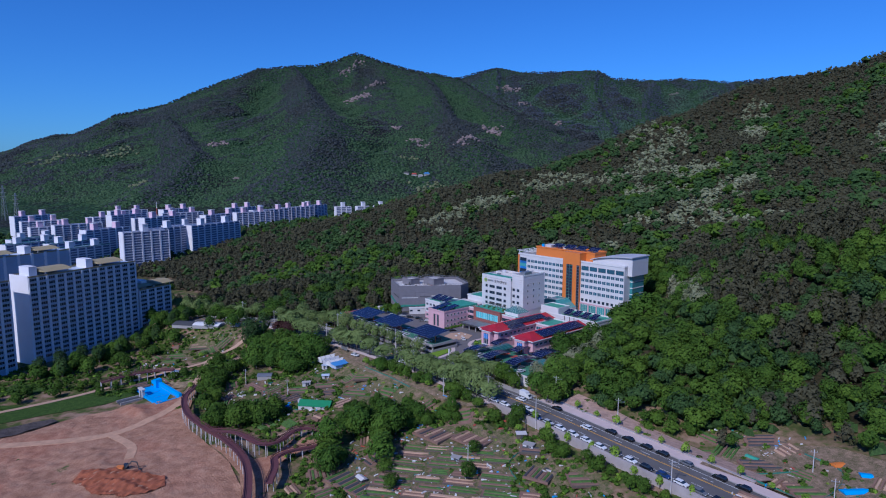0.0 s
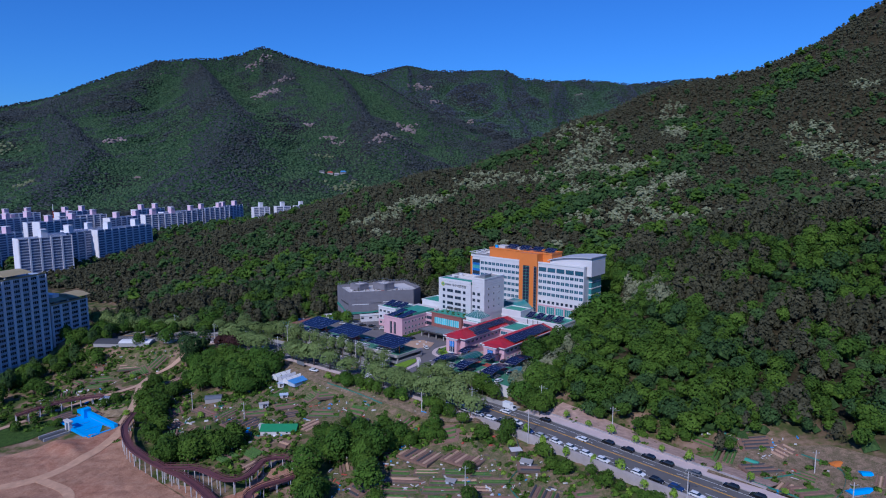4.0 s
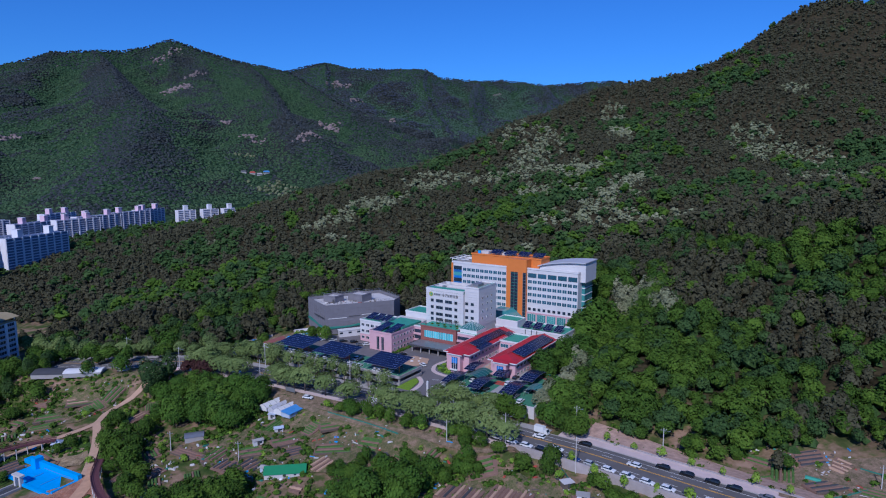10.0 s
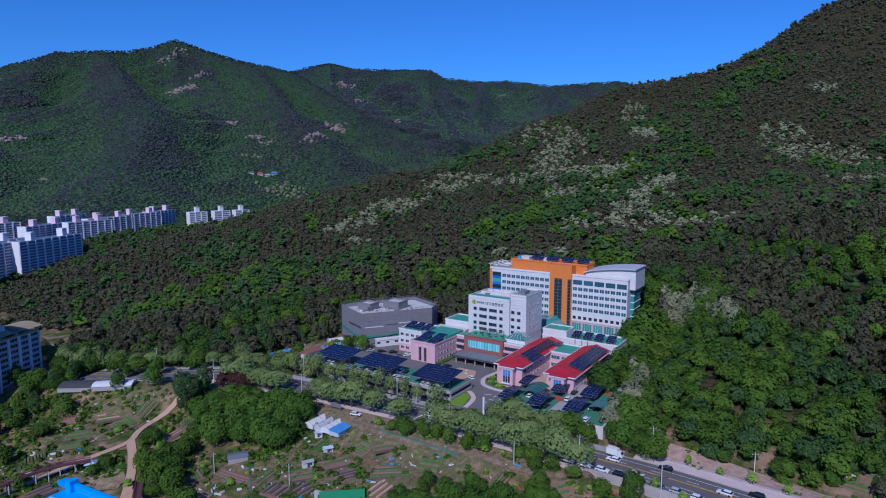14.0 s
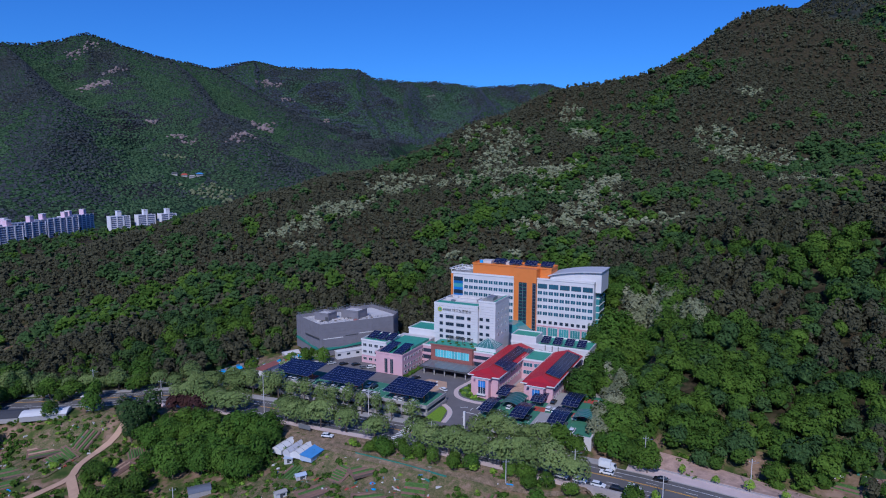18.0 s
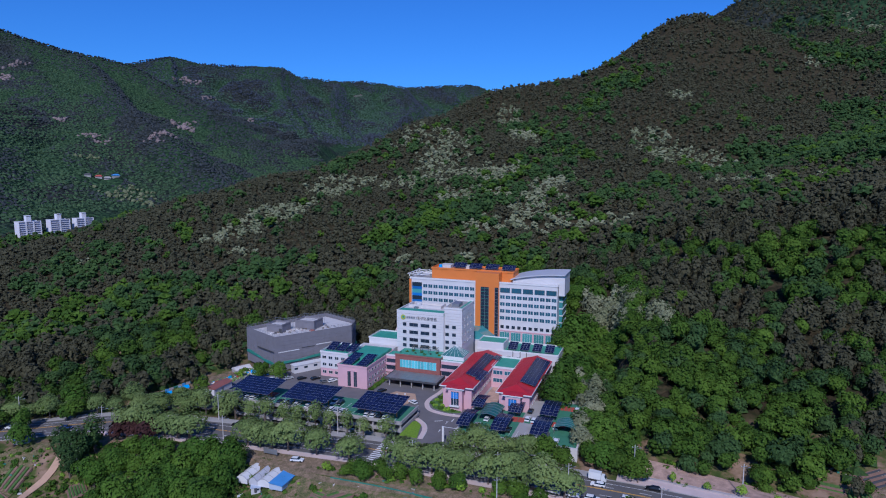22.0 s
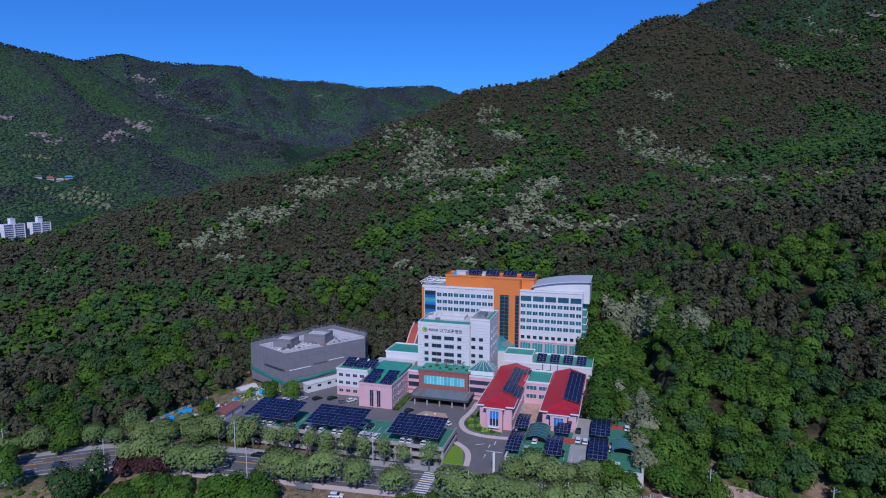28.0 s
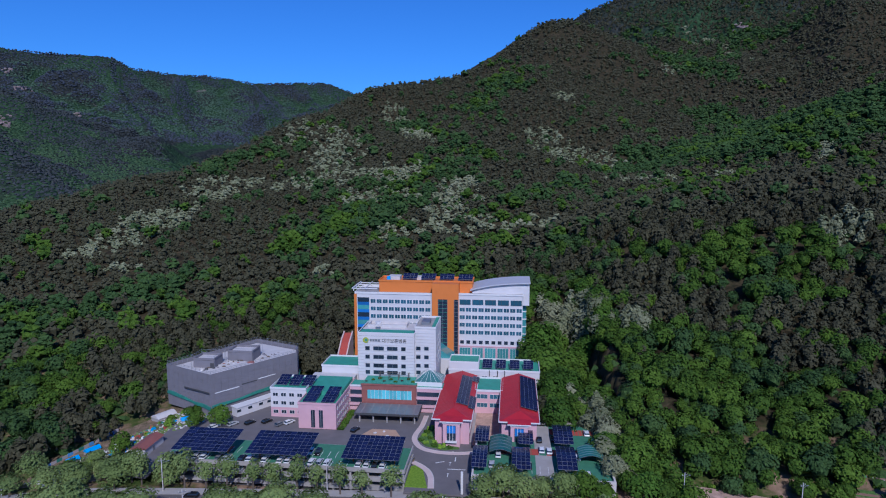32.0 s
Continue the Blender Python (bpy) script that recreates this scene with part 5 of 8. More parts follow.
def red_wing(a, w, d, name_group):
    """A pink wing with a red hipped roof and a projecting stair bay."""
    A, B = a + w / 2, d / 2
    t = thing("red_roof_wing", site(A, B, G), "pink rendered wing under a red hipped metal roof", "building", name_group)
    r, o = rel(A, B, G), (A, B, G)
    part("wall", r((a + 1.0, 1.2, G, a + w - 1.0, d, 16.5)), pink_wall, t)
    z0, z1 = 16.55 - G, 18.7 - G
    h = w / 2
    bm = bmesh.new()
    lo = [bm.verts.new(p) for p in ((-h, -d / 2, z0), (h, -d / 2, z0), (h, d / 2, z0), (-h, d / 2, z0))]
    e0, e1 = bm.verts.new((0, -d / 2 + h * 0.75, z1)), bm.verts.new((0, d / 2 - 0.2, z1))
    for f in ((lo[0], lo[1], e0), (lo[1], lo[2], e1, e0), (lo[3], lo[0], e0, e1), (lo[2], lo[3], e1), tuple(lo[::-1])):
        bm.faces.new(f)
    part("roof", bm, red_roof, t, "red standing seam roof")
    for i in range(int(d / 1.3)):
        y = -d / 2 + h * 0.75 + 1.3 * i
        if y < d / 2 - 0.4:
            for s in (-1, 1):
                part("roof_seam", tube((s * h, y, z0 + 0.03), (0, y, z1 + 0.03), 0.05, n=4), red_roof, t)
    bm = bmesh.new()
    v = [bm.verts.new(p) for p in ((-4.0, -d / 2 - 2.2, z0), (4.0, -d / 2 - 2.2, z0), (4.0, -d / 2 + 2.4, z0 + 0.75), (-4.0, -d / 2 + 2.4, z0 + 0.75), (-4.0, -d / 2 + 2.4, z0), (4.0, -d / 2 + 2.4, z0))]
    for f in ((0, 1, 2, 3), (0, 3, 4), (1, 5, 2), (0, 4, 5, 1), (2, 5, 4, 3)):
        bm.faces.new([v[i] for i in f])
    part("bay_roof", bm, red_roof, t, "red roof over the projecting stair bay")
    part("bay_gutter", r((A - 4.15, -2.35, 16.25, A + 4.15, -2.2, 16.6)), white_trim, t)
    part("ridge_cap", tube((0, -d / 2 + h * 0.75, z1 + 0.03), (0, d / 2, z1 + 0.03), 0.14, n=6), red_roof, t)
    part("gutter", r((a - 0.15, -0.15, 16.2, a + w + 0.15, 0.15, 16.6), (a - 0.15, 0.15, 16.2, a + 0.1, d, 16.6), (a + w - 0.1, 0.15, 16.2, a + w + 0.15, d, 16.6)), white_trim, t)
    part("stair_bay", r((A - 3.0, -1.6, G, A + 3.0, 1.1, 16.0)), pink_wall, t)
    part("bay_cornice", r((A - 3.2, -1.8, 15.6, A + 3.2, -0.2, 16.15)), white_trim, t)
    part("bay_glass", r((A - 1.6, -1.72, 8.6, A + 1.6, -1.58, 15.0)), glass_dark, t)
    part("bay_panel", r((A - 1.5, -1.80, 12.2, A + 1.5, -1.70, 14.8)), glass_sky, t, "bright blue glazed panel")
    for x in (A - 0.55, A + 0.55):
        part("bay_mullion", r((x - 0.06, -1.86, 8.6, x + 0.06, -1.66, 15.0)), white_trim, t)
    part("porch", r((A - 2.0, -2.8, 9.0, A + 2.0, -1.6, 9.4)), white_trim, t)
    for z in (14.3, 11.0):
        for i in range(11):
            window(t, a + 1.0, 4 + 3.4 * i, z, 2.0, 1.3, -90, glass_dark, white_trim, 1, o)
            window(t, a + w - 1.0, 4 + 3.4 * i, z, 2.0, 1.3, 90, glass_dark, white_trim, 1, o)
    return t


hospital_tower()
white_block()
low_wings()
red_wing(0.0, 14.3, 47.5, "red roofed wings")
red_wing(23.8, 14.3, 46.5, "red roofed wings")
solar_array("roof_solar", site(9.9, 10.5, 18.2) @ pose(0, 0, 0, 0, 14, 0), 3, 14, 4.6, 31, 0.0, "long dark solar row on the red roof", "solar panels on the red roofs", 0.25)
solar_array("roof_solar", site(13.5, 9.0, 17.2) @ pose(0, 0, 0, 0, 14, 0), 2, 6, 2.6, 12, 0.0, "short dark solar row on the red roof", "solar panels on the red roofs", 0.25)
solar_array("roof_solar", site(34.6, 8.5, 18.1) @ pose(0, 0, 0, 0, 14, 0), 4, 15, 6.4, 34, 0.0, "broad dark solar field on the red roof", "solar panels on the red roofs", 0.3)
solar_array("roof_solar", site(13.4, 38.0, 17.2) @ pose(0, 0, 0, 0, 14, 0), 2, 3, 2.8, 6, 0.0, "small dark solar row at the back of the red roof", "solar panels on the red roofs", 0.25)


def link_block():
    A, B = 19.0, 37.0
    t = thing("link_building", site(A, B, G), "pink link block with a pale flat roof between the wings", "building")
    r, o = rel(A, B, G), (A, B, G)
    part("wall", r((13.5, 30.5, G, 24.7, 46, 16.0)), pink_wall, t)
    part("parapet", r(*parapet(13.3, 30.3, 24.9, 46.2, 16.0, 0.8, 0.35)), white_trim, t)
    part("roof_coating", r((13.7, 30.7, 16.0, 24.5, 45.8, 16.1)), teal_roof, t, "faded green coated flat roof")
    for z in (14.0, 10.4):
        for x in (16.5, 21.7):
            window(t, x, 30.5, z, 4.4, 1.9, 0, glass_blue, white_trim, 2, o)


link_block()


def wrapped_building():
    """The block wrapped in grey scaffold net."""
    A, B = -90.0, 36.0
    t = thing("wrapped_building", site(A, B, G), "building under works wrapped in grey scaffold netting", "building")
    pts = [(-114.5, 26.4), (-89.8, 15.0), (-66.0, 48.0), (-68.7, 57.5), (-92.0, 67.0)]
    loc = [(a - A, b - B) for a, b in pts]
    part("net_wall", prism(loc, 0, 15.4), grey_net, t)
    inner = [(x * 0.965, y * 0.965) for x, y in loc]
    part("roof", prism(inner, 15.4, 15.45), pale_concrete, t)
    for i in range(5):
        p, q = loc[i], loc[(i + 1) % 5]
        L = math.hypot(q[0] - p[0], q[1] - p[1])
        dx, dy = (q[0] - p[0]) / L, (q[1] - p[1]) / L
        bm = prism([p, q, (q[0] - dy * 0.25, q[1] + dx * 0.25), (p[0] - dy * 0.25, p[1] + dx * 0.25)], 15.4, 17.2)
        part("net_parapet", bm, grey_net, t)
        bm = bmesh.new()
        last = None
        for k in range(13):
            f = k / 12
            rise = (2.6 * f if i == 1 else 1.9 * (1 - f) if i == 0 else 2.0) + 0.25 * math.sin(5 * f + i) + 0.15 * math.sin(17 * f)
            tall = 1.0 + 0.3 * math.sin(9 * f + 2 * i)
            x, y = p[0] + (q[0] - p[0]) * f, p[1] + (q[1] - p[1]) * f
            o = 0.35 + 0.3 * abs(math.sin(11 * f))
            row = [bm.verts.new((x + dy * u, y - dx * u, z)) for u, z in ((0.05, 2.6 + rise), (o, 2.8 + rise), (o * 0.7, 2.8 + rise + tall), (0.05, 2.9 + rise + tall))]
            if last:
                for a, b in ((0, 1), (1, 2), (2, 3)):
                    bm.faces.new((last[a], row[a], row[b], last[b]))
            last = row
        part("green_band", bm, green_net, t, "sagging green debris net band")
        for k in range(int(L / 3)):
            x, y = p[0] + dx * 3 * (k + 0.5), p[1] + dy * 3 * (k + 0.5)
            part("scaffold_pole", tube((x + dy * 0.08, y - dx * 0.08, 0), (x + dy * 0.08, y - dx * 0.08, 17.2), 0.05, n=5), grey_net, t)
        for z in np.arange(1.8, 15.5, 1.8):
            part("net_seam", tube((p[0] + dy * 0.05, p[1] - dx * 0.05, z), (q[0] + dy * 0.05, q[1] - dx * 0.05, z), 0.05, n=4), grey_net, t)
    part("net_tear", prism([(-14.0, -15.36), (-0.6, -21.28), (-0.5, -21.15), (-13.9, -15.2)], 9.3, 9.9), dark_grey, t)
    for x, y, w, d, h in ((-9, -4, 9, 8, 3.2), (2, 7, 11, 9, 3.6)):
        part("roof_house", boxes((x - w / 2, y - d / 2, 15.4, x + w / 2, y + d / 2, 15.4 + h)), grey_net, t)
        part("roof_house_top", boxes((x - w / 2 + 0.4, y - d / 2 + 0.4, 15.4 + h, x + w / 2 - 0.4, y + d / 2 - 0.4, 15.5 + h)), pale_concrete, t)
    for x, y, w, d, h in ((-9, -4, 9, 8, 3.2), (2, 7, 11, 9, 3.6)):
        part("roof_house_rim", boxes((x - w / 2, y - d / 2, 15.5 + h, x + w / 2, y - d / 2 + 0.35, 16.4 + h), (x - w / 2, y + d / 2 - 0.35, 15.5 + h, x + w / 2, y + d / 2, 16.4 + h),
                                     (x - w / 2, y - d / 2 + 0.35, 15.5 + h, x - w / 2 + 0.35, y + d / 2 - 0.35, 16.4 + h), (x + w / 2 - 0.35, y - d / 2 + 0.35, 15.5 + h, x + w / 2, y + d / 2 - 0.35, 16.4 + h)), grey_net, t)
    for i in range(5):
        p, q = (loc[i][0] * 0.985, loc[i][1] * 0.985), (loc[(i + 1) % 5][0] * 0.985, loc[(i + 1) % 5][1] * 0.985)
        n = max(3, int(math.hypot(q[0] - p[0], q[1] - p[1]) / 2.2))
        for z in (17.7, 18.3):
            part("guard_rail", tube((*p, z), (*q, z), 0.05, n=5), metal_grey, t)
        for k in range(n):
            x, y = p[0] + (q[0] - p[0]) * k / n, p[1] + (q[1] - p[1]) * k / n
            part("guard_post", tube((x, y, 15.4), (x, y, 18.5), 0.05, n=5), metal_grey, t)
    for x, y, w, d, h in ((-9, -4, 9, 8, 3.2), (2, 7, 11, 9, 3.6)):
        for sx in (-1, 1):
            for sy in (-1, 1):
                part("scaffold_frame", tube((x + sx * (w / 2 + 0.6), y + sy * (d / 2 + 0.6), 15.4), (x + sx * (w / 2 + 0.6), y + sy * (d / 2 + 0.6), 17.9 + h), 0.06, n=5), metal_grey, t)
            part("scaffold_frame", tube((x + sx * (w / 2 + 0.6), y - d / 2 - 0.6, 17.5 + h), (x + sx * (w / 2 + 0.6), y + d / 2 + 0.6, 17.5 + h), 0.06, n=5), metal_grey, t)
            part("scaffold_frame", tube((x - w / 2 - 0.6, y + sx * (d / 2 + 0.6), 17.5 + h), (x + w / 2 + 0.6, y + sx * (d / 2 + 0.6), 17.5 + h), 0.06, n=5), metal_grey, t)
    for f0, f1, z, m in ((0.04, 0.30, 12.6, white_trim), (0.33, 0.50, 13.2, dark_grey), (0.52, 0.72, 13.6, white_trim)):
        p, q = loc[1], loc[2]
        a, b = (p[0] + (q[0] - p[0]) * f0, p[1] + (q[1] - p[1]) * f0), (p[0] + (q[0] - p[0]) * f1, p[1] + (q[1] - p[1]) * f1)
        part("net_tear", prism([(a[0] + 0.12, a[1] - 0.1), (b[0] + 0.12, b[1] - 0.1), (b[0] - 0.2, b[1] + 0.1), (a[0] - 0.2, a[1] + 0.1)], z - 3.6, z - 3.25), m, t)
    part("roof_door", box(-6.2, -8.15, 15.45, -4.6, -7.95, 17.6), dark_grey, t)
    g = random.Random(4)
    for i in range(46):
        f, e = 0.12 + 0.74 * g.random(), g.uniform(-0.5, 0.5)
        x, y = -12 + 30 * f, -14 + 34 * f + 9 * e
        part("roof_rubble", box(x - g.uniform(0.1, 1.1), y - 0.4 * g.random(), 15.45, x + 0.5, y + g.uniform(0.2, 0.9), 15.6 + 0.6 * g.random() ** 2, top=0.6), g.choice((concrete, bark, grey_net, brick_red, white_trim, dark_grey)), t)
    part("roof_pile", box(6, 0, 15.45, 9, 1.6, 16.1, top=0.6), brick_red, t)


wrapped_building()
# ---- parking, street ----
def sheet(name, pts, material, off=0.06, rings=8, step=4.0):
    """A flat cover that follows the land, inside a star-shaped outline."""
    out = []
    for (x0, y0), (x1, y1) in zip(pts, pts[1:] + pts[:1]):
        n = max(1, int(math.hypot(x1 - x0, y1 - y0) / step))
        out += [(x0 + (x1 - x0) * i / n, y0 + (y1 - y0) * i / n) for i in range(n)]
    p = np.array(out)
    c = p.mean(0)
    k = np.linspace(0, 1, rings + 1)[1:]
    xy = np.concatenate([[c]] + [c + (p - c) * q for q in k])
    z = land(xy[:, 0], xy[:, 1]) + (off(xy[:, 0], xy[:, 1]) if callable(off) else off)
    n = len(p)
    bm = bmesh.new()
    v = [bm.verts.new((x, y, h)) for (x, y), h in zip(xy, z)]
    for i in range(n):
        j = (i + 1) % n
        bm.faces.new((v[0], v[1 + i], v[1 + j]))
        for r in range(rings - 1):
            a, b = 1 + r * n, 1 + (r + 1) * n
            bm.faces.new((v[a + i], v[b + i], v[b + j], v[a + j]))
    bmesh.ops.recalc_face_normals(bm, faces=bm.faces)
    if sum(f.normal.z for f in bm.faces) < 0:
        bmesh.ops.reverse_faces(bm, faces=bm.faces)
    return mesh_of(name, bm, material)


def spline(pts, step=2.5):
    """Points along a smooth curve through pts."""
    p = [Vector(q) for q in pts]
    p = [2 * p[0] - p[1]] + p + [2 * p[-1] - p[-2]]
    out = []
    for i in range(1, len(p) - 2):
        n = max(2, int((p[i + 1] - p[i]).length / step))
        for k in range(n):
            t = k / n
            out.append(0.5 * ((2 * p[i]) + (p[i + 1] - p[i - 1]) * t + (2 * p[i - 1] - 5 * p[i] + 4 * p[i + 1] - p[i + 2]) * t * t
                              + (3 * p[i] - p[i - 1] - 3 * p[i + 1] + p[i + 2]) * t ** 3))
    return out + [p[-2]]


def ribbon(line, o0, o1, thick=0.12, z=None, off=0.08, each=False):
    """A band along a line between two sideways offsets (left of travel is positive); z: a height function or the land."""
    bm = bmesh.new()
    last = None
    for i, p in enumerate(line):
        d = (line[min(i + 1, len(line) - 1)] - line[max(i - 1, 0)])
        d = Vector((d.x, d.y)).normalized()
        nrm = Vector((-d.y, d.x))
        row = []
        for o in (o0, o1):
            q = Vector((p.x, p.y)) + nrm * o
            h = (float(land(q.x, q.y)) if z is None else z(Vector((q.x, q.y, 0)) if each else p)) + off
            row += [bm.verts.new((q.x, q.y, h)), bm.verts.new((q.x, q.y, h - thick))]
        if last:
            a, b = last, row
            bm.faces.new((a[0], b[0], b[2], a[2]))
            bm.faces.new((a[1], a[3], b[3], b[1]))
            bm.faces.new((a[0], a[1], b[1], b[0]))
            bm.faces.new((a[2], b[2], b[3], a[3]))
        else:
            bm.faces.new((row[0], row[2], row[3], row[1]))
        last = row
    bm.faces.new((last[0], last[1], last[3], last[2]))
    bmesh.ops.recalc_face_normals(bm, faces=bm.faces)
    return bm


def structure(name, bm, material, label, category):
    return alone(name, bm, material, Matrix(), label, category, kind="structure")


pale_paving = paint("pale_paving", (0.58, 0.455, 0.43), 0.85, wear=0.15, scale=0.3, relief=0.3)
wall_grey = paint("weathered_concrete", (0.40, 0.35, 0.345), 0.9, wear=0.3, scale=0.25, fine=2.0, relief=0.4)
bank_earth = paint("bank_earth", (0.48, 0.315, 0.245), 0.95, wear=0.5, scale=0.5, fine=2.0, relief=0.9)
forecourt_asphalt = paint("forecourt_asphalt", (0.150, 0.136, 0.140), 0.9, wear=0.22, scale=0.25, fine=5, relief=0.3)
def meadow(name, a, b, c, d):
    """Rough ground cover of four mottled colours."""
    m, nt, sh = shader(name, 0.95)
    sh.inputs["Specular IOR Level"].default_value = 0.1
    col = ramp(nt, noise_fac(nt, 0.42, 6, None, 0.72), [(0.38, a), (0.50, b), (0.58, c), (0.70, d)])
    fine = noise_fac(nt, 2.6, 4, None, 0.7)
    col = mix(nt, 0.4, col, ramp(nt, fine, [(0.35, a), (0.65, d)]))
    nt.links.new(col, sh.inputs["Base Color"])
    bump(nt, sh, fine, 0.9, 0.4)
    return m


grass_green = meadow("rough_grass", (0.020, 0.050, 0.010), (0.040, 0.090, 0.018), (0.060, 0.115, 0.022), (0.10, 0.14, 0.035))
garden_earth = meadow("garden_earth", (0.040, 0.075, 0.014), (0.115, 0.120, 0.040), (0.25, 0.165, 0.105), (0.37, 0.245, 0.185))
tan_earth = meadow("tan_earth", (0.075, 0.075, 0.030), (0.19, 0.135, 0.09), (0.30, 0.20, 0.14), (0.40, 0.285, 0.205))
reed = meadow("dry_reeds", (0.16, 0.115, 0.065), (0.28, 0.205, 0.12), (0.36, 0.265, 0.165), (0.46, 0.35, 0.235))
dark_earth = meadow("dark_spoil", (0.04, 0.035, 0.035), (0.09, 0.075, 0.07), (0.12, 0.10, 0.095), (0.17, 0.14, 0.13))
rz_at = lambda p: float(road_z(p.x))
street = [Vector((x, float(road_line(x)), 0)) for x in np.arange(-390, 236, 3.0)]
structure("road", ribbon(street, -8.0, 7.6, 0.3, rz_at, 0.10), asphalt, "two-way asphalt street with parked cars", "road")
structure("pavement", ribbon([p for p in street if p.x > 52], 7.6, 12.0, 0.35, rz_at, 0.24), pale_paving, "pale pinkish pavement along the wooded side", "pavement")
structure("pavement", ribbon([p for p in street if p.x < 53], 7.6, 11.0, 0.35, rz_at, 0.24), concrete, "grey pavement before the hospital", "pavement")
structure("kerb", ribbon(street, 7.35, 7.6, 0.3, rz_at, 0.26), concrete, "grey concrete kerb", "kerb")
south_walk = [p for p in street if -120 < p.x < 46]
structure("pavement", ribbon(south_walk, -11.2, -8.3, 0.35, rz_at, 0.20), pale_paving, "pale pavement beside the gardens", "pavement")
structure("verge", ribbon([p for p in street if -66 < p.x < 34], -19.0, -11.2, 0.3, None, 0.40), tan_earth, "bare earth verge below the pavement", "ground")
structure("kerb", ribbon(street, -8.3, -8.0, 0.3, rz_at, 0.26), concrete, "grey concrete kerb", "kerb")
for o in (0.75, 1.1):
    structure("centre_line", ribbon(street, o, o + 0.15, 0.02, rz_at, 0.125), line_yellow, "worn yellow centre line", "road marking")
for o in (4.9, -5.2):
    structure("edge_line", ribbon(street, o, o + 0.12, 0.02, rz_at, 0.125), line_white, "white edge line", "road marking")
for k in range(0, len(street) - 2, 3):
    for o in (2.6, -2.9):
        structure("lane_dash", ribbon(street[k:k + 2], o, o + 0.12, 0.02, rz_at, 0.125), line_white, "white lane dash", "road marking")
# retaining wall below the street
wall_line = [p for p in street if 44 < p.x < 190]
structure("retaining_wall", ribbon(wall_line, -9.0, -8.3, 5.5, rz_at, 0.75), wall_grey, "pale concrete retaining wall below the street", "wall")
bank_line = [p for p in street if 58 < p.x < 126]
structure("cut_wall", ribbon(bank_line, 12.0, 13.0, 1.6, rz_at, 0.7), wall_grey, "low pale retaining kerb below the wood", "wall")
structure("bank", ribbon(bank_line, 13.0, 23.5, 0.3, None, 0.75), bank_earth, "bare earth bank below the wood", "ground")
# zebra crossing
for cx in (-12.0,):
    cy, slope = float(road_line(cx)), float(road_line(cx + 2) - road_line(cx - 2)) / 4
    for i in range(10):
        alone("crossing_stripe", box(-0.3, -2.2, 0, 0.3, 2.2, 0.02), line_white, pose(cx, cy, float(road_z(cx)) + 0.105, 0, 0, math.degrees(math.atan(slope)) + 90) @ pose(-6.4 + 1.42 * i, 0, 0, 0, 0, 90) @ pose(0, 0, 0, 0, 0, 90), "white crossing stripe", "road marking", kind="structure")


# ---- cars ----
def car(name, colour, label, m, van=False):
    ob = thing(name, m, label, "car", "cars on the street and car parks")
    L, W, H = (4.7, 1.9, 2.0) if van else (4.5, 1.8, 1.45)
    low = [(-L / 2, 0.35), (-L / 2, 0.85), (-L / 2 + 0.15, 0.95), (L / 2 - 1.2, 0.95), (L / 2 - 0.15, 0.78), (L / 2, 0.65), (L / 2, 0.3)]
    body = profile(low, -W / 2, W / 2)
    bmesh.ops.bevel(body, geom=body.edges[:], offset=0.06, segments=1, affect="EDGES")
    part("body", body, colour, ob)
    cab = [(-L / 2 + 0.1, 0.94), (-L / 2 + 0.55, H - 0.06), (L / 2 - 1.95, H - 0.06), (L / 2 - 1.15, 0.94)]
    part("cabin_glass", profile(cab, -W / 2 + 0.1, W / 2 - 0.1), glass_dark, ob)
    part("roof", box(-L / 2 + 0.5, -W / 2 + 0.14, H - 0.07, L / 2 - 1.9, W / 2 - 0.14, H, top=0.93), colour, ob)
    for x in (-L / 2 + 0.85, L / 2 - 0.85):
        for s in (-1, 1):
            part("wheel", tube((x, s * (W / 2 - 0.2), 0.32), (x, s * (W / 2 + 0.01), 0.32), 0.32, n=10), tyre, ob)
    for s in (-0.62, 0.62):
        part("headlight", box(L / 2 - 0.10, s - 0.2, 0.62, L / 2 + 0.02, s + 0.2, 0.75), line_white, ob)
    return ob


CAR_KINDS = [("white", 0), ("black", 1), ("grey", 2), ("silver", 3), ("dark blue", 4), ("red", 5)]
CARS = {}


def put_car(k, m):
    if k not in CARS:
        CARS[k] = car("car", car_paints[k], CAR_KINDS[k][0] + " passenger car parked on its wheels", m)
        return CARS[k]
    return copy_thing(CARS[k], m)


rng = random.Random(5)


def street_car(x, o, k, back=False):
    y = float(road_line(x))
    s = float(road_line(x + 1) - road_line(x - 1)) / 2
    h = math.degrees(math.atan2(s, 1))
    n = Vector((-s, 1)).normalized()
    put_car(k, pose(x + n.x * o, y + n.y * o, float(road_z(x)) + 0.11, 0, 0, h + (180 if back else 0)))


x = 30.0
for k in (0, 1, 3, 0, 0, 1, 1, 4, 3, 0, 0, 0, 0, 2, 0, 1, 4, 0, 2, 1, 0, 1):
    street_car(x, -6.7, k)
    x += 4.9
for x, k in ((84, 1), (90, 1), (96, 1), (101, 1), (108, 2), (117, 1), (123, 1), (63, 1), (-35, 2), (-55, 0), (-66, 1)):
    street_car(x, 6.0, k, True)
for x, o, k in ((78, 1.6, 0), (58, -3.4, 0), (50, 2.4, 0), (35, -3.6, 3), (20, 3.8, 0), (-40, -3.0, 2), (-80, -4.2, 0), (-105, 3.5, 0), (-128, -3, 4), (-150, 3.2, 0)):
    street_car(x, o, k, o > 0)


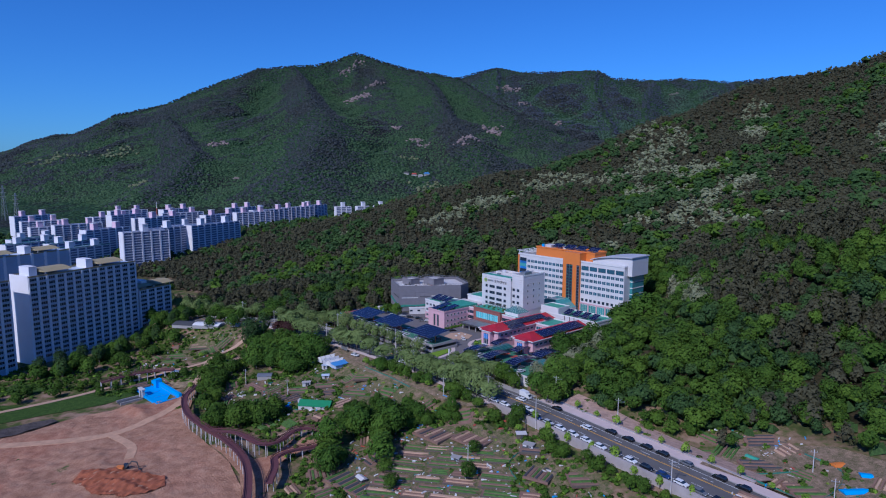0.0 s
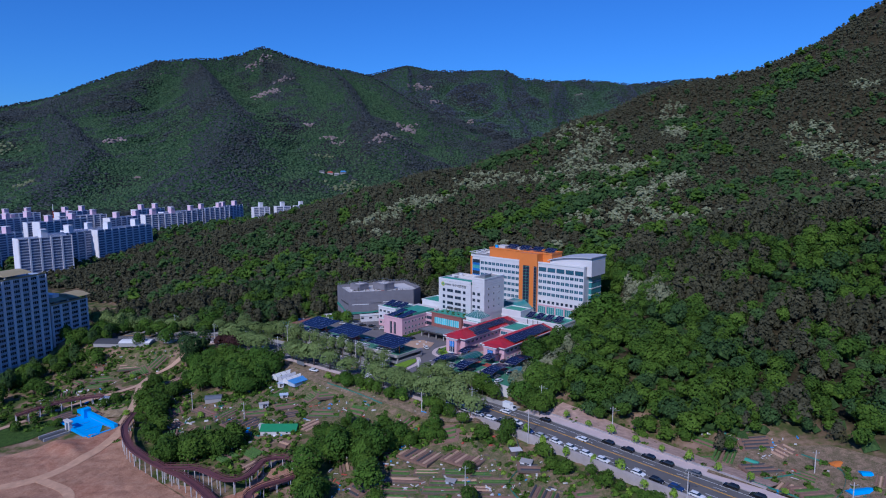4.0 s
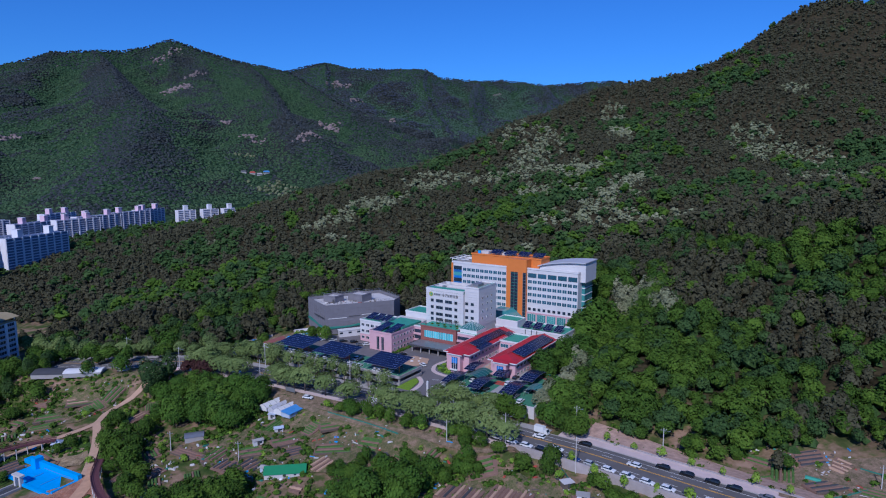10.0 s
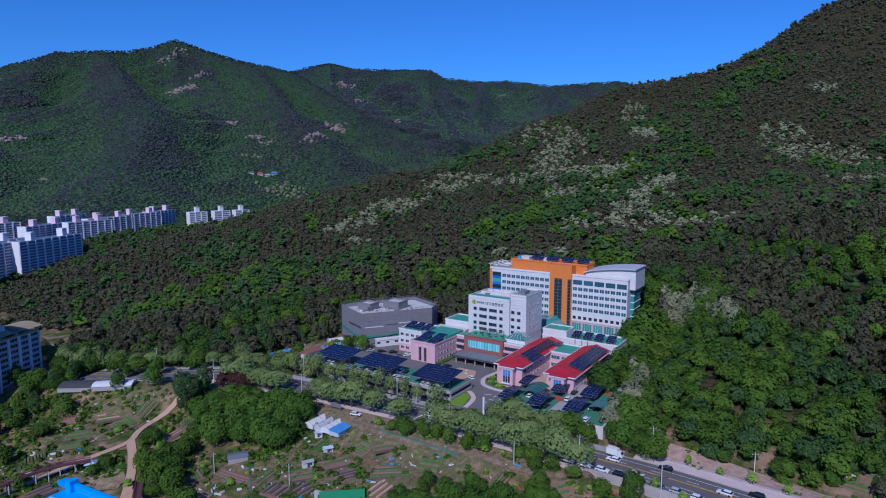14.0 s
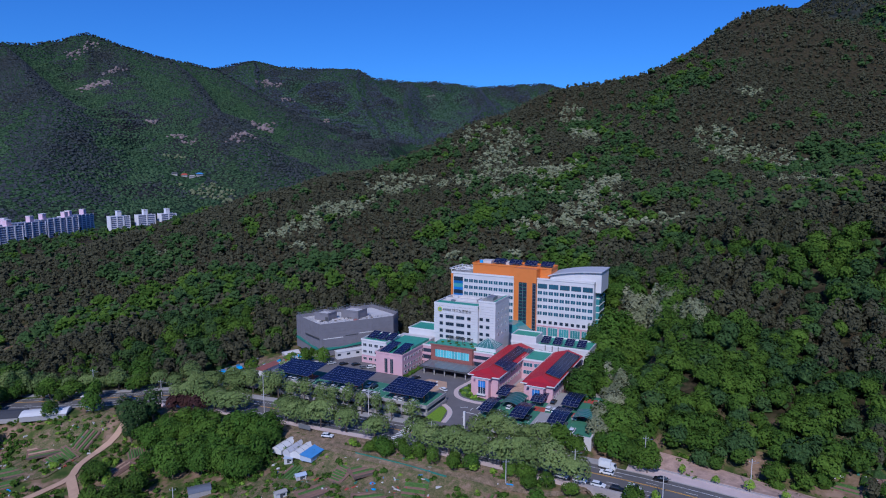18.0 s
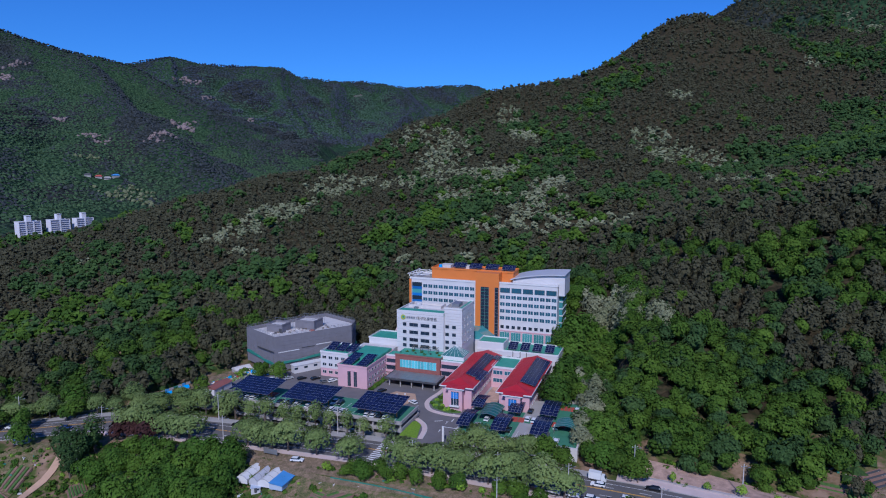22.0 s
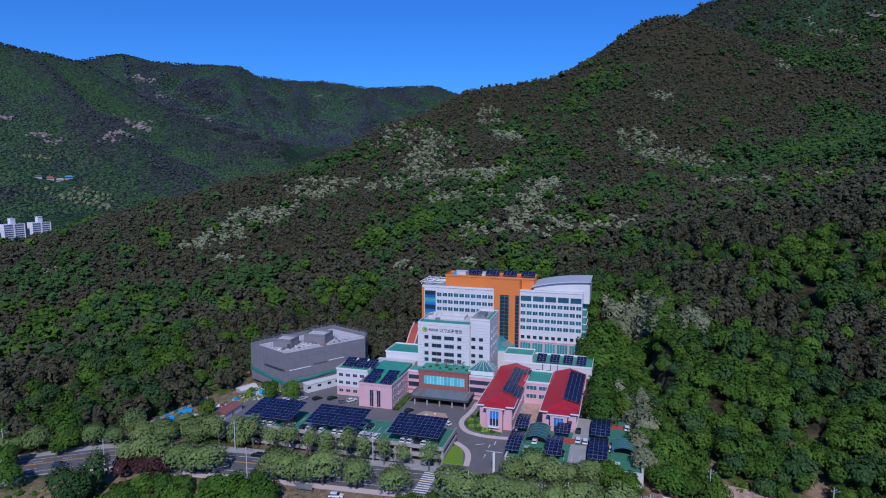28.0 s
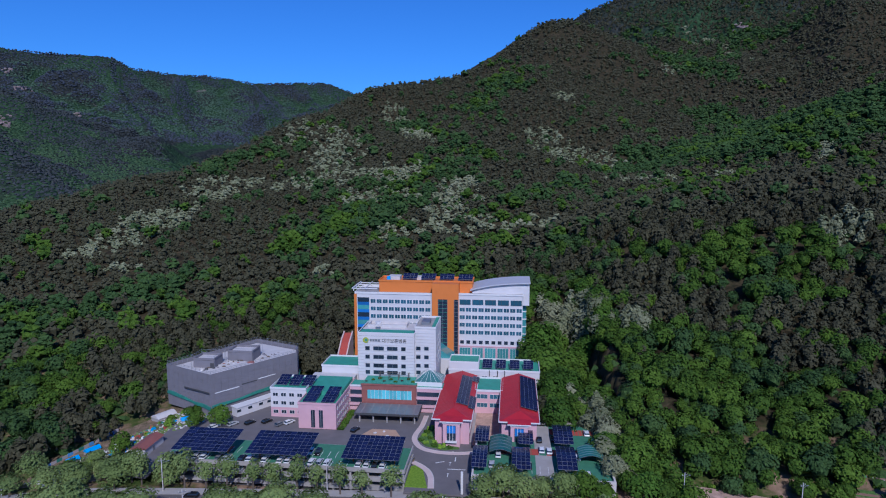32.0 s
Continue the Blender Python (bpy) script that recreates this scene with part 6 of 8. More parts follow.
def box_truck():
    x = 50.0
    ob = thing("box_truck", pose(x + 3.0, float(road_line(x)) + 5.0, float(road_z(x)) + 0.11, 0, 0, -38), "small white box truck parked at the kerb", "truck")
    part("cargo_box", box(-3.0, -1.0, 0.8, 0.9, 1.0, 3.0), car_paints[0], ob)
    cab = profile([(1.0, 0.5), (1.0, 2.2), (1.9, 2.2), (2.5, 1.3), (2.6, 0.5)], -0.95, 0.95)
    part("cab", cab, car_paints[0], ob)
    part("windscreen", profile([(1.97, 2.12), (2.47, 1.36), (2.52, 1.40), (2.02, 2.16)], -0.8, 0.8), glass_dark, ob)
    part("chassis", box(-3.0, -0.8, 0.45, 2.5, 0.8, 0.8), dark_grey, ob)
    for wx in (-2.0, 1.8):
        for s in (-1, 1):
            part("wheel", tube((wx, s * 0.75, 0.38), (wx, s * 0.98, 0.38), 0.38, n=10), tyre, ob)


box_truck()
# ---- forecourt and car parks ----


def plate(name, pts, z0, z1, material, label, category):
    return alone(name, prism(pts, 0, z1 - z0), material, SITE @ pose(0, 0, z0), label, category, kind="structure")


plate("forecourt", [(-100, -34), (-88, -34), (-88, -10.6), (-4.4, -10.6), (-4.4, -34), (16, -34), (16, 3), (0, 3), (0, 28), (-37, 28), (-37, 8), (-52, 8), (-52, 18), (-66, 18), (-68, 40), (-88, 14), (-100, 5)], G - 0.5, G + 0.03, forecourt_asphalt, "grey asphalt forecourt of the hospital", "paving")
plate("forecourt", [(0.5, 0.8), (62, 0.8), (62, 48), (42, 66), (38, 49), (14, 49), (0.5, 30)], G - 0.5, G + 0.02, concrete, "concrete yard between the wings", "paving")
plate("turning_island", [(-24, -4), (-15, -4), (-12, 4), (-15, 10), (-24, 10), (-27, 4)], G, G + 0.25, path_soil, "gravel turning island with boulders", "traffic island")
plate("flower_bed", [(-5.5, 3), (-2.0, -2), (5, -4.5), (10, -3.2), (10, -2.2), (0.6, 0.4), (0.4, 13), (-3.4, 13)], G, G + 0.35, crop_green, "planted bed beside the entrance drive", "flower bed")
plate("lawn", [(-4.6, -31), (2.5, -31), (-0.3, -20), (-3.4, -17), (-4.6, -18)], G - 1.5, G + 0.3, leaf_lime, "bright lawn strip beside the ramp", "lawn")
for b in (-6, -14, -22):
    alone("drive_arrow", boxes((-0.1, -1.3, 0, 0.1, 1.0, 0.02), (-0.35, 0.6, 0, 0.35, 1.0, 0.02)), line_white, site(8, b, G + 0.035), "white arrow on the drive", "road marking", kind="structure")
alone("stop_line", box(-3, -0.15, 0, 3, 0.15, 0.02), line_white, site(10.5, -18.0, G + 0.035), "white stop line on the drive", "road marking", kind="structure")


plate("courtyard", [(14.4, 1.0), (23.7, 1.0), (23.7, 30.3), (14.4, 30.3)], G - 0.2, G + 0.06, bank_earth, "brown earth courtyard between the red roofed wings", "paving")
for pts in ([(-5.4, 25), (-5.8, 15), (-7.0, 7), (-6.4, 1.5), (-3.0, -4.0), (3, -6.4), (10, -6.6), (15.6, -5.4)], [(-4.6, -14.6), (-2.2, -16.4), (0.6, -19.4), (2.6, -24.0), (3.6, -31.0)]):
    walk_line = spline([(a, b, 0) for a, b in pts], 1.5)
    alone("footway", ribbon(walk_line, -0.9, 0.9, 0.2, lambda p: 0.16, 0), pale_paving, SITE @ pose(0, 0, G), "pale pinkish footway beside the entrance drive", "pavement", kind="structure")
    alone("kerb", ribbon(walk_line, 0.9, 1.1, 0.2, lambda p: 0.19, 0), pale_concrete, SITE @ pose(0, 0, G), "pale kerb of the footway", "kerb", kind="structure")
for a, b, w in ((4.5, -13.5, 28), (9.5, -11, 90)):
    alone("lane_mark", box(-1.6, -0.14, 0, 1.6, 0.14, 0.02), line_white, site(a, b, G + 0.035, w), "white lane mark on the drive", "road marking", kind="structure")


def bush(m, s, material, label, group):
    r = np.random.RandomState(int(s * 977) % 1000 + 7)
    u = r.rand(16, 3) * 2 - 1
    u[:, 2] = np.abs(u[:, 2]) * 0.8
    v, f = lumps(u * np.array([0.8, 0.8, 0.7]) * s, s * (0.35 + 0.2 * r.rand(16)), r, 0.85, 0.3)
    return alone("shrub", raw_mesh("shrub", v, f, material), material, m, label, "shrub", group)


for i, (a, b) in enumerate(((-4, 2), (-2, 0), (1, -2), (4, -3), (7, -3), (-3.5, 6), (-3, 9), (-2, 12), (-1, 4), (1, 1))):
    bush(site(a, b, G + 0.3), 0.9 + 0.12 * (i % 4), leaf_lime if i % 2 else leaf_green, "clipped green shrub in the entrance bed", "shrubs in the entrance bed")
for i in range(9):
    bush(site(-30.8 + 2.4 * i, 30.5 + (i * 7 % 5), 18.36), 0.55 + 0.1 * (i % 3), leaf_green if i % 3 else leaf_maroon, "potted shrub on the roof terrace", "shrubs on the roof terrace")
pergola = thing("roof_pergola", site(-20, 34.5, 18.36), "timber pergola on the green roof terrace", "pergola")
for x in (-6, -2, 2, 6):
    for y in (-1.2, 1.2):
        part("post", box(x - 0.09, y - 0.09, 0, x + 0.09, y + 0.09, 2.3), bark, pergola)
    part("rafter", box(x - 0.08, -1.7, 2.42, x + 0.08, 1.7, 2.6), bark, pergola)
for y in (-1.2, 1.2):
    part("beam", box(-6.6, y - 0.08, 2.3, 6.6, y + 0.08, 2.42), bark, pergola)
for i in range(7):
    bush(site(-35.6, 9 + 2.7 * i, G), 1.2 + 0.1 * (i % 3), leaf_green, "green shrub along the pink block", "shrubs by the pink block")
for i, (a, b, s) in enumerate(((-20, 2, 0.9), (-17, 4, 0.7), (-22, 6, 0.8), (-19, 8, 0.6))):
    bm = bmesh.new()
    bmesh.ops.create_icosphere(bm, subdivisions=1, radius=s)
    for v in bm.verts:
        v.co *= 0.8 + 0.4 * rng.random()
        v.co.z *= 0.6
    alone("boulder", bm, pale_concrete, site(a, b, G + 0.4), "pale boulder on the turning island", "boulder", "boulders on the island")
for a, b, r_, k in ((-30, 8, 70, 1), (-12, 0, 150, 0), (-84, 5, 60, 0), (-78, 8, 60, 3), (-72, 10, 60, 1), (-66, 12, 60, 1), (-60, 10, 60, 2), (-57, 12, 60, 0)):
    put_car(k, site(a, b, G + 0.04, r_))


def garage():
    """The split-level car park under the solar canopies."""
    A, B = -46.0, -21.0
    t = thing("parking_structure", site(A, B, 5.0), "grey concrete split-level car park with open decks", "car park")
    r = rel(A, B, 5.0)
    for z in (4.4, 7.35, 10.3):
        part("deck", r((-86, -28.2, z - 0.35, -5.2, -11, z)), concrete, t)
        part("deck_rail", r((-86, -28.6, z - 0.4, -5.0, -28.2, z + 0.95)), concrete, t)
        part("deck_rail", r((-5.2, -28.2, z - 0.4, -4.8, -11, z + 0.95)), concrete, t)
    part("ground_slab", r((-86, -28.2, 2.2, -5.2, -11, 3.1)), dark_grey, t)
    part("back_wall", r((-86, -11.3, 3.0, -5.2, -11, 10.0)), concrete, t)
    for i in range(15):
        part("column", r((-85.5 + 5.7 * i, -28.0, 2.6, -84.9 + 5.7 * i, -27.4, 10.0)), concrete, t)
    part("deck_coating", r((-85.8, -28.1, 10.3, -5.4, -11.2, 10.34)), bay_green, t, "green parking deck coating")
    for i, a in enumerate(np.arange(-84, -8, 2.6)):
        if 3 < i % 9 < 7:
            part("red_bay", r((a, -20.8, 10.34, a + 2.4, -16.2, 10.36)), bay_red, t, "red painted parking bay")
        part("bay_line", r((a - 0.15, -27.8, 10.34, a - 0.03, -23.1, 10.36)), line_white, t)
        part("bay_line", r((a - 0.15, -20.8, 10.34, a - 0.03, -16.2, 10.36)), line_white, t)


garage()
g = random.Random(9)
for a in np.arange(-82.7, -10, 2.6):
    if g.random() < 0.62:
        put_car(g.choice((0, 0, 1, 1, 2, 2, 3, 4)), site(a, -25.4, 10.36, 90))
    if g.random() < 0.35:
        put_car(g.choice((0, 0, 1, 2)), site(a, -18.5, 10.36, -90))
    if g.random() < 0.4:
        put_car(g.choice((0, 0, 1, 3)), site(a, -25.5, g.choice((7.37, 4.42)), 90))
for a, w in ((-72.5, 19.0), (-46.7, 20.5), (-16.0, 18.6)):
    solar_array("solar_canopy", site(a, -29.0, 10.35), 11, 7, w, 14.0, 7, "dark blue solar canopy on posts over the car park", "solar canopies over the car park", 4.1)


def side_lot():
    A, B = 38.0, -8.0
    t = thing("parking_deck", site(A, B, 6.0), "raised concrete parking deck with coloured bays", "car park")
    r = rel(A, B, 6.0)
    part("front_wall", r((16.0, -28.6, 4.0, 60.0, -28.0, 11.0)), pale_concrete, t)
    part("side_wall", r((16.0, -28.0, 4.0, 16.6, 1.5, 11.0)), pale_concrete, t)
    part("far_wall", r((59.4, -28.0, 4.0, 60.0, 14.0, 11.0)), pale_concrete, t)
    part("deck", r((16.6, -28.0, 9.6, 59.4, -1.0, 10.0), (40.5, -1.0, 9.6, 59.4, 14.0, 10.0)), bay_green, t, "green coated deck")
    part("drive_lane", r((36.2, -28.0, 10.0, 41.8, 13.0, 10.02)), concrete, t)
    for i in range(12):
        part("red_bay", r((22 + 2.6 * i, -11.0, 10.0, 24.4 + 2.6 * i, -6.4, 10.03)), bay_red if i % 3 else bay_green, t)
        part("red_bay", r((42 + 1.3 * i, 6.0, 10.0, 43.1 + 1.3 * i, 10.6, 10.03)), bay_red, t)
        part("bay_line", r((21.8 + 2.6 * i, -24.0, 10.0, 21.9 + 2.6 * i, -19.0, 10.03)), line_white, t)


side_lot()
for a, b, k in ((24, -13, 0), (25, -24, 0), (31, -22, 4), (38, 0, 1), (43, 1, 1), (38.5, -8, 0), (41, -8.5, 0), (34, -20, 1), (50, -12, 0), (55, 7, 0), (45, -25, 0), (48, -20, 2), (52, -24, 0), (22, -20, 3)):
    put_car(k, site(a, b, 10.04, 90))
for a, b, w, d in ((18.2, -7.8, 4.8, 12.5), (18.2, -26.5, 4.8, 15), (33.2, -8.5, 5.0, 12), (31.4, -26.5, 5.8, 15), (46.0, -7.0, 6.6, 15), (45.8, -25.5, 6.2, 16)):
    solar_array("solar_carport", site(a, b, 10.0), 4, 8, w, d, 1.0, "arched dark solar carport on the parking deck", "solar carports on the deck", 2.6, 0.9)


def green_carport(a, b, w, d):
    t = thing("arched_carport", site(a, b, 10.0), "arched carport roofed with dark green sheet", "carport", "green carports")
    arc = [(-w / 2 + w * i / 10, 2.4 + 1.1 * math.sin(math.pi * i / 10)) for i in range(11)]
    part("roof", profile(arc + [(x, z + 0.06) for x, z in arc[::-1]], -d / 2, d / 2), green_sheet, t)
    for y in np.linspace(-d / 2, d / 2, 6):
        part("hoop", profile([(p, q + 0.07) for p, q in arc] + [(p, q + 0.16) for p, q in arc[::-1]], y - 0.06, y + 0.06), metal_grey, t)
        for x in (-w / 2, w / 2):
            part("post", tube((x, y, 0), (x, y, 2.45), 0.06, n=6), metal_grey, t)


green_sheet = glass("green_sheet", (0.015, 0.13, 0.105), 0.3)
green_carport(24.7, -9.5, 7.5, 12)
green_carport(54.0, -13.0, 8.0, 8)


def ramp_building():
    t = thing("ramp_hall", site(-75.6, 24.8, G), "long white ramp shed beside the wrapped building", "shed")
    m = pose(0, 0, 0, 0, 0, 56)
    for n, bm, mt in (("wall", box(-10, -1.8, 0, 10, 1.8, 3.6), white_wall), ("roof", box(-10.3, -2.1, 3.6, 10.3, 2.1, 3.9), white_trim)):
        ob = part(n, bm, mt, t)
        ob.matrix_basis = m
    for x in (-9, -4, 1, 5):
        ob = part("opening", box(x - 0.9, -1.86, 1.8, x + 0.9, -1.75, 2.8), glass_dark, t)
        ob.matrix_basis = m
    t = thing("red_roof_shed", pose(-74, 318, float(land(-74, 318)), 0, 0, 58), "white shed with a dark red gable roof", "shed")
    part("wall", box(-6, -2.5, 0, 6, 2.5, 3.2), white_wall, t)
    part("roof", profile([(-2.9, 3.2), (2.9, 3.2), (0, 4.3)], -6.3, 6.3), brick_red, t).matrix_basis = pose(0, 0, 0, 0, 0, 90)
    part("door", box(-1, -2.56, 0, 0.2, -2.5, 2.2), metal_grey, t)
    t = thing("white_tent_shed", pose(-100, 312, float(land(-100, 312)) , 0, 0, -60), "white polytunnel shed in the yard", "shed")
    arc = [(-3 + 6 * i / 8, 2.2 + 1.3 * math.sin(math.pi * i / 8)) for i in range(9)]
    part("cover", profile([(-3, 0)] + arc + [(3, 0)], -6, 6), white_trim, t)
    t = thing("wall_ramp", site(-56.5, 90, G, 4), "steep red ramp between pale walls behind the ward building", "ramp")
    for name, x0, x1, up, mat in (("red_strip", -1.9, 1.9, 0.0, bay_red), ("ramp_wall", -2.5, -1.9, 1.0, pale_paving), ("ramp_wall", 1.9, 2.5, 1.0, pale_paving)):
        ob = part(name, profile([(-13, -1.0), (13, -1.0), (13, 11.5 + up), (4, 8.6 + up), (-4, 4.0 + up), (-13, 1.2 + up)], -x1, -x0), mat, t)
        ob.matrix_basis = pose(0, 0, 0, 0, 0, 90)


ramp_building()
# ---- trees ----


def tree_mesh(seed, h, r, count, lump, base=0.35, squash=1.0):
    """Trunk with limbs, and a ragged open crown of many lumps."""
    q = np.random.RandomState(seed)
    trunk = tube((0, 0, -0.4), (0, 0, h * 0.62), h * 0.028, h * 0.012, 7)
    for i in range(5):
        a = i * 1.3 + q.rand()
        z = h * (0.32 + 0.07 * i)
        tube((0, 0, z), (math.cos(a) * r * 0.62, math.sin(a) * r * 0.62, z + h * 0.20), h * 0.011, h * 0.004, 5, trunk)
    s = r
    v, f, tone = leafy(np.array([[0.0, 0.0, h * base - r * 0.15]]), np.array([s]), count, q, (h * (1 - base) - r * 0.5) / (r * 1.1), 0.0, lump / r, -0.45, True, 11, None, 0.42)
    return trunk, v, f, tone * 0.5


TREES = {}


def tree(kind, m, label="", category="tree", group=""):
    """kind: a key of TREE_KINDS; the first of a kind and seed is built, the rest are copies."""
    mat, h, r, count, lump, base, text, grp, variants = TREE_KINDS[kind]
    k = (kind, rng.randrange(variants))
    if k not in TREES:
        trunk, v, f, tone = tree_mesh(ord(kind[0]) % 7 + k[1] * 13 + len(kind) * 5, h, r, count, lump, base)
        TREES[k] = (mesh_of("trunk", trunk, bark), raw_mesh("crown", v, f, mat, False, tone))
    ob = thing(TREE_NAMES[kind], m, label or text, "tree", group or grp)
    spot("trunk", TREES[k][0], ob, 0, 0, 0)
    spot("crown", TREES[k][1], ob, 0, 0, 0)
    return ob


TREE_KINDS = {
    "plane": (leaf_plane, 10.0, 4.7, 1250, 0.36, 0.15, "pale green plane tree lining the street", "street trees", 4),
    "slim": (leaf_plane, 9.8, 2.9, 620, 0.28, 0.28, "slim pale green plane tree before the car park", "street trees", 2),
    "young": (leaf_lime, 4.2, 1.5, 160, 0.3, 0.28, "small lime green street tree", "young street trees", 2),
    "round": (leaf_green, 8.5, 4.2, 850, 0.42, 0.06, "round green broadleaf tree in the gardens", "garden trees", 4),
    "deep": (leaf_deep, 10.5, 5.0, 1050, 0.46, 0.04, "dark green tree of the valley grove", "grove trees", 4),
    "tall": (leaf_teal, 14.0, 4.2, 900, 0.46, 0.1, "tall dark conifer in the valley", "valley conifers", 2),
    "maroon": (leaf_maroon, 8.0, 4.5, 460, 0.66, 0.08, "maroon leaved tree beside the street", "maroon trees", 1),
    "white": (leaf_white, 10.5, 4.2, 900, 0.42, 0.1, "acacia in pale cream blossom by the parking deck", "blossoming trees", 2),
    "lime": (leaf_lime, 5.0, 2.4, 240, 0.45, 0.06, "yellow green shrub tree in the gardens", "garden shrubs", 2),
}


TREE_NAMES = {"plane": "street_tree", "slim": "street_tree", "young": "sapling", "round": "garden_tree", "deep": "grove_tree", "tall": "conifer", "maroon": "maroon_tree", "white": "acacia_tree", "lime": "shrub_tree"}


def plant(kind, x, y, s=1.0):
    wide = 0.86 + 0.30 * rng.random()
    tree(kind, pose(x, y, float(land(x, y)), 0, 0, rng.random() * 360) @ Matrix.Diagonal((s * wide, s * (2 - wide), s * (0.84 + 0.3 * rng.random()), 1)))


def along(x, o):
    s = float(road_line(x + 1) - road_line(x - 1)) / 2
    n = Vector((-s, 1)).normalized()
    return x + n.x * o, float(road_line(x)) + n.y * o


for x in np.arange(-330, -84, 8.0):
    plant("plane", *along(x + rng.uniform(-1.2, 1.2), 10.0), 0.85 + 0.3 * rng.random())
for x in (-112, -103, -94, -86, -75):
    plant("plane", *along(x, 15 + rng.uniform(-2, 3)), 0.9 + 0.2 * rng.random())
for x in np.arange(-100, 45, 5.1):
    if not -16.5 < x < -7.5 and not -70 < x < -57 and rng.random() < 0.99:
        plant("plane", *along(x + rng.uniform(-1.2, 1.2), -8.9 + rng.uniform(-0.6, 0.6)), 1.06 + 0.34 * rng.random())
for x in np.arange(-88, -8, 7.2):
    plant("slim", *from_site(x + rng.uniform(-1, 1), -35.2), 1.0 + 0.3 * rng.random())
for x in (20, 26, 32, 38, 44, 50, 56):
    plant("round" if x in (50, 56) else "plane", *from_site(x, -33 + rng.uniform(-2, 1)), 0.95 + 0.25 * rng.random())
for a, b, k in ((61, -22, "white"), (63, -14, "round"), (60.5, -6, "deep"), (62, 2, "white"), (62, 12, "white"), (62, 20, "round"), (62, 30, "deep"), (57, 36, "round"), (52, 44, "deep"), (50, 54, "deep"), (47, 62, "round"), (44, 68, "deep"),
                (40, 74, "deep"), (44, 80, "round"), (38, 84, "deep"), (42, 90, "deep"), (37.5, 95, "round"), (40, 102, "deep"), (48, 72, "deep"), (50, 84, "round"), (45, 98, "deep"), (55, 62, "round"), (56, 74, "deep")):
    plant(k, *from_site(a, b), 1.0 + 0.3 * rng.random() + (0.75 if b > 60 and a < 47 else 0.2 if b > 20 else 0))
for a, b, k in ((44, 14, "deep"), (43.5, 22, "round"), (44, 30, "deep"), (43.5, 38, "deep"), (44, 46, "round"), (44.5, 54, "deep"), (49, 26, "round"), (50, 36, "deep"), (50, 48, "deep"), (54, 24, "round")):
    plant(k, *from_site(a + 1.5, b), 1.15 + 0.35 * rng.random())
for a, b, k in ((64, -27, "round"), (68, -30, "deep"), (72, -24, "round"), (67, -19, "deep"), (74, -32, "round"), (66, -9, "round"), (71, -14, "deep"), (78, -28, "deep"), (80, -36, "round")):
    plant(k, *from_site(a, b), 0.9 + 0.3 * rng.random())
for x in np.arange(64, 150, 7.5):
    plant("young", *along(x, -9.6 if int(x) % 2 else -7.6), 0.9 + 0.35 * rng.random())
    plant("young", *along(x + 3, 12.2), 0.8 + 0.4 * rng.random())
for x, y, k in ((-48.5, 327.5, "deep"), (-57, 331, "round"), (-90, 318, "plane"), (-94, 302, "plane"), (-84, 304, "plane"), (-66, 336, "lime"), (-98, 322, "round"), (-82, 326, "round")):
    plant(k, x, y, 0.8 + 0.2 * rng.random())
yard = thing("yard_wall", pose(-108, 330, float(land(-108, 330)), 0, 0, 39), "long low wall of grey, blue and green site panels", "wall")
for i in range(15):
    z = float(land(-108 + 2.1 * 0.777 * i, 330 + 2.1 * 0.63 * i)) - float(land(-108, 330))
    part("panel", box(2.1 * i, -0.06, z - 0.4, 2.1 * i + 2.04, 0.06, z + 1.5), (concrete, navy_sheet, wall_grey, green_net)[i % 4], yard)
for i in range(190):
    u, w = rng.random(), rng.random()
    x, y = -112 + 62 * u - 4 * w, 320 + 36 * u - (6 + 9 * u) * w
    s_ = 0.22 + 0.55 * rng.random() ** 1.5
    bm = box(-s_ * (1 + rng.random()), -s_, -0.3, s_ * (1 + rng.random()), s_, 0.4 + 0.8 * rng.random(), top=0.7)
    k = rng.choice((0, 1, 2, 3, 3, 3, 4, 5, 5, 5, 6, 4))
    alone("yard_stack", bm, (blue_sheet, white_trim, bay_red, pale_concrete, green_net, bark, teal_roof)[k], pose(x, y, float(land(x, y)) + 0.25, 0, 0, 180 * rng.random()),
          ("blue sheeted stack", "white bagged stack", "red crate stack", "pile of concrete pieces", "green netted stack", "stack of old timber", "stack of teal plastic tubs")[k] + " in the builders' yard", "stack", "stacks in the yard")
for x, y, w, d, turn, m, text in ((-102, 321, 8, 4.5, 35, white_trim, "low hut under a white sheet roof"), (-67, 352, 8, 5, 30, pale_concrete, "pale grey sheeted tent beside the netted building"),
                                  (-92, 336, 5, 2.2, 33, blue_sheet, "blue tarpaulin over stacked goods"), (-98, 331, 4, 2, 33, blue_sheet, "blue tarpaulin over stacked goods"), (-60, 338, 3, 2, 10, blue_sheet, "blue tarpaulin over stacked goods")):
    t = thing("yard_tent", pose(x, y, float(land(x, y)) + 0.2, 0, 0, turn), text, "tent", "tents in the yard")
    part("base", box(-w / 2, -d / 2, -0.5, w / 2, d / 2, 1.1), concrete, t)
    part("sheet", profile([(-d / 2 - 0.2, 1.0), (-d / 4, 1.9), (0, 2.2), (d / 4, 1.9), (d / 2 + 0.2, 1.0)], -w / 2 - 0.2, w / 2 + 0.2), m, t).matrix_basis = pose(0, 0, 0, 0, 0, 90)
for i in range(26):
    u, w = rng.random(), rng.random()
    plant(rng.choice(("lime", "round", "young", "young")), -110 + 58 * u, 322 + 34 * u - (6 + 8 * u) * w, 0.3 + 0.3 * rng.random())



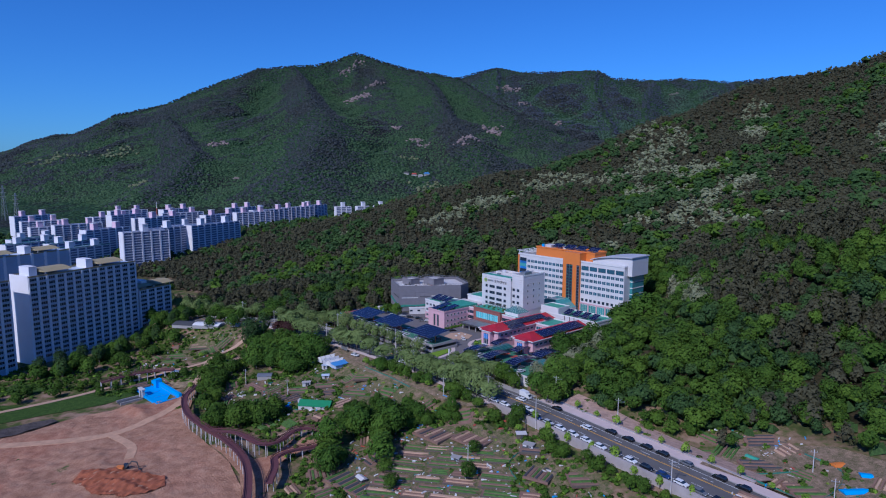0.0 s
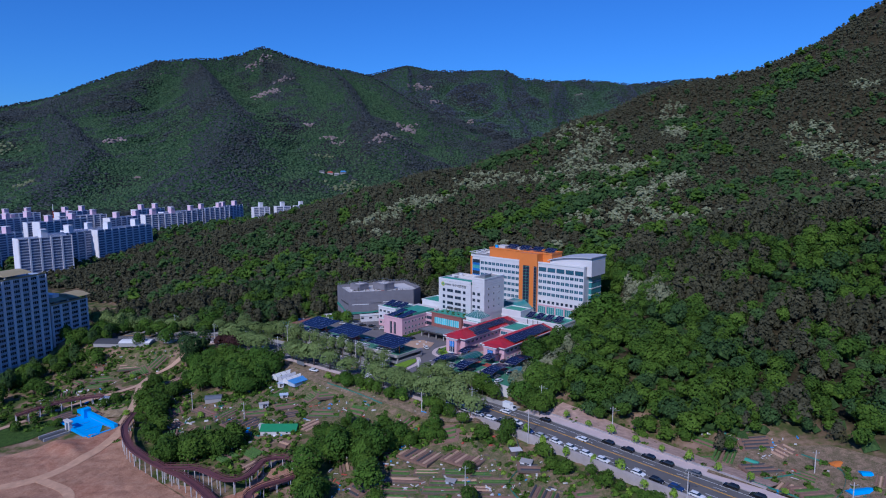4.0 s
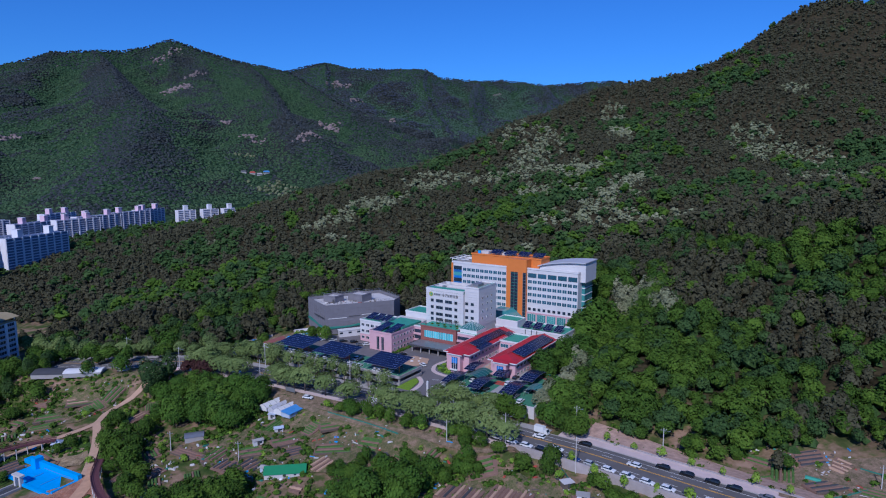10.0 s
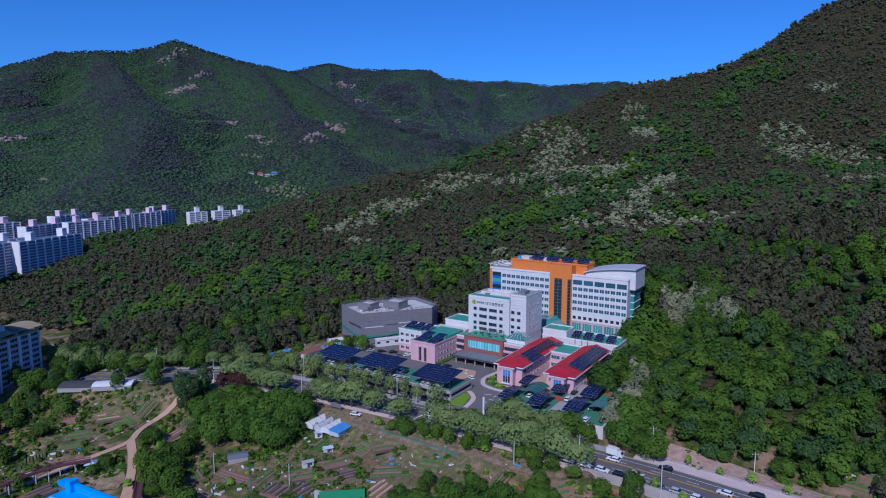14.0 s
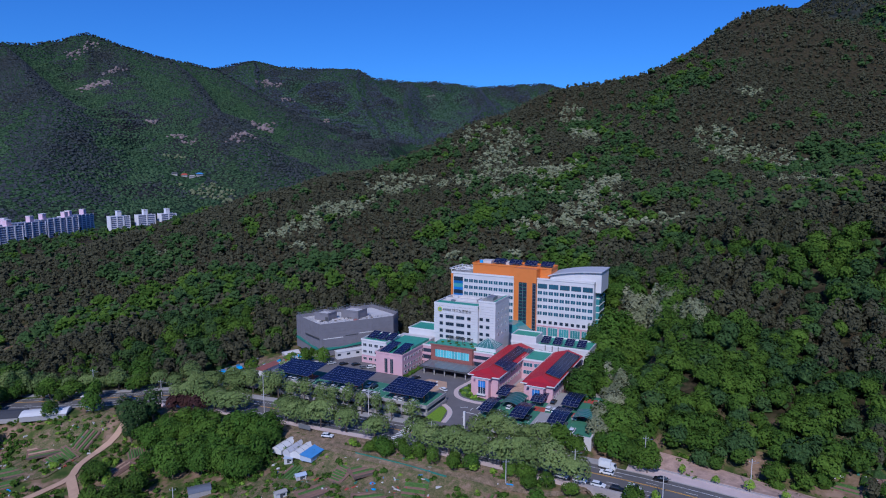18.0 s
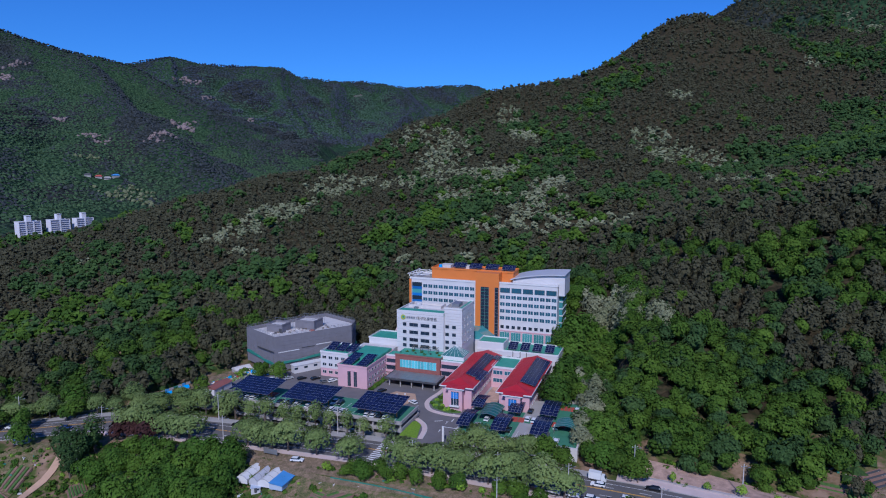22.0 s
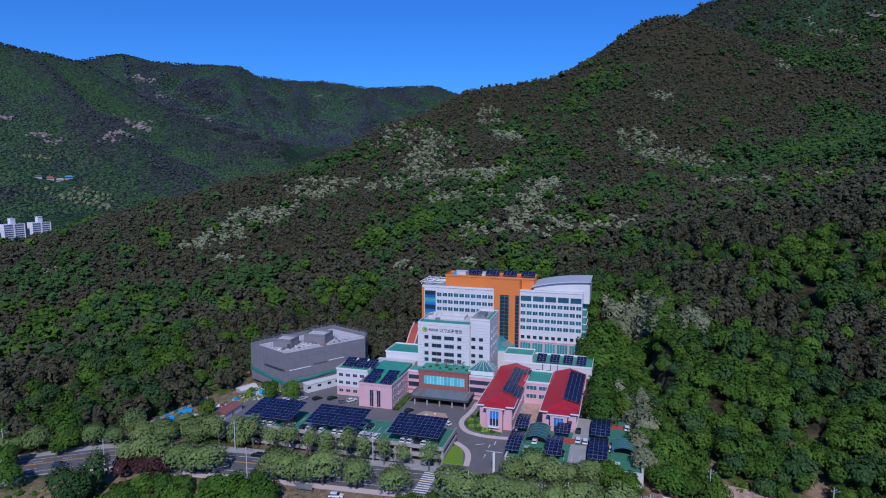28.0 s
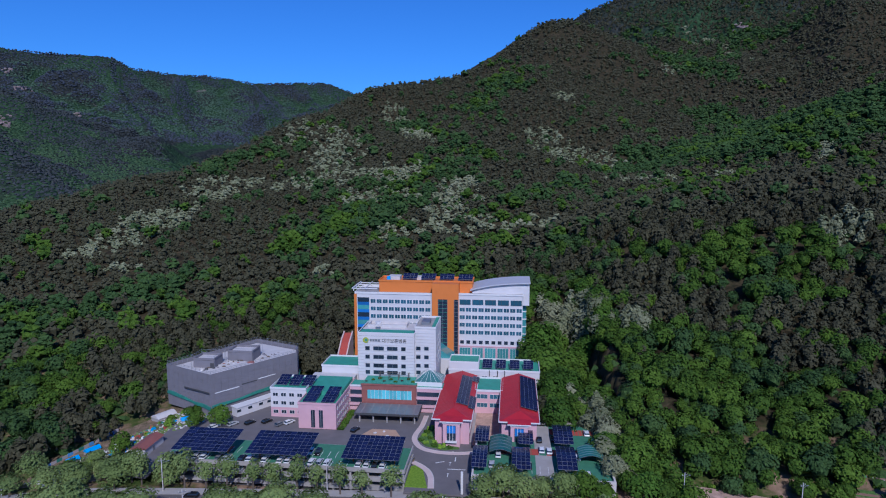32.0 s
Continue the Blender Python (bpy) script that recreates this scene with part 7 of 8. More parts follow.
def yard_scrap():
    """Loose scrap and weeds that cover the builders' yard."""
    q = np.random.RandomState(83)
    for name, material, n, r0, tall, label in (("pale_scrap", pale_concrete, 900, 0.52, 0.6, "pale scrap, bags and rubble strewn over the yard"), ("timber_scrap", bark, 420, 0.5, 0.5, "brown timber and scrap strewn over the yard"),
                                               ("blue_scrap", blue_sheet, 70, 0.45, 0.5, "blue sheet and plastic scrap in the yard"), ("yard_weeds", leaf_plane, 900, 0.75, 0.9, "weeds and low bushes growing among the scrap")):
        u, w = q.rand(n), q.rand(n)
        x, y = -120 + 66 * u + 3 * w, 318 + 37 * u - (6 + 13 * u) * w
        z = land(x, y) + 0.35
        v, f = lumps(np.stack([x, y, z], 1), r0 * (0.5 + 1.1 * q.rand(n) ** 2), q, tall, 0.4, OCT)
        tagged(new(name, raw_mesh(name, v, f, material)), label, "scrap" if "scrap" in name else "weeds", kind="stuff")


yard_scrap()

# the big grove and single trees of the valley
for i in range(30):
    a, q = rng.random() * math.tau, math.sqrt(rng.random())
    plant("deep", -80 + 24 * q * math.cos(a), 243 + 15 * q * math.sin(a) - 0.15 * 24 * q * math.cos(a), 0.85 + 0.3 * rng.random())
for x, y in ((-104, 266), (-98, 268), (-92, 266), (-101, 260), (-95, 259), (-108, 258), (-89, 258), (-112, 264), (-86, 264)):
    plant("deep", x, y, 0.75 + 0.25 * rng.random())
for x, y, k in ((-99, 277, 1.15), (-105, 280, 1.0), (-94, 274, 1.0)):
    plant("maroon", x, y, k)
for x, y, k in ((-121, 272, 1.1), (-116, 270, 1.15), (-112, 274, 1.0), (-118, 266, 0.8)):
    plant("tall", x, y, k)
for i in range(26):
    x = -75 + 25 * rng.random()
    plant("round", x, 168 + (x + 75) * 0.42 + 12 * rng.random(), 0.8 + 0.35 * rng.random())
for x, y in ((-98, 205), (-94, 198), (-100, 213), (-92, 190), (-86, 186), (-105, 222), (-110, 228), (-116, 224), (-104, 230)):
    plant("round", x, y, 0.75 + 0.3 * rng.random())
for i in range(20):
    plant("deep" if i % 3 else "round", -18 + 26 * rng.random(), 146 + 38 * rng.random(), 0.8 + 0.4 * rng.random())
for i in range(16):
    x = -4 + 34 * rng.random()
    plant("deep" if i % 2 else "round", x - 14, 180 + 10 * rng.random() - 0.1 * x, 0.6 + 0.35 * rng.random())
for i in range(46):
    x = -232 + 105 * rng.random()
    y = 214 + 110 * rng.random()
    if not (-174 < x < -134 and 243 < y < 278) and abs((y - 240) - 1.0 * (x + 150) * 0.9) > 12 and x < -120 - (y < 250) * 15 and not (x < -205 and y > 232):
        plant("deep" if rng.random() < 0.6 else "round", x, y, 0.7 + 0.5 * rng.random())
for i in range(22):
    x = -150 + 100 * rng.random()
    plant("lime" if rng.random() < 0.5 else "round", x, 205 + 60 * rng.random(), 0.5 + 0.25 * rng.random())
for i in range(24):
    x = -45 + 100 * rng.random()
    plant("lime" if rng.random() < 0.35 else "round", x, float(road_line(x)) - 16 - 5 * rng.random(), 0.45 + 0.35 * rng.random())
for i in range(22):
    x = 62 + 60 * rng.random()
    plant("round", x, float(road_line(x)) - 17 - 7 * rng.random(), 0.45 + 0.3 * rng.random())
for x, y in ((18, 140), (66, 132), (74, 128), (82, 126), (90, 122), (60, 126), (70, 136), (42, 150), (12, 150), (40, 166), (53, 187), (100, 128), (108, 120)):
    plant("round", x, y, 0.6 + 0.3 * rng.random())
for x, y in ((-196, 190), (-186, 200), (-176, 205), (-204, 178), (-215, 170), (-168, 208), (-180, 192), (-160, 200), (-156, 206), (-190, 180)):
    plant("round", x, y, 0.5 + 0.3 * rng.random())

for x, y in ((-25, 231), (-20, 228), (-14, 229), (-4, 220), (3, 217), (8, 213), (15, 209), (-11, 224), (-31, 236), (20, 207)):
    plant(("deep", "round", "round", "lime")[int(abs(x)) % 4], x, y, 0.5 + 0.28 * rng.random())
for x, y in ((-19, 194), (-12, 198), (-4, 197), (4, 198), (12, 190), (20, 189), (27, 185), (1, 185), (12, 181), (-9, 186), (24, 192), (-17, 181), (7, 193), (16, 185)):
    for i in range(3):
        plant(("deep", "round", "round")[i], x + rng.uniform(-3.5, 3.5), y + rng.uniform(-2.5, 2.5), 0.38 + 0.22 * rng.random())
for x, y in ((-116, 226), (-107, 214), (-121, 243), (-104, 219), (-90, 197), (-110, 222)):
    plant("round", x, y, 0.9 + 0.25 * rng.random())

for x in np.arange(-330, -192, 6.5):
    plant("deep" if rng.random() < 0.6 else "round", *along(x, -12.5 - 4 * rng.random()), 0.8 + 0.3 * rng.random())
for i in range(60):
    q = i / 59
    x, y = -222 + 22 * q + rng.uniform(-4, 14), 206 + 110 * q + rng.uniform(-6, 6)
    plant(("deep", "round", "deep", "tall")[i % 4], x + 6, y, 0.6 + 0.35 * rng.random())
for i in range(30):
    a, b = 59 + 13 * rng.random(), 84 + 44 * rng.random()
    plant("white" if i % 2 and 92 < b < 120 else ("deep", "round")[i % 3 == 0], *from_site(a, b), 1.1 + 0.3 * rng.random())
for x, y in ((131, 345), (133, 337), (126, 343), (121, 346), (137, 341), (124, 352), (130, 331)):
    plant("white", x, y, 1.55 + 0.3 * rng.random())
for x, y in ((120, 309), (128, 289), (127, 296), (78, 268), (81, 262), (73, 258), (61, 235), (85, 272)):
    plant("white", x, y, 1.0 + 0.25 * rng.random())
for x, y in ((104, 345), (112, 343), (120, 341), (96, 350), (126, 355), (119, 364), (108, 366), (130, 340), (100, 340), (92, 344)):
    plant("deep" if (x + y) % 2 else "round", x, y, 1.1 + 0.3 * rng.random())
# ---- scrub and rough growth of the valley ----


# ---- earthworks and paths ----
PATHS = []


def way(pts, step=2.5):
    line = spline(pts, step)
    PATHS.append(line)
    return line


def earth_material():
    m, nt, b = shader("dug_earth", 0.95)
    b.inputs["Specular IOR Level"].default_value = 0.1
    big, mid, small = noise_fac(nt, 0.035, 5), noise_fac(nt, 0.22, 6, None, 0.65), noise_fac(nt, 1.6, 5, None, 0.7)
    c = ramp(nt, big, [(0.38, (0.31, 0.150, 0.092)), (0.50, (0.43, 0.222, 0.142)), (0.60, (0.40, 0.140, 0.082))])
    c = mix(nt, 0.5, c, ramp(nt, mid, [(0.36, (0.20, 0.088, 0.052)), (0.50, (0.42, 0.215, 0.138)), (0.62, (0.54, 0.325, 0.215))]))
    c = mix(nt, 0.3, c, ramp(nt, small, [(0.35, (0.15, 0.08, 0.05)), (0.65, (0.54, 0.34, 0.24))]))
    c = mix(nt, ramp(nt, noise_fac(nt, 0.06, 6, None, 0.7), [(0.66, (0, 0, 0)), (0.70, (1, 1, 1))]), c, (0.10, 0.115, 0.04))
    nt.links.new(c, b.inputs["Base Color"])
    bump(nt, b, small, 0.9, 0.5)
    return m


dug_earth = earth_material()
track_soil = paint("track_soil", (0.50, 0.295, 0.185), 0.95, wear=0.35, scale=0.35, fine=1.8, relief=0.6)


TRACKS = (((-184, 126), (-140, 146), (-116, 160), (-109, 180), (-110, 200), (-114, 212)), ((-116, 160), (-98, 152), (-90, 142)))


def off_track(x, y):
    """Distance to the hauling tracks."""
    out = np.full(np.shape(x), 1e3)
    for line in TRACKS:
        for (x0, y0), (x1, y1) in zip(line, line[1:]):
            dx, dy = x1 - x0, y1 - y0
            t = np.clip(((x - x0) * dx + (y - y0) * dy) / (dx * dx + dy * dy), 0, 1)
            out = np.minimum(out, np.hypot(x - x0 - t * dx, y - y0 - t * dy))
    return out


def heaps(x, y):
    """Ruts and dug mounds over the working area."""
    ruts = 0.22 * np.abs(wob(x, y, 0.35, 91)) + 0.30 * wob(x, y, 0.10, 92) + 0.16 * wob(x, y, 1.1, 93)
    pit = 1.9 * np.exp(-((x + 92) ** 2 + (y - 128) ** 2) / 60) + 1.6 * np.exp(-((x + 76) ** 2 + (y - 126) ** 2) / 80) + 1.2 * np.exp(-((x + 104) ** 2 + (y - 140) ** 2) / 50)
    bank = 1.8 * np.exp(-(((x + 128) * 0.45 + (y - 186) * 0.9) ** 2) / 14) * smooth(-165, -145, x) * smooth(-108, -120, x)
    return 0.45 + ruts * (0.12 + 0.88 * smooth(2.0, 7.0, off_track(x, y))) + pit * (1 + 0.4 * wob(x, y, 0.6, 94)) + bank


structure("earthworks", sheet("earthworks", [(-190, 90), (-178, 120), (-158, 150), (-146, 176), (-128, 190), (-114, 204), (-104, 198), (-97, 186), (-84, 170), (-66, 158), (-50, 148), (-34, 132), (-20, 110), (-30, 80), (-100, 70)], dug_earth, heaps, 60, 1.6),
          dug_earth, "bare reddish earthworks ground with ruts", "ground")
structure("spoil_patch", sheet("spoil_patch", [(-96, 121), (-97, 127), (-91, 130), (-89, 134), (-84, 132), (-79, 135), (-74, 131), (-66, 133), (-61, 127), (-64, 121), (-70, 117), (-82, 116), (-88, 119)], red_soil, lambda x, y: heaps(x, y) + 0.35 + 0.35 * wob(x, y, 0.8, 95) + 0.3 * wob(x, y, 2.0, 98), 40, 0.8), red_soil, "freshly dug red soil", "ground")
structure("bare_strip", sheet("bare_strip", [(-66, 158.5), (-54, 157), (-41, 151), (-35, 155), (-34, 167), (-28, 170), (-20, 167), (-19, 162), (-29, 152), (-30, 145), (-26, 137), (-22, 126), (-19, 110), (-27, 122), (-40, 140), (-55, 152)], dug_earth, 0.5, 24, 1.5), dug_earth, "bare tan soil under the boardwalks", "ground")
structure("dark_spoil", sheet("dark_spoil", [(-178, 130), (-166, 152), (-156, 168), (-150, 166), (-154, 152), (-168, 128)], dark_earth, lambda x, y: 1.3 + 0.3 * wob(x, y, 0.5, 96), 12, 2.0), dark_earth, "dark grey spoil heap beside the earthworks", "ground")
structure("grass_strip", sheet("grass_strip", [(-196, 176), (-180, 180), (-166, 202), (-150, 214), (-142, 206), (-148, 190), (-164, 174), (-180, 152), (-196, 150)], grass_green, 0.25, 20, 2.0), grass_green, "green grassy strip beside the footpath", "grass")
structure("grass_strip", sheet("grass_strip", [(-214, 186), (-198, 190), (-190, 200), (-202, 206), (-216, 200)], grass_green, 0.25, 10, 2.0), grass_green, "green lawn below the apartments", "grass")
structure("grass_strip", sheet("grass_strip", [(-137, 236), (-131, 238), (-126, 230), (-116, 232), (-116, 224), (-128, 221), (-138, 226)], grass_green, 0.22, 10, 2.0), grass_green, "green grass beside the path", "grass")
structure("yard_ground", sheet("yard_ground", [(-122, 316), (-104, 334), (-82, 349), (-60, 360), (-48, 346), (-54, 322), (-66, 306), (-88, 304), (-114, 312)], tan_earth, 0.3, 14, 2.0), tan_earth, "dusty trodden ground of the builders' yard", "ground")
structure("reed_patch", sheet("reed_patch", [(-137, 219), (-138, 226), (-131, 229), (-125, 226), (-121, 220), (-121, 214), (-126, 213)], reed, lambda x, y: 0.3 + 0.25 * wob(x, y, 1.4, 97), 14, 1.0), reed, "pale brown dry reeds beside the basin", "reeds")
structure("garden_soil", sheet("garden_soil", [(116, 163), (126, 180), (142, 184), (160, 182), (178, 168), (190, 140), (176, 124), (160, 134), (140, 148)], tan_earth, 0.45, 16, 2.0), garden_earth, "bare brown garden soil between street and wood", "ground")
structure("garden_soil", sheet("garden_soil", [(-8, 176), (8, 182), (30, 188), (52, 180), (70, 168), (84, 158), (90, 146), (76, 134), (40, 126), (8, 128), (-4, 146)], garden_earth, 0.30, 20, 2.5), garden_earth, "brown and weedy soil between the plots", "ground")
structure("garden_soil", sheet("garden_soil", [(-72, 226), (-58, 232), (-38, 236), (-14, 226), (6, 212), (16, 200), (4, 192), (-20, 194), (-48, 198), (-66, 208)], garden_earth, 0.30, 20, 2.5), garden_earth, "brown and weedy soil between the plots", "ground")
structure("garden_soil", sheet("garden_soil", [(-166, 262), (-156, 276), (-140, 282), (-128, 284), (-136, 262), (-142, 250), (-156, 248)], garden_earth, 0.30, 12, 2.0), garden_earth, "brown and weedy soil of the allotments", "ground")
high_ground = lambda p: float(land(p.x, p.y) + heaps(p.x, p.y))
structure("haul_track", ribbon(way([(-184, 126, 0), (-140, 146, 0), (-116, 160, 0), (-109, 180, 0), (-110, 200, 0), (-114, 212, 0)], 1.2), -2.4, 2.4, 0.9, high_ground, 0.14, True), track_soil, "pale hauling track on the earthworks", "track")
structure("haul_track", ribbon(way([(-116, 160, 0), (-98, 152, 0), (-90, 142, 0)], 1.2), -1.7, 1.7, 0.9, high_ground, 0.12, True), track_soil, "pale hauling track on the earthworks", "track")
structure("foot_path", ribbon(way([(-200, 150, 0), (-178, 184, 0), (-160, 216, 0), (-149, 232, 0), (-140, 240, 0), (-133, 247, 0), (-133, 255, 0), (-130, 263, 0), (-125, 270, 0), (-121, 286, 0)]), -1.4, 1.4, 0.15, None, 0.46), path_soil, "pale footpath along the gardens", "path")
structure("foot_path", ribbon(way([(-133, 248, 0), (-127, 237, 0), (-121, 224, 0), (-115, 207, 0), (-112, 194, 0)]), -1.6, 1.6, 0.15, None, 0.46), path_soil, "earth footpath through the gardens", "path")
structure("lane", ribbon(way([(-62, 259, 0), (-50, 246, 0), (-38, 236.4, 0), (-20, 225, 0), (-13, 221, 0), (4, 211.5, 0), (21, 200, 0), (32, 195, 0), (44, 196, 0)]), -0.95, 0.95, 0.2, None, 0.46), tan_earth, "narrow dusty lane beside the gardens", "lane")


def boardwalk(name, pts, label):
    line = spline(pts, 2.0)
    t = thing(name, pose(line[0].x, line[0].y, float(land(line[0].x, line[0].y))), label, "boardwalk", "raised boardwalks")
    base = Vector(t.matrix_basis.translation)
    loc = [p - base for p in line]
    z = lambda p: p.z
    part("deck", ribbon(loc, -1.3, 1.3, 0.25, z, 0), deck_wood, t)
    for o in (-1.35, 1.27):
        part("hand_rail", ribbon(loc, o, o + 0.09, 0.10, z, 1.1), deck_wood, t)
        part("lower_rail", ribbon(loc, o, o + 0.06, 0.35, z, 0.62), deck_wood, t)
    for i in range(0, len(line), 2):
        d = loc[min(i + 1, len(loc) - 1)] - loc[max(i - 1, 0)]
        n = Vector((-d.y, d.x, 0)).normalized()
        for s in (-1.0, 1.0):
            q = loc[i] + n * s
            foot = float(land(q.x + base.x, q.y + base.y)) - base.z - 0.3
            if foot < q.z - 0.4:
                part("post", tube((q.x, q.y, foot), (q.x, q.y, q.z - 0.2), 0.16, n=7), pale_concrete, t)
            part("rail_post", box(q.x + n.x * s * 0.3 - 0.05, q.y + n.y * s * 0.3 - 0.05, q.z, q.x + n.x * s * 0.3 + 0.05, q.y + n.y * s * 0.3 + 0.05, q.z + 1.05), deck_wood, t)


boardwalk("boardwalk", [(-113, 214, -6.5), (-103, 192, -3.5), (-89, 175, -3), (-71, 163, -3), (-54, 154, -3), (-38, 141, -3), (-26, 124, -3), (-18, 108, -3)], "raised dark red timber boardwalk on concrete posts")
boardwalk("boardwalk", [(-67, 161, -2.8), (-54, 160, -1.8), (-40, 153.5, -1.5), (-34, 157, -1.5), (-33, 168, -1.5), (-27, 171.5, -1.5), (-19, 168.5, -1.5), (-17, 163, -2), (-20, 159, -2.5), (-27, 152.5, -2.5), (-29, 146, -2.5), (-25, 139, -2.5), (-22, 130, -3)], "winding raised dark red boardwalk branch")
boardwalk("boardwalk", [(-165, 206, -7.6), (-157, 217, -6.4), (-148, 225, -6.0), (-139, 229, -5.8)], "timber footbridge with dark red rails over the ditch")


def basin():
    t = thing("blue_basin", pose(-130, 205, float(land(-130, 205)) + 0.1, 0, 0, -28), "open drain basin covered in bright blue tarpaulin", "basin")
    part("floor_sheet", box(-14, -5, 0, 14, 4.5, 0.5), blue_sheet, t)
    part("back_sheet", box(-14, 4.5, 0, 15, 6.0, 3.2, top=0.97), blue_sheet, t)
    part("front_lip", box(-2, -6.0, 0, 14, -5, 1.0), blue_sheet, t)
    part("end_lip", box(14, -5, 0, 15, 4.5, 1.6), blue_sheet, t)
    part("pump_cover", box(-12, 3, 0.5, -9, 6.5, 4.6, top=0.9), blue_sheet, t)
    part("side_sheet", box(-20, 5, 0, -14, 8, 1.6), blue_sheet, t)
    part("sheet_fold", boxes((-6, 4.3, 1.2, 12, 4.5, 1.5), (-4, -2, 0.5, -3.6, 3, 0.7), (4, -3, 0.5, 4.3, 4, 0.65)), navy_sheet, t)
    t = thing("concrete_gate", pose(-136, 201.5, float(land(-136, 201.5)), 0, 0, -28), "concrete sluice gate frame with a sloping channel", "sluice gate")
    for x in (-1.6, 1.6):
        part("pillar", box(x - 0.5, -0.6, 0, x + 0.5, 0.6, 4.2), pale_concrete, t)
    part("lintel", box(-2.6, -0.9, 4.2, 2.6, 0.9, 4.8), pale_concrete, t)
    part("channel_wall", boxes((-2.6, -11, -0.3, -2.0, -0.6, 0.9), (2.0, -11, -0.3, 2.6, -0.6, 0.9)), concrete, t)
    part("channel_floor", box(-2.0, -11, -0.3, 2.0, -0.6, 0.2), dark_grey, t)
    t = thing("blue_hut", pose(-139, 229.5, float(land(-139, 229.5)), 0, 0, 20), "small hut with a blue grey roof beside the path", "hut")
    part("wall", box(-1.6, -1.6, 0, 1.6, 1.6, 2.3), pale_concrete, t)
    part("roof", box(-2.1, -2.1, 2.3, 2.1, 2.1, 3.4, top=0.15), apt_blue, t)


basin()


def excavator():
    x, y = -84.5, 133.0
    t = thing("excavator", pose(x, y, float(land(x, y)) + 0.3, 0, 0, 20), "orange tracked excavator on the red soil", "excavator")
    for s in (-1, 1):
        tr = profile([(-1.9, 0.0), (-2.2, 0.45), (-1.9, 0.9), (1.9, 0.9), (2.2, 0.45), (1.9, 0.0)], s * 1.25 - 0.3, s * 1.25 + 0.3)
        part("track", tr, dark_grey, t)
    part("chassis", box(-1.2, -0.95, 0.45, 1.2, 0.95, 1.1), dark_grey, t)
    body = box(-2.4, -1.3, 1.1, 0.6, 1.3, 2.3, top=0.93)
    bmesh.ops.bevel(body, geom=body.edges[:], offset=0.12, segments=1, affect="EDGES")
    part("body", body, orange_wall, t)
    part("cab", box(0.2, 0.2, 1.1, 1.7, 1.3, 3.0, top=0.9), glass_dark, t)
    part("boom", tube((0.9, -0.4, 1.6), (3.6, -0.4, 4.4), 0.32, 0.26, 6), dark_grey, t)
    part("boom", tube((3.6, -0.4, 4.4), (5.4, -0.4, 3.9), 0.26, 0.22, 6), dark_grey, t)
    part("arm", tube((5.3, -0.4, 4.1), (6.1, -0.4, 1.3), 0.22, 0.16, 6), dark_grey, t)
    part("bucket", profile([(5.5, 1.3), (6.7, 1.4), (6.5, 0.5), (5.6, 0.3)], -1.0, 0.2), dark_grey, t)


excavator()

# ---- gardens ----


PLOTS = []


def plot(x, y, w, d, turn, n, kind, label):
    """A vegetable plot of raised beds."""
    PLOTS.append((x, y))
    z = float(land(x, y))
    t = thing("vegetable_plot", pose(x, y, z + 0.26, 0, 0, turn), label, "vegetable plot", "garden plots")
    part("soil", box(-w / 2, -d / 2, -0.6, w / 2, d / 2, 0.18, top=0.985), bed_soil, t)
    pitch = d / n
    for i in range(n):
        y0 = -d / 2 + (i + 0.5) * pitch
        m = {0: bed_soil, 1: crop_green, 2: dark_grey, 3: path_soil}[kind[i % len(kind)]]
        prof = [(-pitch * 0.36, 0.16), (-pitch * 0.24, 0.42), (pitch * 0.24, 0.42), (pitch * 0.36, 0.16)]
        ob = part("bed", profile(prof, -w / 2 + 0.3 + rng.random() * 0.8, w / 2 - 0.3 - rng.random() * 0.8), m, t)
        ob.matrix_basis = pose(0, y0, 0, 0, 0, 90)
    part("edge_board", boxes((-w / 2 - 0.1, -d / 2 - 0.1, -0.3, w / 2 + 0.1, -d / 2, 0.4)), bark, t)


plot(23, 179, 15, 14, 62, 10, (0, 3, 0, 2), "tilled plot with long bare ridges")
plot(39, 176, 14, 14, 62, 10, (0, 0, 3), "tilled plot with long bare ridges")
g = random.Random(12)
for k in range(9):
    x, y = 8.0 + 0.6 * k, 127.5 + 4.9 * k
    while x < 50 - 0.5 * k:
        w = g.uniform(8, 17)
        plot(x + w / 2, y + g.uniform(-0.4, 0.4), w - 0.8, 4.0, 4 + g.uniform(-2, 2), g.choice((2, 3, 3, 4)), g.choice(((0, 1), (1, 1), (0, 0, 3), (1, 0), (1, 3), (0, 3), (1, 1, 0))), "long terrace bed of vegetables and bare soil")
        x += w
plot(62, 168, 11, 7, 5, 4, (2, 0), "plot of mixed vegetable rows")
plot(66, 156, 12, 9, 75, 7, (2, 1, 0), "plot under dark mulch sheets")
plot(80, 152, 10, 9, 20, 5, (0, 1), "plot of mixed vegetable rows")
plot(4, 141, 10, 20, 65, 10, (2, 1), "terraced plot of curved dark rows")
plot(-26, 224, 12, 7, 22, 4, (0, 1), "small vegetable plot beside the lane")
plot(-42, 218, 14, 7, 30, 4, (0, 0, 1), "small vegetable plot beside the lane")
plot(-24, 210, 14, 8, 5, 4, (1, 0), "plot of mixed vegetable rows")
plot(-54, 212, 12, 8, 20, 4, (0, 1), "plot of mixed vegetable rows")
plot(-78, 213, 18, 5, -28, 3, (0,), "long bare bed with timber edges")
plot(-150, 268, 14, 9, 25, 6, (1, 0, 3), "allotment of mixed rows by the footpath")
plot(-158, 256, 12, 9, 25, 6, (0, 1, 1), "allotment of mixed rows by the footpath")
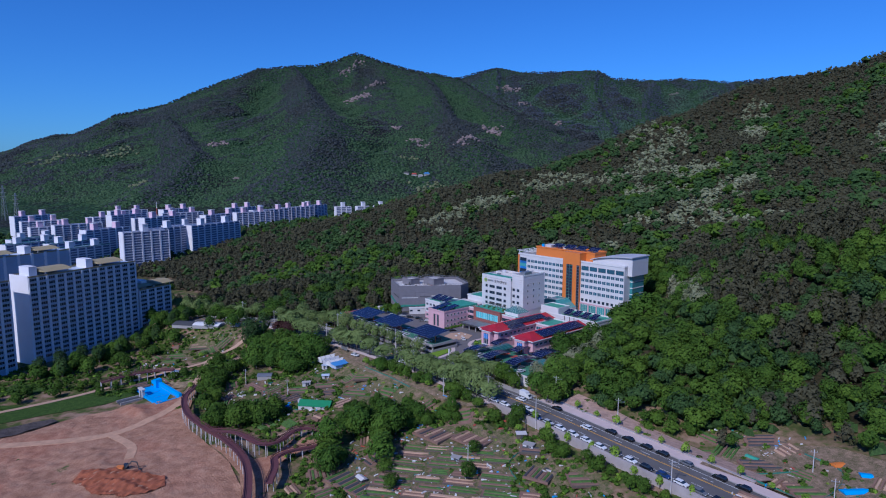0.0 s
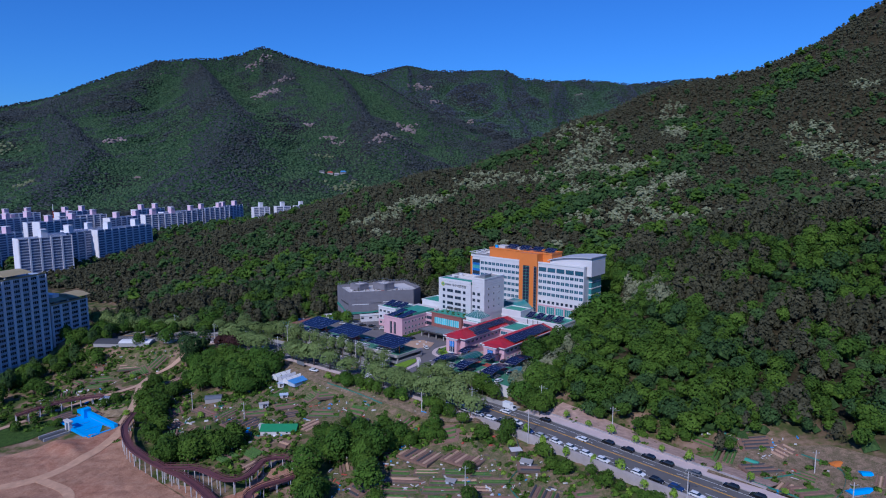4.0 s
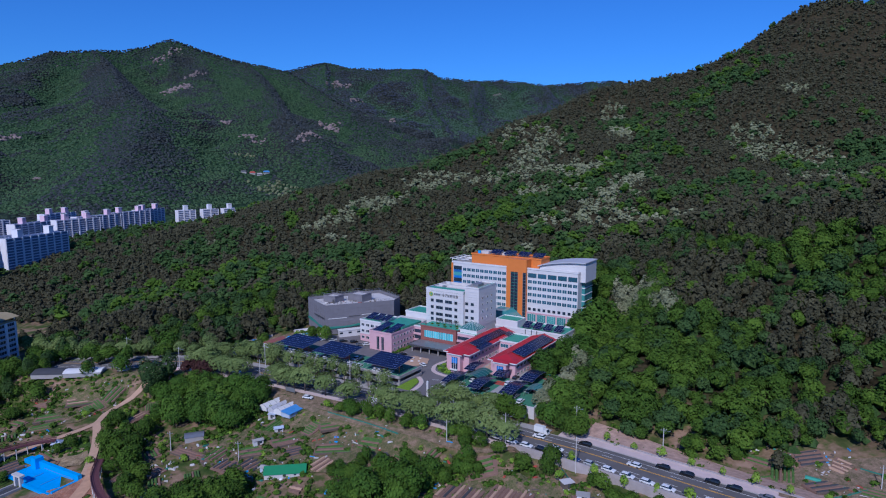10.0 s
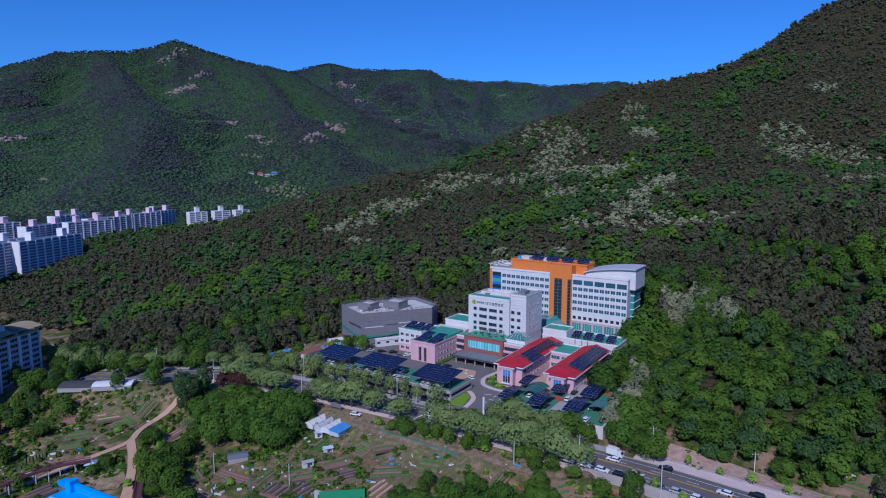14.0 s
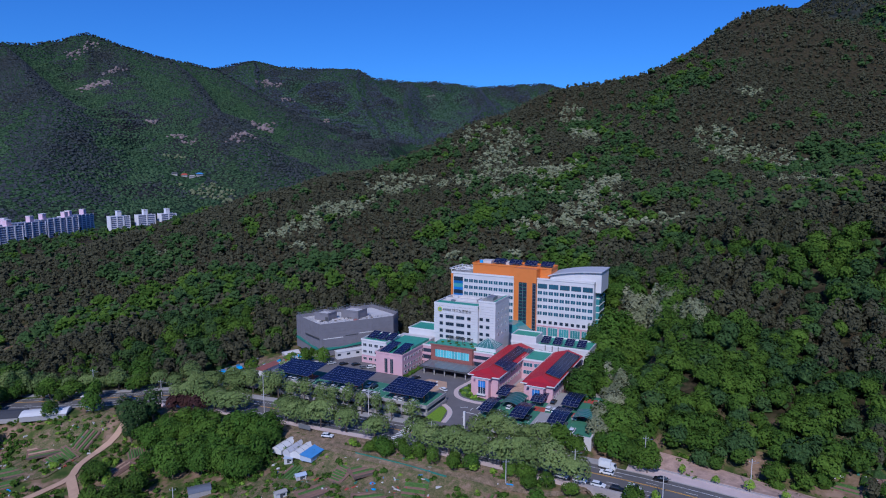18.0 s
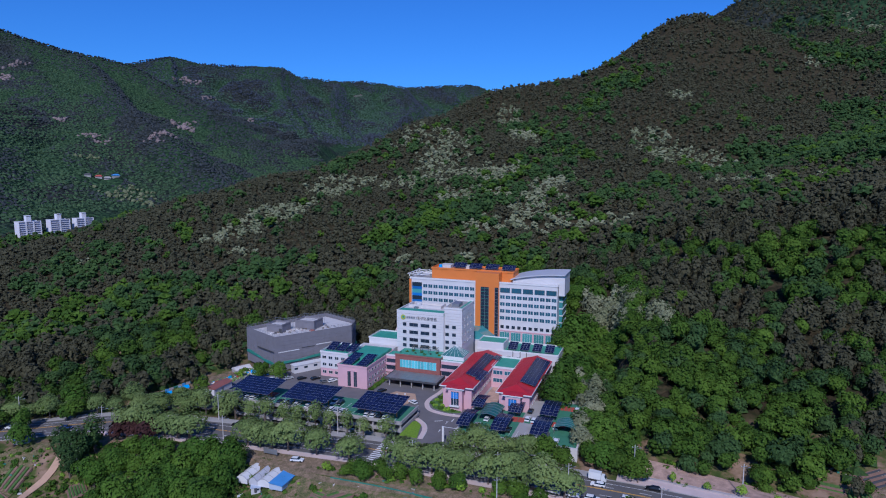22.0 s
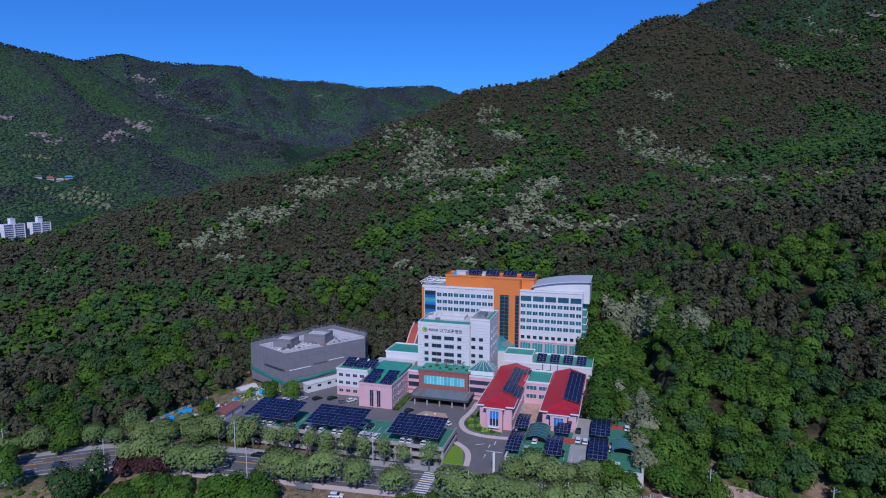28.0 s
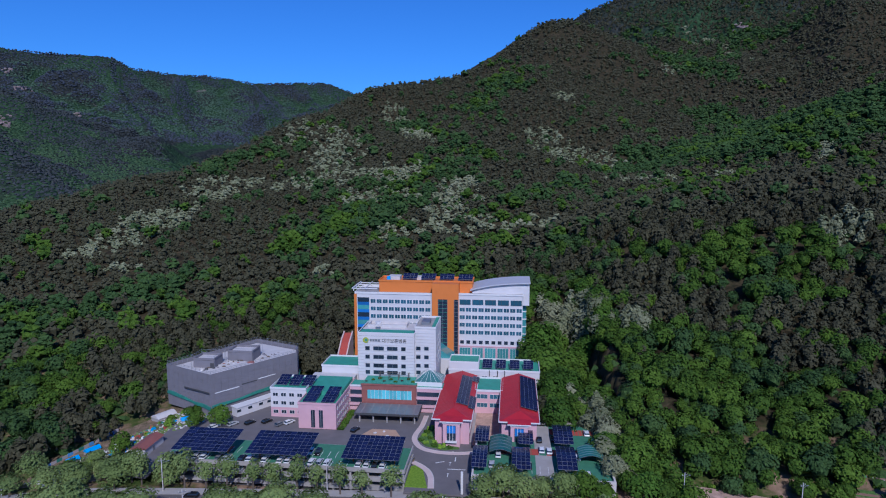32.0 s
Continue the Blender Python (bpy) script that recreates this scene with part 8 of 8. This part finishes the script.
plot(-10, 196, 12, 8, 30, 4, (0, 1), "plot of mixed vegetable rows")
plot(138, 172, 18, 6, 12, 5, (2, 0), "plot under dark mulch sheets below the wood")
plot(126, 170, 12, 5, 5, 4, (0, 2), "plot under dark mulch sheets below the wood")
plot(148, 158, 16, 10, 15, 5, (0, 1), "fenced garden plot below the wood")
plot(130, 140, 16, 10, -30, 5, (0, 3), "bare garden plot beside the street")


def field_rows():
    """The many small garden plots beyond the large ones: low ridges of soil, crops and sheet."""
    g = random.Random(77)
    kinds = {0: ([], []), 1: ([], []), 2: ([], []), 3: ([], [])}
    for i in range(900):
        x, y = g.uniform(-174, 176), g.uniform(128, 288)
        off = (y - float(road_line(x))) * 0.82
        bare = x < -20 and y < 160 - 0.5 * (x + 20) and y < 212
        if (off > -21 and x < 118) or 0 < off + 12 < 30 or off > 46 or off < -98 or bare or math.hypot(x + 80, y - 243) < 27 or any(math.hypot(x - px, y - py) < 8.6 for px, py in PLOTS) or any((x - p.x) ** 2 + (y - p.y) ** 2 < 42 for line in PATHS for p in line):
            continue
        PLOTS.append((x, y))
        turn = radians(g.choice((-33, 57, 10, -60)) + g.uniform(-10, 10))
        n, pitch, L = g.choice((4, 5, 6, 7)), g.uniform(0.8, 1.3), g.uniform(5, 10)
        kind = g.choice(((0, 1), (0, 0, 3), (1, 0, 1), (2, 0), (1, 1), (3, 0), (1, 0), (1, 1, 1, 0)))
        ca, sa = math.cos(turn), math.sin(turn)
        vs, fs = kinds[0] if g.random() < 0.6 else ([], [])
        b, w = len(vs), n * pitch * 0.56
        for u, vv in ((-L * 0.56, -w), (L * 0.56, -w), (L * 0.56, w), (-L * 0.56, w)):
            px, py = x + u * ca - vv * sa, y + u * sa + vv * ca
            vs += [(px, py, float(land(px, py)) + 0.40), (px, py, float(land(px, py)) - 0.2)]
        fs += [(b, b + 2, b + 4, b + 6)] + [(b + 2 * j + 1, b + (2 * j + 3) % 8, b + (2 * j + 2) % 8, b + 2 * j) for j in range(4)]
        for k in range(n):
            v = (k - (n - 1) / 2) * pitch
            l0, l1 = -L / 2 + g.uniform(0, 1.2), L / 2 - g.uniform(0, 1.2)
            hgt = g.uniform(0.25, 0.6)
            vs, fs = kinds[kind[k % len(kind)]]
            b = len(vs)
            for u in (l0, l1):
                for dv, up in ((-0.40, -0.15), (-0.26, hgt), (0.26, hgt), (0.40, -0.15)):
                    vv = v + dv * pitch
                    px, py = x + u * ca - vv * sa, y + u * sa + vv * ca
                    vs.append((px, py, float(land(px, py)) + 0.32 + up))
            fs += [(b, b + 4, b + 5, b + 1), (b + 1, b + 5, b + 6, b + 2), (b + 2, b + 6, b + 7, b + 3), (b, b + 1, b + 2, b + 3), (b + 7, b + 6, b + 5, b + 4)]
    for k, (name, mat, text) in enumerate((("soil_ridge", bed_soil, "tilled brown ridges of the small garden plots"), ("crop_row", crop_green, "green vegetable rows of the small garden plots"),
                                           ("mulch_row", dark_grey, "beds under black sheet in the small garden plots"), ("dusty_ridge", path_soil, "pale dusty ridges of the small garden plots"))):
        tagged(new(name, raw_mesh(name, np.array(kinds[k][0]), np.array(kinds[k][1]), mat)), text, "garden bed", kind="stuff")


field_rows()


def garden_litter():
    """Boards, sheets, pots and bags strewn between the plots."""
    g = random.Random(91)
    kinds = [([], []) for _ in range(6)]
    spots = [p for p in PLOTS if g.random() < 0.6]
    for i in range(1500):
        px, py = g.choice(spots)
        x, y = px + g.uniform(-8, 8), py + g.uniform(-8, 8)
        if (y - float(road_line(x))) * 0.82 > -15 and x < 110:
            continue
        L, W, H, t = g.uniform(0.2, 1.2) ** 1.6, g.uniform(0.1, 0.4), g.uniform(0.08, 0.45), g.uniform(0, math.pi)
        vs, fs = kinds[g.choice((0, 0, 0, 0, 1, 1, 2, 2, 2, 2, 3, 4, 5))]
        b, z = len(vs), float(land(x, y)) + 0.2
        ca, sa = math.cos(t), math.sin(t)
        for up, q in ((-0.2, 1.0), (H, 0.85)):
            for u, v in ((-L, -W), (L, -W), (L, W), (-L, W)):
                vs.append((x + (u * ca - v * sa) * q, y + (u * sa + v * ca) * q, z + up))
        fs += [(b, b + 1, b + 5, b + 4), (b + 1, b + 2, b + 6, b + 5), (b + 2, b + 3, b + 7, b + 6), (b + 3, b, b + 4, b + 7), (b + 4, b + 5, b + 6, b + 7)]
    for (vs, fs), name, mat, text in zip(kinds, ("pale_board", "plastic_bag", "old_timber", "blue_sheeting", "green_netting", "red_crate"), (pale_concrete, white_trim, bark, blue_sheet, green_net, bay_red),
                                         ("pale boards and stones strewn in the gardens", "white bags and plastic strewn in the gardens", "old timber strewn in the gardens", "scraps of blue sheet in the gardens", "scraps of green netting in the gardens", "red crates and tubs in the gardens")):
        tagged(new(name, raw_mesh(name, np.array(vs), np.array(fs), mat)), text, "garden litter", kind="stuff")


garden_litter()


def scrub():
    q = np.random.RandomState(31)
    x, y = q.uniform(-238, 178, 35500), q.uniform(105, 330, 35500)
    off = (y - road_line(x)) * 0.82
    thick = wob(x, y, 0.09, 41) + 0.6 * wob(x, y, 0.3, 42)
    keep = (off < -14 + 2 * (x > 44)) & (thick + 0.9 * q.rand(len(x)) > 0.12 + 0.06 * smooth(-90, -60, x) * smooth(190, 200, y))
    keep |= (x > 58) & (off > 13.5) & (off < 46) & ((x > 118) | (off < 28)) & (q.rand(len(x)) < 0.42)
    keep &= ~((x < -20) & (y < 150 - 0.45 * (x + 20)) & (y < 200) & (x > -185))
    keep &= ~((x < -213) & (y > 224) & (y < 340))
    keep &= ~((np.abs(x - 28) < 24) & (np.abs(y - 150) < 24)) | (q.rand(len(x)) < 0.16)
    plots = np.array(PLOTS)
    clear = np.ones(len(x), bool)
    for px, py in plots:
        clear &= np.hypot(x - px, y - py) > 3.6
    for line in PATHS:
        for p in line:
            clear &= np.hypot(x - p.x, y - p.y) > 2.9
    keep &= clear & (np.hypot(x + 130, y - 205) > 17) & (np.hypot(x + 124, y - 215) > 9)
    x, y = x[keep], y[keep]
    pos = np.stack([x, y, land(x, y) - 0.2], 1)
    pick = q.rand(len(x))
    for name, mat, m, text in (("scrub", leaf_green, pick < 0.5, "green scrub and hedges between the gardens"), ("dark_scrub", leaf_deep, (pick >= 0.5) & (pick < 0.84), "deep green thicket between the gardens"), ("weeds", leaf_lime, pick >= 0.84, "yellow green weeds and young scrub")):
        size = (0.45 + 1.25 * q.rand(m.sum()) ** 2) * (0.75 if name == "weeds" else 1.0)
        v, f, k = leafy(pos[m] - [0, 0, 0.4], size, 26, q, 0.8, 0.0, 0.36, -0.2, True, 4, OCT)
        tagged(new(name, raw_mesh(name, v, f, mat, False, k)), text, "scrub", kind="stuff")


scrub()


def hut(x, y, w, d, h, turn, wall, roof_m, label, gable=True, name="garden_hut"):
    t = thing(name, pose(x, y, float(land(x, y)), 0, 0, turn), label, "hut", "garden huts")
    part("wall", box(-w / 2, -d / 2, -0.5, w / 2, d / 2, h), wall, t)
    if gable:
        ob = part("roof", profile([(-d / 2 - 0.3, h), (d / 2 + 0.3, h), (0, h + d * 0.28)], -w / 2 - 0.3, w / 2 + 0.3), roof_m, t)
        ob.matrix_basis = pose(0, 0, 0, 0, 0, 90)
    else:
        part("roof", box(-w / 2 - 0.25, -d / 2 - 0.25, h, w / 2 + 0.25, d / 2 + 0.25, h + 0.18), roof_m, t)
    part("door", box(-0.45, -d / 2 - 0.05, 0, 0.45, -d / 2, max(0.6, min(1.9, h - 0.1))), dark_grey, t)
    part("window_pane", box(w * 0.25 - 0.4, -d / 2 - 0.04, h * 0.45, w * 0.25 + 0.4, -d / 2, h * 0.8), glass_dark, t)


green_roof = paint("green_metal_roof", (0.02, 0.22, 0.09), 0.5, wear=0.15)
hut(-38.5, 196.5, 14, 6.5, 1.3, 8, pale_concrete, green_roof, "long hut with a bright green roof", True, "green_roof_hut")


def tunnel_shed():
    t = thing("greenhouse_shed", pose(-51, 240.5, float(land(-51, 240.5)), 0, 0, -31) @ Matrix.Scale(0.76, 4), "white arched greenhouses with a blue roofed lean-to", "greenhouse")
    for i, (x, w) in enumerate(((-8.0, 6.0), (-2.0, 4.0), (3.2, 6.0))):
        arc = [(x - w / 2 + w * k / 8, 1.5 + 1.5 * math.sin(math.pi * k / 8)) for k in range(9)]
        body = profile([(x - w / 2, -0.5)] + arc + [(x + w / 2, -0.5)], -6, 6.5)
        part("arched_roof", body, silver if i == 1 else white_trim, t, "white sheet arched roof")
        for y in (-5.9, -2, 2, 6.3):
            part("hoop", profile([(p, q + 0.01) for p, q in arc] + [(p, q + 0.1) for p, q in arc[::-1]], y - 0.06, y + 0.06), metal_grey, t)
    part("blue_roof", profile([(6.4, 2.4), (13.0, 1.7), (13.0, 1.9), (6.4, 2.6)], -7, 6.5), navy_sheet, t, "flat blue lean-to roof")
    part("lean_wall", box(6.4, -6.6, -0.5, 12.6, 6.2, 1.7), apt_blue, t)


tunnel_shed()
put_car(0, pose(-40.5, 244, float(land(-40.5, 244)) + 0.42, 0, 0, -20))
board = thing("notice_board", pose(-49.5, 250.5, float(land(-49.5, 250.5)), 0, 0, -33), "grey notice board on posts beside the pavement", "notice board")
part("panel", box(-2.8, -0.06, 1.0, 2.8, 0.06, 2.8), metal_grey, board)
for x in (-2.4, 0, 2.4):
    part("post", tube((x, 0.1, -0.3), (x, 0.1, 2.7), 0.06, n=6), dark_grey, board)
g = random.Random(21)
for i in range(9):
    x, y = g.uniform(-70, 60), 0
    y = g.uniform(196, 240) if x < 0 else g.uniform(140, 180)
    if y > float(road_line(x)) - 22:
        continue
    k = i % 5
    hut(x, y, g.uniform(2, 4), g.uniform(1.8, 3), g.uniform(1.4, 2.2), g.uniform(-40, 40), (pale_concrete, apt_blue, bark, white_wall, green_net)[k],
        (apt_blue, concrete, pale_concrete, concrete, dark_grey)[k], ("garden hut under a blue grey sheet roof", "grey roofed tool hut in the gardens", "timber hut with a pale roof", "white hut under a grey roof", "tool hut under dark mesh")[k], i % 2 == 0)
for i in range(70):
    x = g.uniform(-80, 110)
    y = g.uniform(190, 245) if x < -10 else g.uniform(138, 190)
    if y > float(road_line(x)) - 14:
        continue
    bm = bmesh.new()
    bmesh.ops.create_icosphere(bm, subdivisions=1, radius=1.0)
    for v in bm.verts:
        v.co *= 0.75 + 0.5 * g.random()
        v.co.z = max(v.co.z * 0.5, -0.3)
    m, text = ((blue_sheet, "crumpled blue tarpaulin heap"), (white_trim, "heap of white plastic sheet"), (green_net, "heap of green netting"), (dark_grey, "heap under black sheet"), (bay_red, "red plastic crates and sheet"))[i % 5]
    s = g.uniform(0.35, 0.95)
    alone("tarpaulin", bm, m, pose(x, y, float(land(x, y)) + 0.15, 0, 0, g.uniform(0, 180)) @ Matrix.Diagonal((s * g.uniform(1, 2.2), s, s, 1)), text + " in the gardens", "tarpaulin", "garden tarpaulins")
for x, y, w, d, turn, m, text in ((160, 158, 11, 3, 20, blue_sheet, "long blue tarpaulin row cover"), (164, 166, 3, 3, 0, blue_sheet, "blue sheeted garden stack below the wood"), (158, 172, 4, 3, 30, orange_wall, "orange sheeted garden stack below the wood"), (134, 176, 4, 2, -40, teal_roof, "teal plastic drum stack"),
                                  (-158, 285, 17, 8, 8, white_trim, "long white sheeted greenhouse roof"), (-176, 288, 15, 10, 4, dark_grey, "wide dark roofed store beside the street"), (-82, 226, 7, 5, 20, metal_grey, "dark grey sheeted garden store"),
                                  (-140, 287, 5, 2.6, 0, navy_sheet, "blue sheeted store by the street")):
    t = thing("sheeted_store", pose(x, y, float(land(x, y)), 0, 0, turn), text, "store", "sheeted stores")
    hb = 1.7 if y > 200 else 0.35
    part("base", box(-w / 2, -d / 2, -0.4, w / 2, d / 2, hb), concrete, t)
    part("sheet", profile([(-d / 2 - 0.2, hb), (-d / 4, hb + 0.45 + 0.04 * d), (0, hb + 0.4 + 0.08 * d), (d / 3, hb + 0.3 + 0.04 * d), (d / 2 + 0.2, hb - 0.1)], -w / 2 - 0.2, w / 2 + 0.2), m, t).matrix_basis = pose(0, 0, 0, 0, 0, 90)


def net_fence(pts, label):
    line = spline([(*p, 0) for p in pts], 3.0)
    t = thing("net_fence", pose(line[0].x, line[0].y, float(land(line[0].x, line[0].y))), label, "fence", "garden fences")
    b = Vector(t.matrix_basis.translation)
    loc = [Vector((p.x - b.x, p.y - b.y, float(land(p.x, p.y)) - b.z)) for p in line]
    part("net", ribbon(loc, -0.03, 0.03, 0.7, lambda p: p.z, 0.9), green_net, t)
    for p in loc:
        part("stake", tube((p.x, p.y, p.z - 0.3), (p.x, p.y, p.z + 1.5), 0.05, n=5), bark, t)


for pts in (((128, 158), (140, 150), (152, 156), (158, 168), (150, 178)), ((120, 166), (134, 166), (146, 168)), ((56, 186), (58, 170), (54, 160), (60, 148)), ((-30, 232), (-14, 222), (0, 212))):
    net_fence(pts, "green net fence on stakes round a garden")


def pole(x, y, h, label, name="utility_pole", lamp_arm=True):
    t = thing(name, pose(x, y, float(land(x, y))), label, "pole", "street poles")
    part("mast", tube((0, 0, -0.3), (0, 0, h), 0.17, 0.11, 8), pale_concrete, t)
    part("cross_arm", box(-1.0, -0.06, h - 0.9, 1.0, 0.06, h - 0.75), metal_grey, t)
    for s in (-0.9, 0, 0.9):
        part("insulator", tube((s, 0, h - 0.75), (s, 0, h - 0.45), 0.06, n=6), white_trim, t)
    if lamp_arm:
        part("lamp_arm", tube((0, 0, h - 1.6), (1.8, 0, h - 1.3), 0.05, n=5), metal_grey, t)
        part("lamp_head", box(1.6, -0.14, h - 1.38, 2.3, 0.14, h - 1.22), metal_grey, t)


for x, o, h in ((26, -9.8, 12), (82, 12.6, 11), (66, -9.4, 12.5), (112, -9.4, 11), (140, 12.4, 11), (-30, 9.4, 11), (-75, 9.2, 11), (-62, -9.4, 11), (-110, -9.5, 11), (2, -9.6, 11), (-150, 9.5, 11), (44, -9.6, 12), (58, 12.5, 11)):
    pole(*along(x, o), h, "grey concrete utility pole beside the street")
for x, y in ((18, 204), (150, 168), (-88, 218), (-58, 206), (40, 158), (-116, 268)):
    pole(x, y, 8, "thin grey pole in the gardens", "garden_pole", False)
alone("drive_pylon", boxes((-0.35, -0.3, 0, 0.35, 0.3, 8.5)), white_trim, site(13.5, -33.2, 5.6), "tall white sign pylon at the hospital drive", "sign pylon")

# ---- apartments ----
def slab(x, y, z, heading, length, depth, floors, end_m, label, group, detail=False, tops=1, roof_m=None, fh=2.85):
    """A slab block. Its long face looks along its own -y, its end face along -x."""
    t = thing("apartment_block", pose(x, y, z, 0, 0, heading), label, "apartment block", group)
    H = floors * fh + 1.0
    part("body", box(0, 0, -4, length, depth, H), apt_blue if roof_m else apt_shade_blue, t)
    part("end_wall", box(-0.35, -0.3, -4, 0.0, depth + 0.3, H + 1.2), apt_wall, t)
    for y0 in (-0.3, depth):
        part("parapet", box(0, y0, H, length, y0 + 0.3, H + 0.9), roof_m or apt_wall, t)
    bays = max(2, int(length / (5.2 if detail else 9.0)))
    bw = length / bays
    pw = 0.62 if detail else 0.85
    for i in range(bays + 1):
        part("pier", box(max(0, i * bw - pw), -0.8, -4, min(length, i * bw + pw), 0, H + (0 if detail else 0.9)), apt_wall, t)
    for f in range(floors):
        zc = 1.0 + f * fh
        if detail:
            part("balcony_band", box(0.4, -0.55, zc - 0.35, length - 0.4, 0, zc + 0.55), apt_blue, t)
            for i in range(bays):
                window(t, (i + 0.5) * bw, -0.06, zc + 1.45, bw - 1.35, 1.75, 0, glass_dark, apt_wall, 2)
        else:
            part("balcony_band", box(0.5, -0.5, zc - 0.3, length - 0.5, -0.02, zc + 0.6), apt_blue if roof_m else apt_wall, t)
    for i in range(tops):
        cx = length * (i + 0.5) / tops
        if roof_m:
            ob = part("gable_roof", profile([(-depth / 2 - 1, H + 2.2), (depth / 2 + 1, H + 2.2), (depth * 0.25, H + 3.6), (0, H + 4.0), (-depth * 0.25, H + 3.6)], -8.5, 8.5), roof_m, t, "ochre pitched rooftop canopy")
            ob.matrix_basis = pose(cx, depth / 2, 0, 0, 0, 90)
            for lx in (cx - 7, cx + 6.4):
                for ly in (0.6, depth - 1.2):
                    part("canopy_leg", box(lx, ly, H, lx + 0.6, ly + 0.6, H + 2.2), apt_wall, t)
            part("lift_house", box(cx - 14, depth * 0.25, H, cx - 9.5, depth * 0.8, H + 5.6), apt_wall, t)
        else:
            part("lift_house", box(cx - 3.0, depth * 0.2, H, cx + 3.0, depth * 0.8, H + 8.0), end_m, t)
            part("lift_roof", box(cx - 3.2, depth * 0.15, H + 8.0, cx + 3.2, depth * 0.85, H + 8.4), apt_wall, t)
    return t


near_text = "blue grey apartment slab with ochre rooftop canopies"
slab(-233, 228, -10, 79.5, 69, 17, 17, apt_wall, near_text, "near apartment blocks", True, 2, apt_roof)
slab(-220.5, 298, -10, 79.5, 25, 16, 10, apt_wall, "lower blue grey apartment block with a flat ochre roof", "near apartment blocks", True, 2, apt_roof)
slab(-243.5, 164, -10, 79.5, 54, 17, 17, apt_wall, near_text, "near apartment blocks", True, 2, apt_roof)
slab(-325, 268, -10, 79.5, 66, 17, 17, apt_wall, near_text, "near apartment blocks", False, 2, apt_roof)
far_text = "white and pink apartment slab with a rooftop lift house"
g = random.Random(3)
for x, y, L, n, m, tp in ((-434, 517, 50, 12, apt_wall, 1), (-433, 552, 65, 12, apt_wall, 1), (-414, 605, 80, 12, apt_wall, 2), (-660, 601, 50, 9, apt_pink, 2), (-629, 610, 60, 10, apt_pink, 2), (-538, 570, 60, 10, apt_pink, 2),
                          (-657, 702, 60, 11, apt_pink, 2), (-631, 709, 60, 12, apt_pink, 2), (-550, 683, 70, 12, apt_pink, 2), (-585, 761, 65, 12, apt_pink, 2), (-522, 779, 70, 11, apt_pink, 2), (-485, 805, 60, 12, apt_pink, 2),
                          (-488, 856, 70, 12, apt_pink, 2), (-477, 927, 70, 12, apt_pink, 2), (-464, 985, 65, 12, apt_pink, 2), (-583, 701, 58, 11, apt_pink, 1), (-720, 640, 55, 10, apt_pink, 2), (-780, 680, 60, 11, apt_pink, 2),
                          (-700, 780, 60, 12, apt_pink, 2), (-640, 830, 60, 12, apt_pink, 2), (-560, 900, 60, 12, apt_pink, 2), (-480, 640, 60, 10, apt_wall, 1)):
    slab(x, y, -6, g.choice((62, 66, 79)), L, 12, n, m, far_text if m is apt_pink else "apartment slab in shaded dark blue with white piers and end walls", "far apartment blocks", False, tp)
for x, y, L in ((-402, 985, 28), (-372, 1010, 26), (-345, 1030, 24)):
    slab(x, y, 2, 42, L, 12, 9, apt_wall, "white apartment block behind the hill spur", "far apartment blocks", False, 1)
for x, y, L, n in ((-582, 501, 64, 6), (-541, 521, 58, 6), (-508, 504, 60, 5), (-620, 540, 60, 6)):
    t = slab(x, y, -6, 79, L, 12, n, apt_wall, "low apartment row with a green roof edge", "far apartment blocks", False, 2)
    part("roof_edge", boxes((-0.5, -0.9, n * 2.85 + 1.9, L, -0.3, n * 2.85 + 2.5), (-0.5, 12.3, n * 2.85 + 1.9, L, 12.9, n * 2.85 + 2.5)), teal_roof, t, "green roof edge")
mast = thing("antenna_tower", pose(-560, 720, -6), "red and white antenna mast among the apartments", "antenna tower")
for i in range(6):
    part("mast_section", tube((0, 0, i * 9.5), (0, 0, i * 9.5 + 9.5), 1.5 - 0.2 * i, 1.3 - 0.2 * i, 6), white_trim if i % 2 else bay_red, mast)


def pylon(x, y, z, h):
    t = thing("lattice_pylon", pose(x, y, z), "grey lattice power pylon below the mountain", "pylon", "power pylons")
    bm = bmesh.new()
    for sx in (-1, 1):
        for sy in (-1, 1):
            tube((sx * 4, sy * 4, -10), (sx * 0.7, sy * 0.7, h), 0.35, 0.25, 4, bm)
    part("legs", bm, metal_grey, t)
    bm = bmesh.new()
    for k in range(8):
        q0, q1 = k / 8, (k + 1) / 8
        w0, w1 = 4 - 3.3 * q0, 4 - 3.3 * q1
        for s in (-1, 1):
            tube((-w0, s * w0, h * q0), (w1, s * w1, h * q1), 0.18, n=4, bm=bm)
            tube((w0, s * w0, h * q0), (-w1, s * w1, h * q1), 0.18, n=4, bm=bm)
    part("bracing", bm, metal_grey, t)
    for q in (0.62, 0.76, 0.9):
        part("cross_arm", tube((-7, 0, h * q), (7, 0, h * q), 0.4, n=4), metal_grey, t)


pylon(-1000, 870, 0, 52)
pylon(-1090, 920, 4, 60)
for i, (x, y, m) in enumerate(((-530, 1738, dark_grey), (-508, 1744, bay_red), (-488, 1742, concrete), (-470, 1746, navy_sheet))):
    t = thing("hillside_house", pose(x, y, float(land(x, y)) + 1, 0, 0, 10 * i), "small house in the clearing below the mountain", "house", "houses in the clearing")
    part("wall", box(-7.5, -4, -6, 7.5, 4, 2.6), concrete, t)
    part("roof", box(-9, -5.5, 2.6, 9, 5.5, 6.2, top=0.5), m, t)
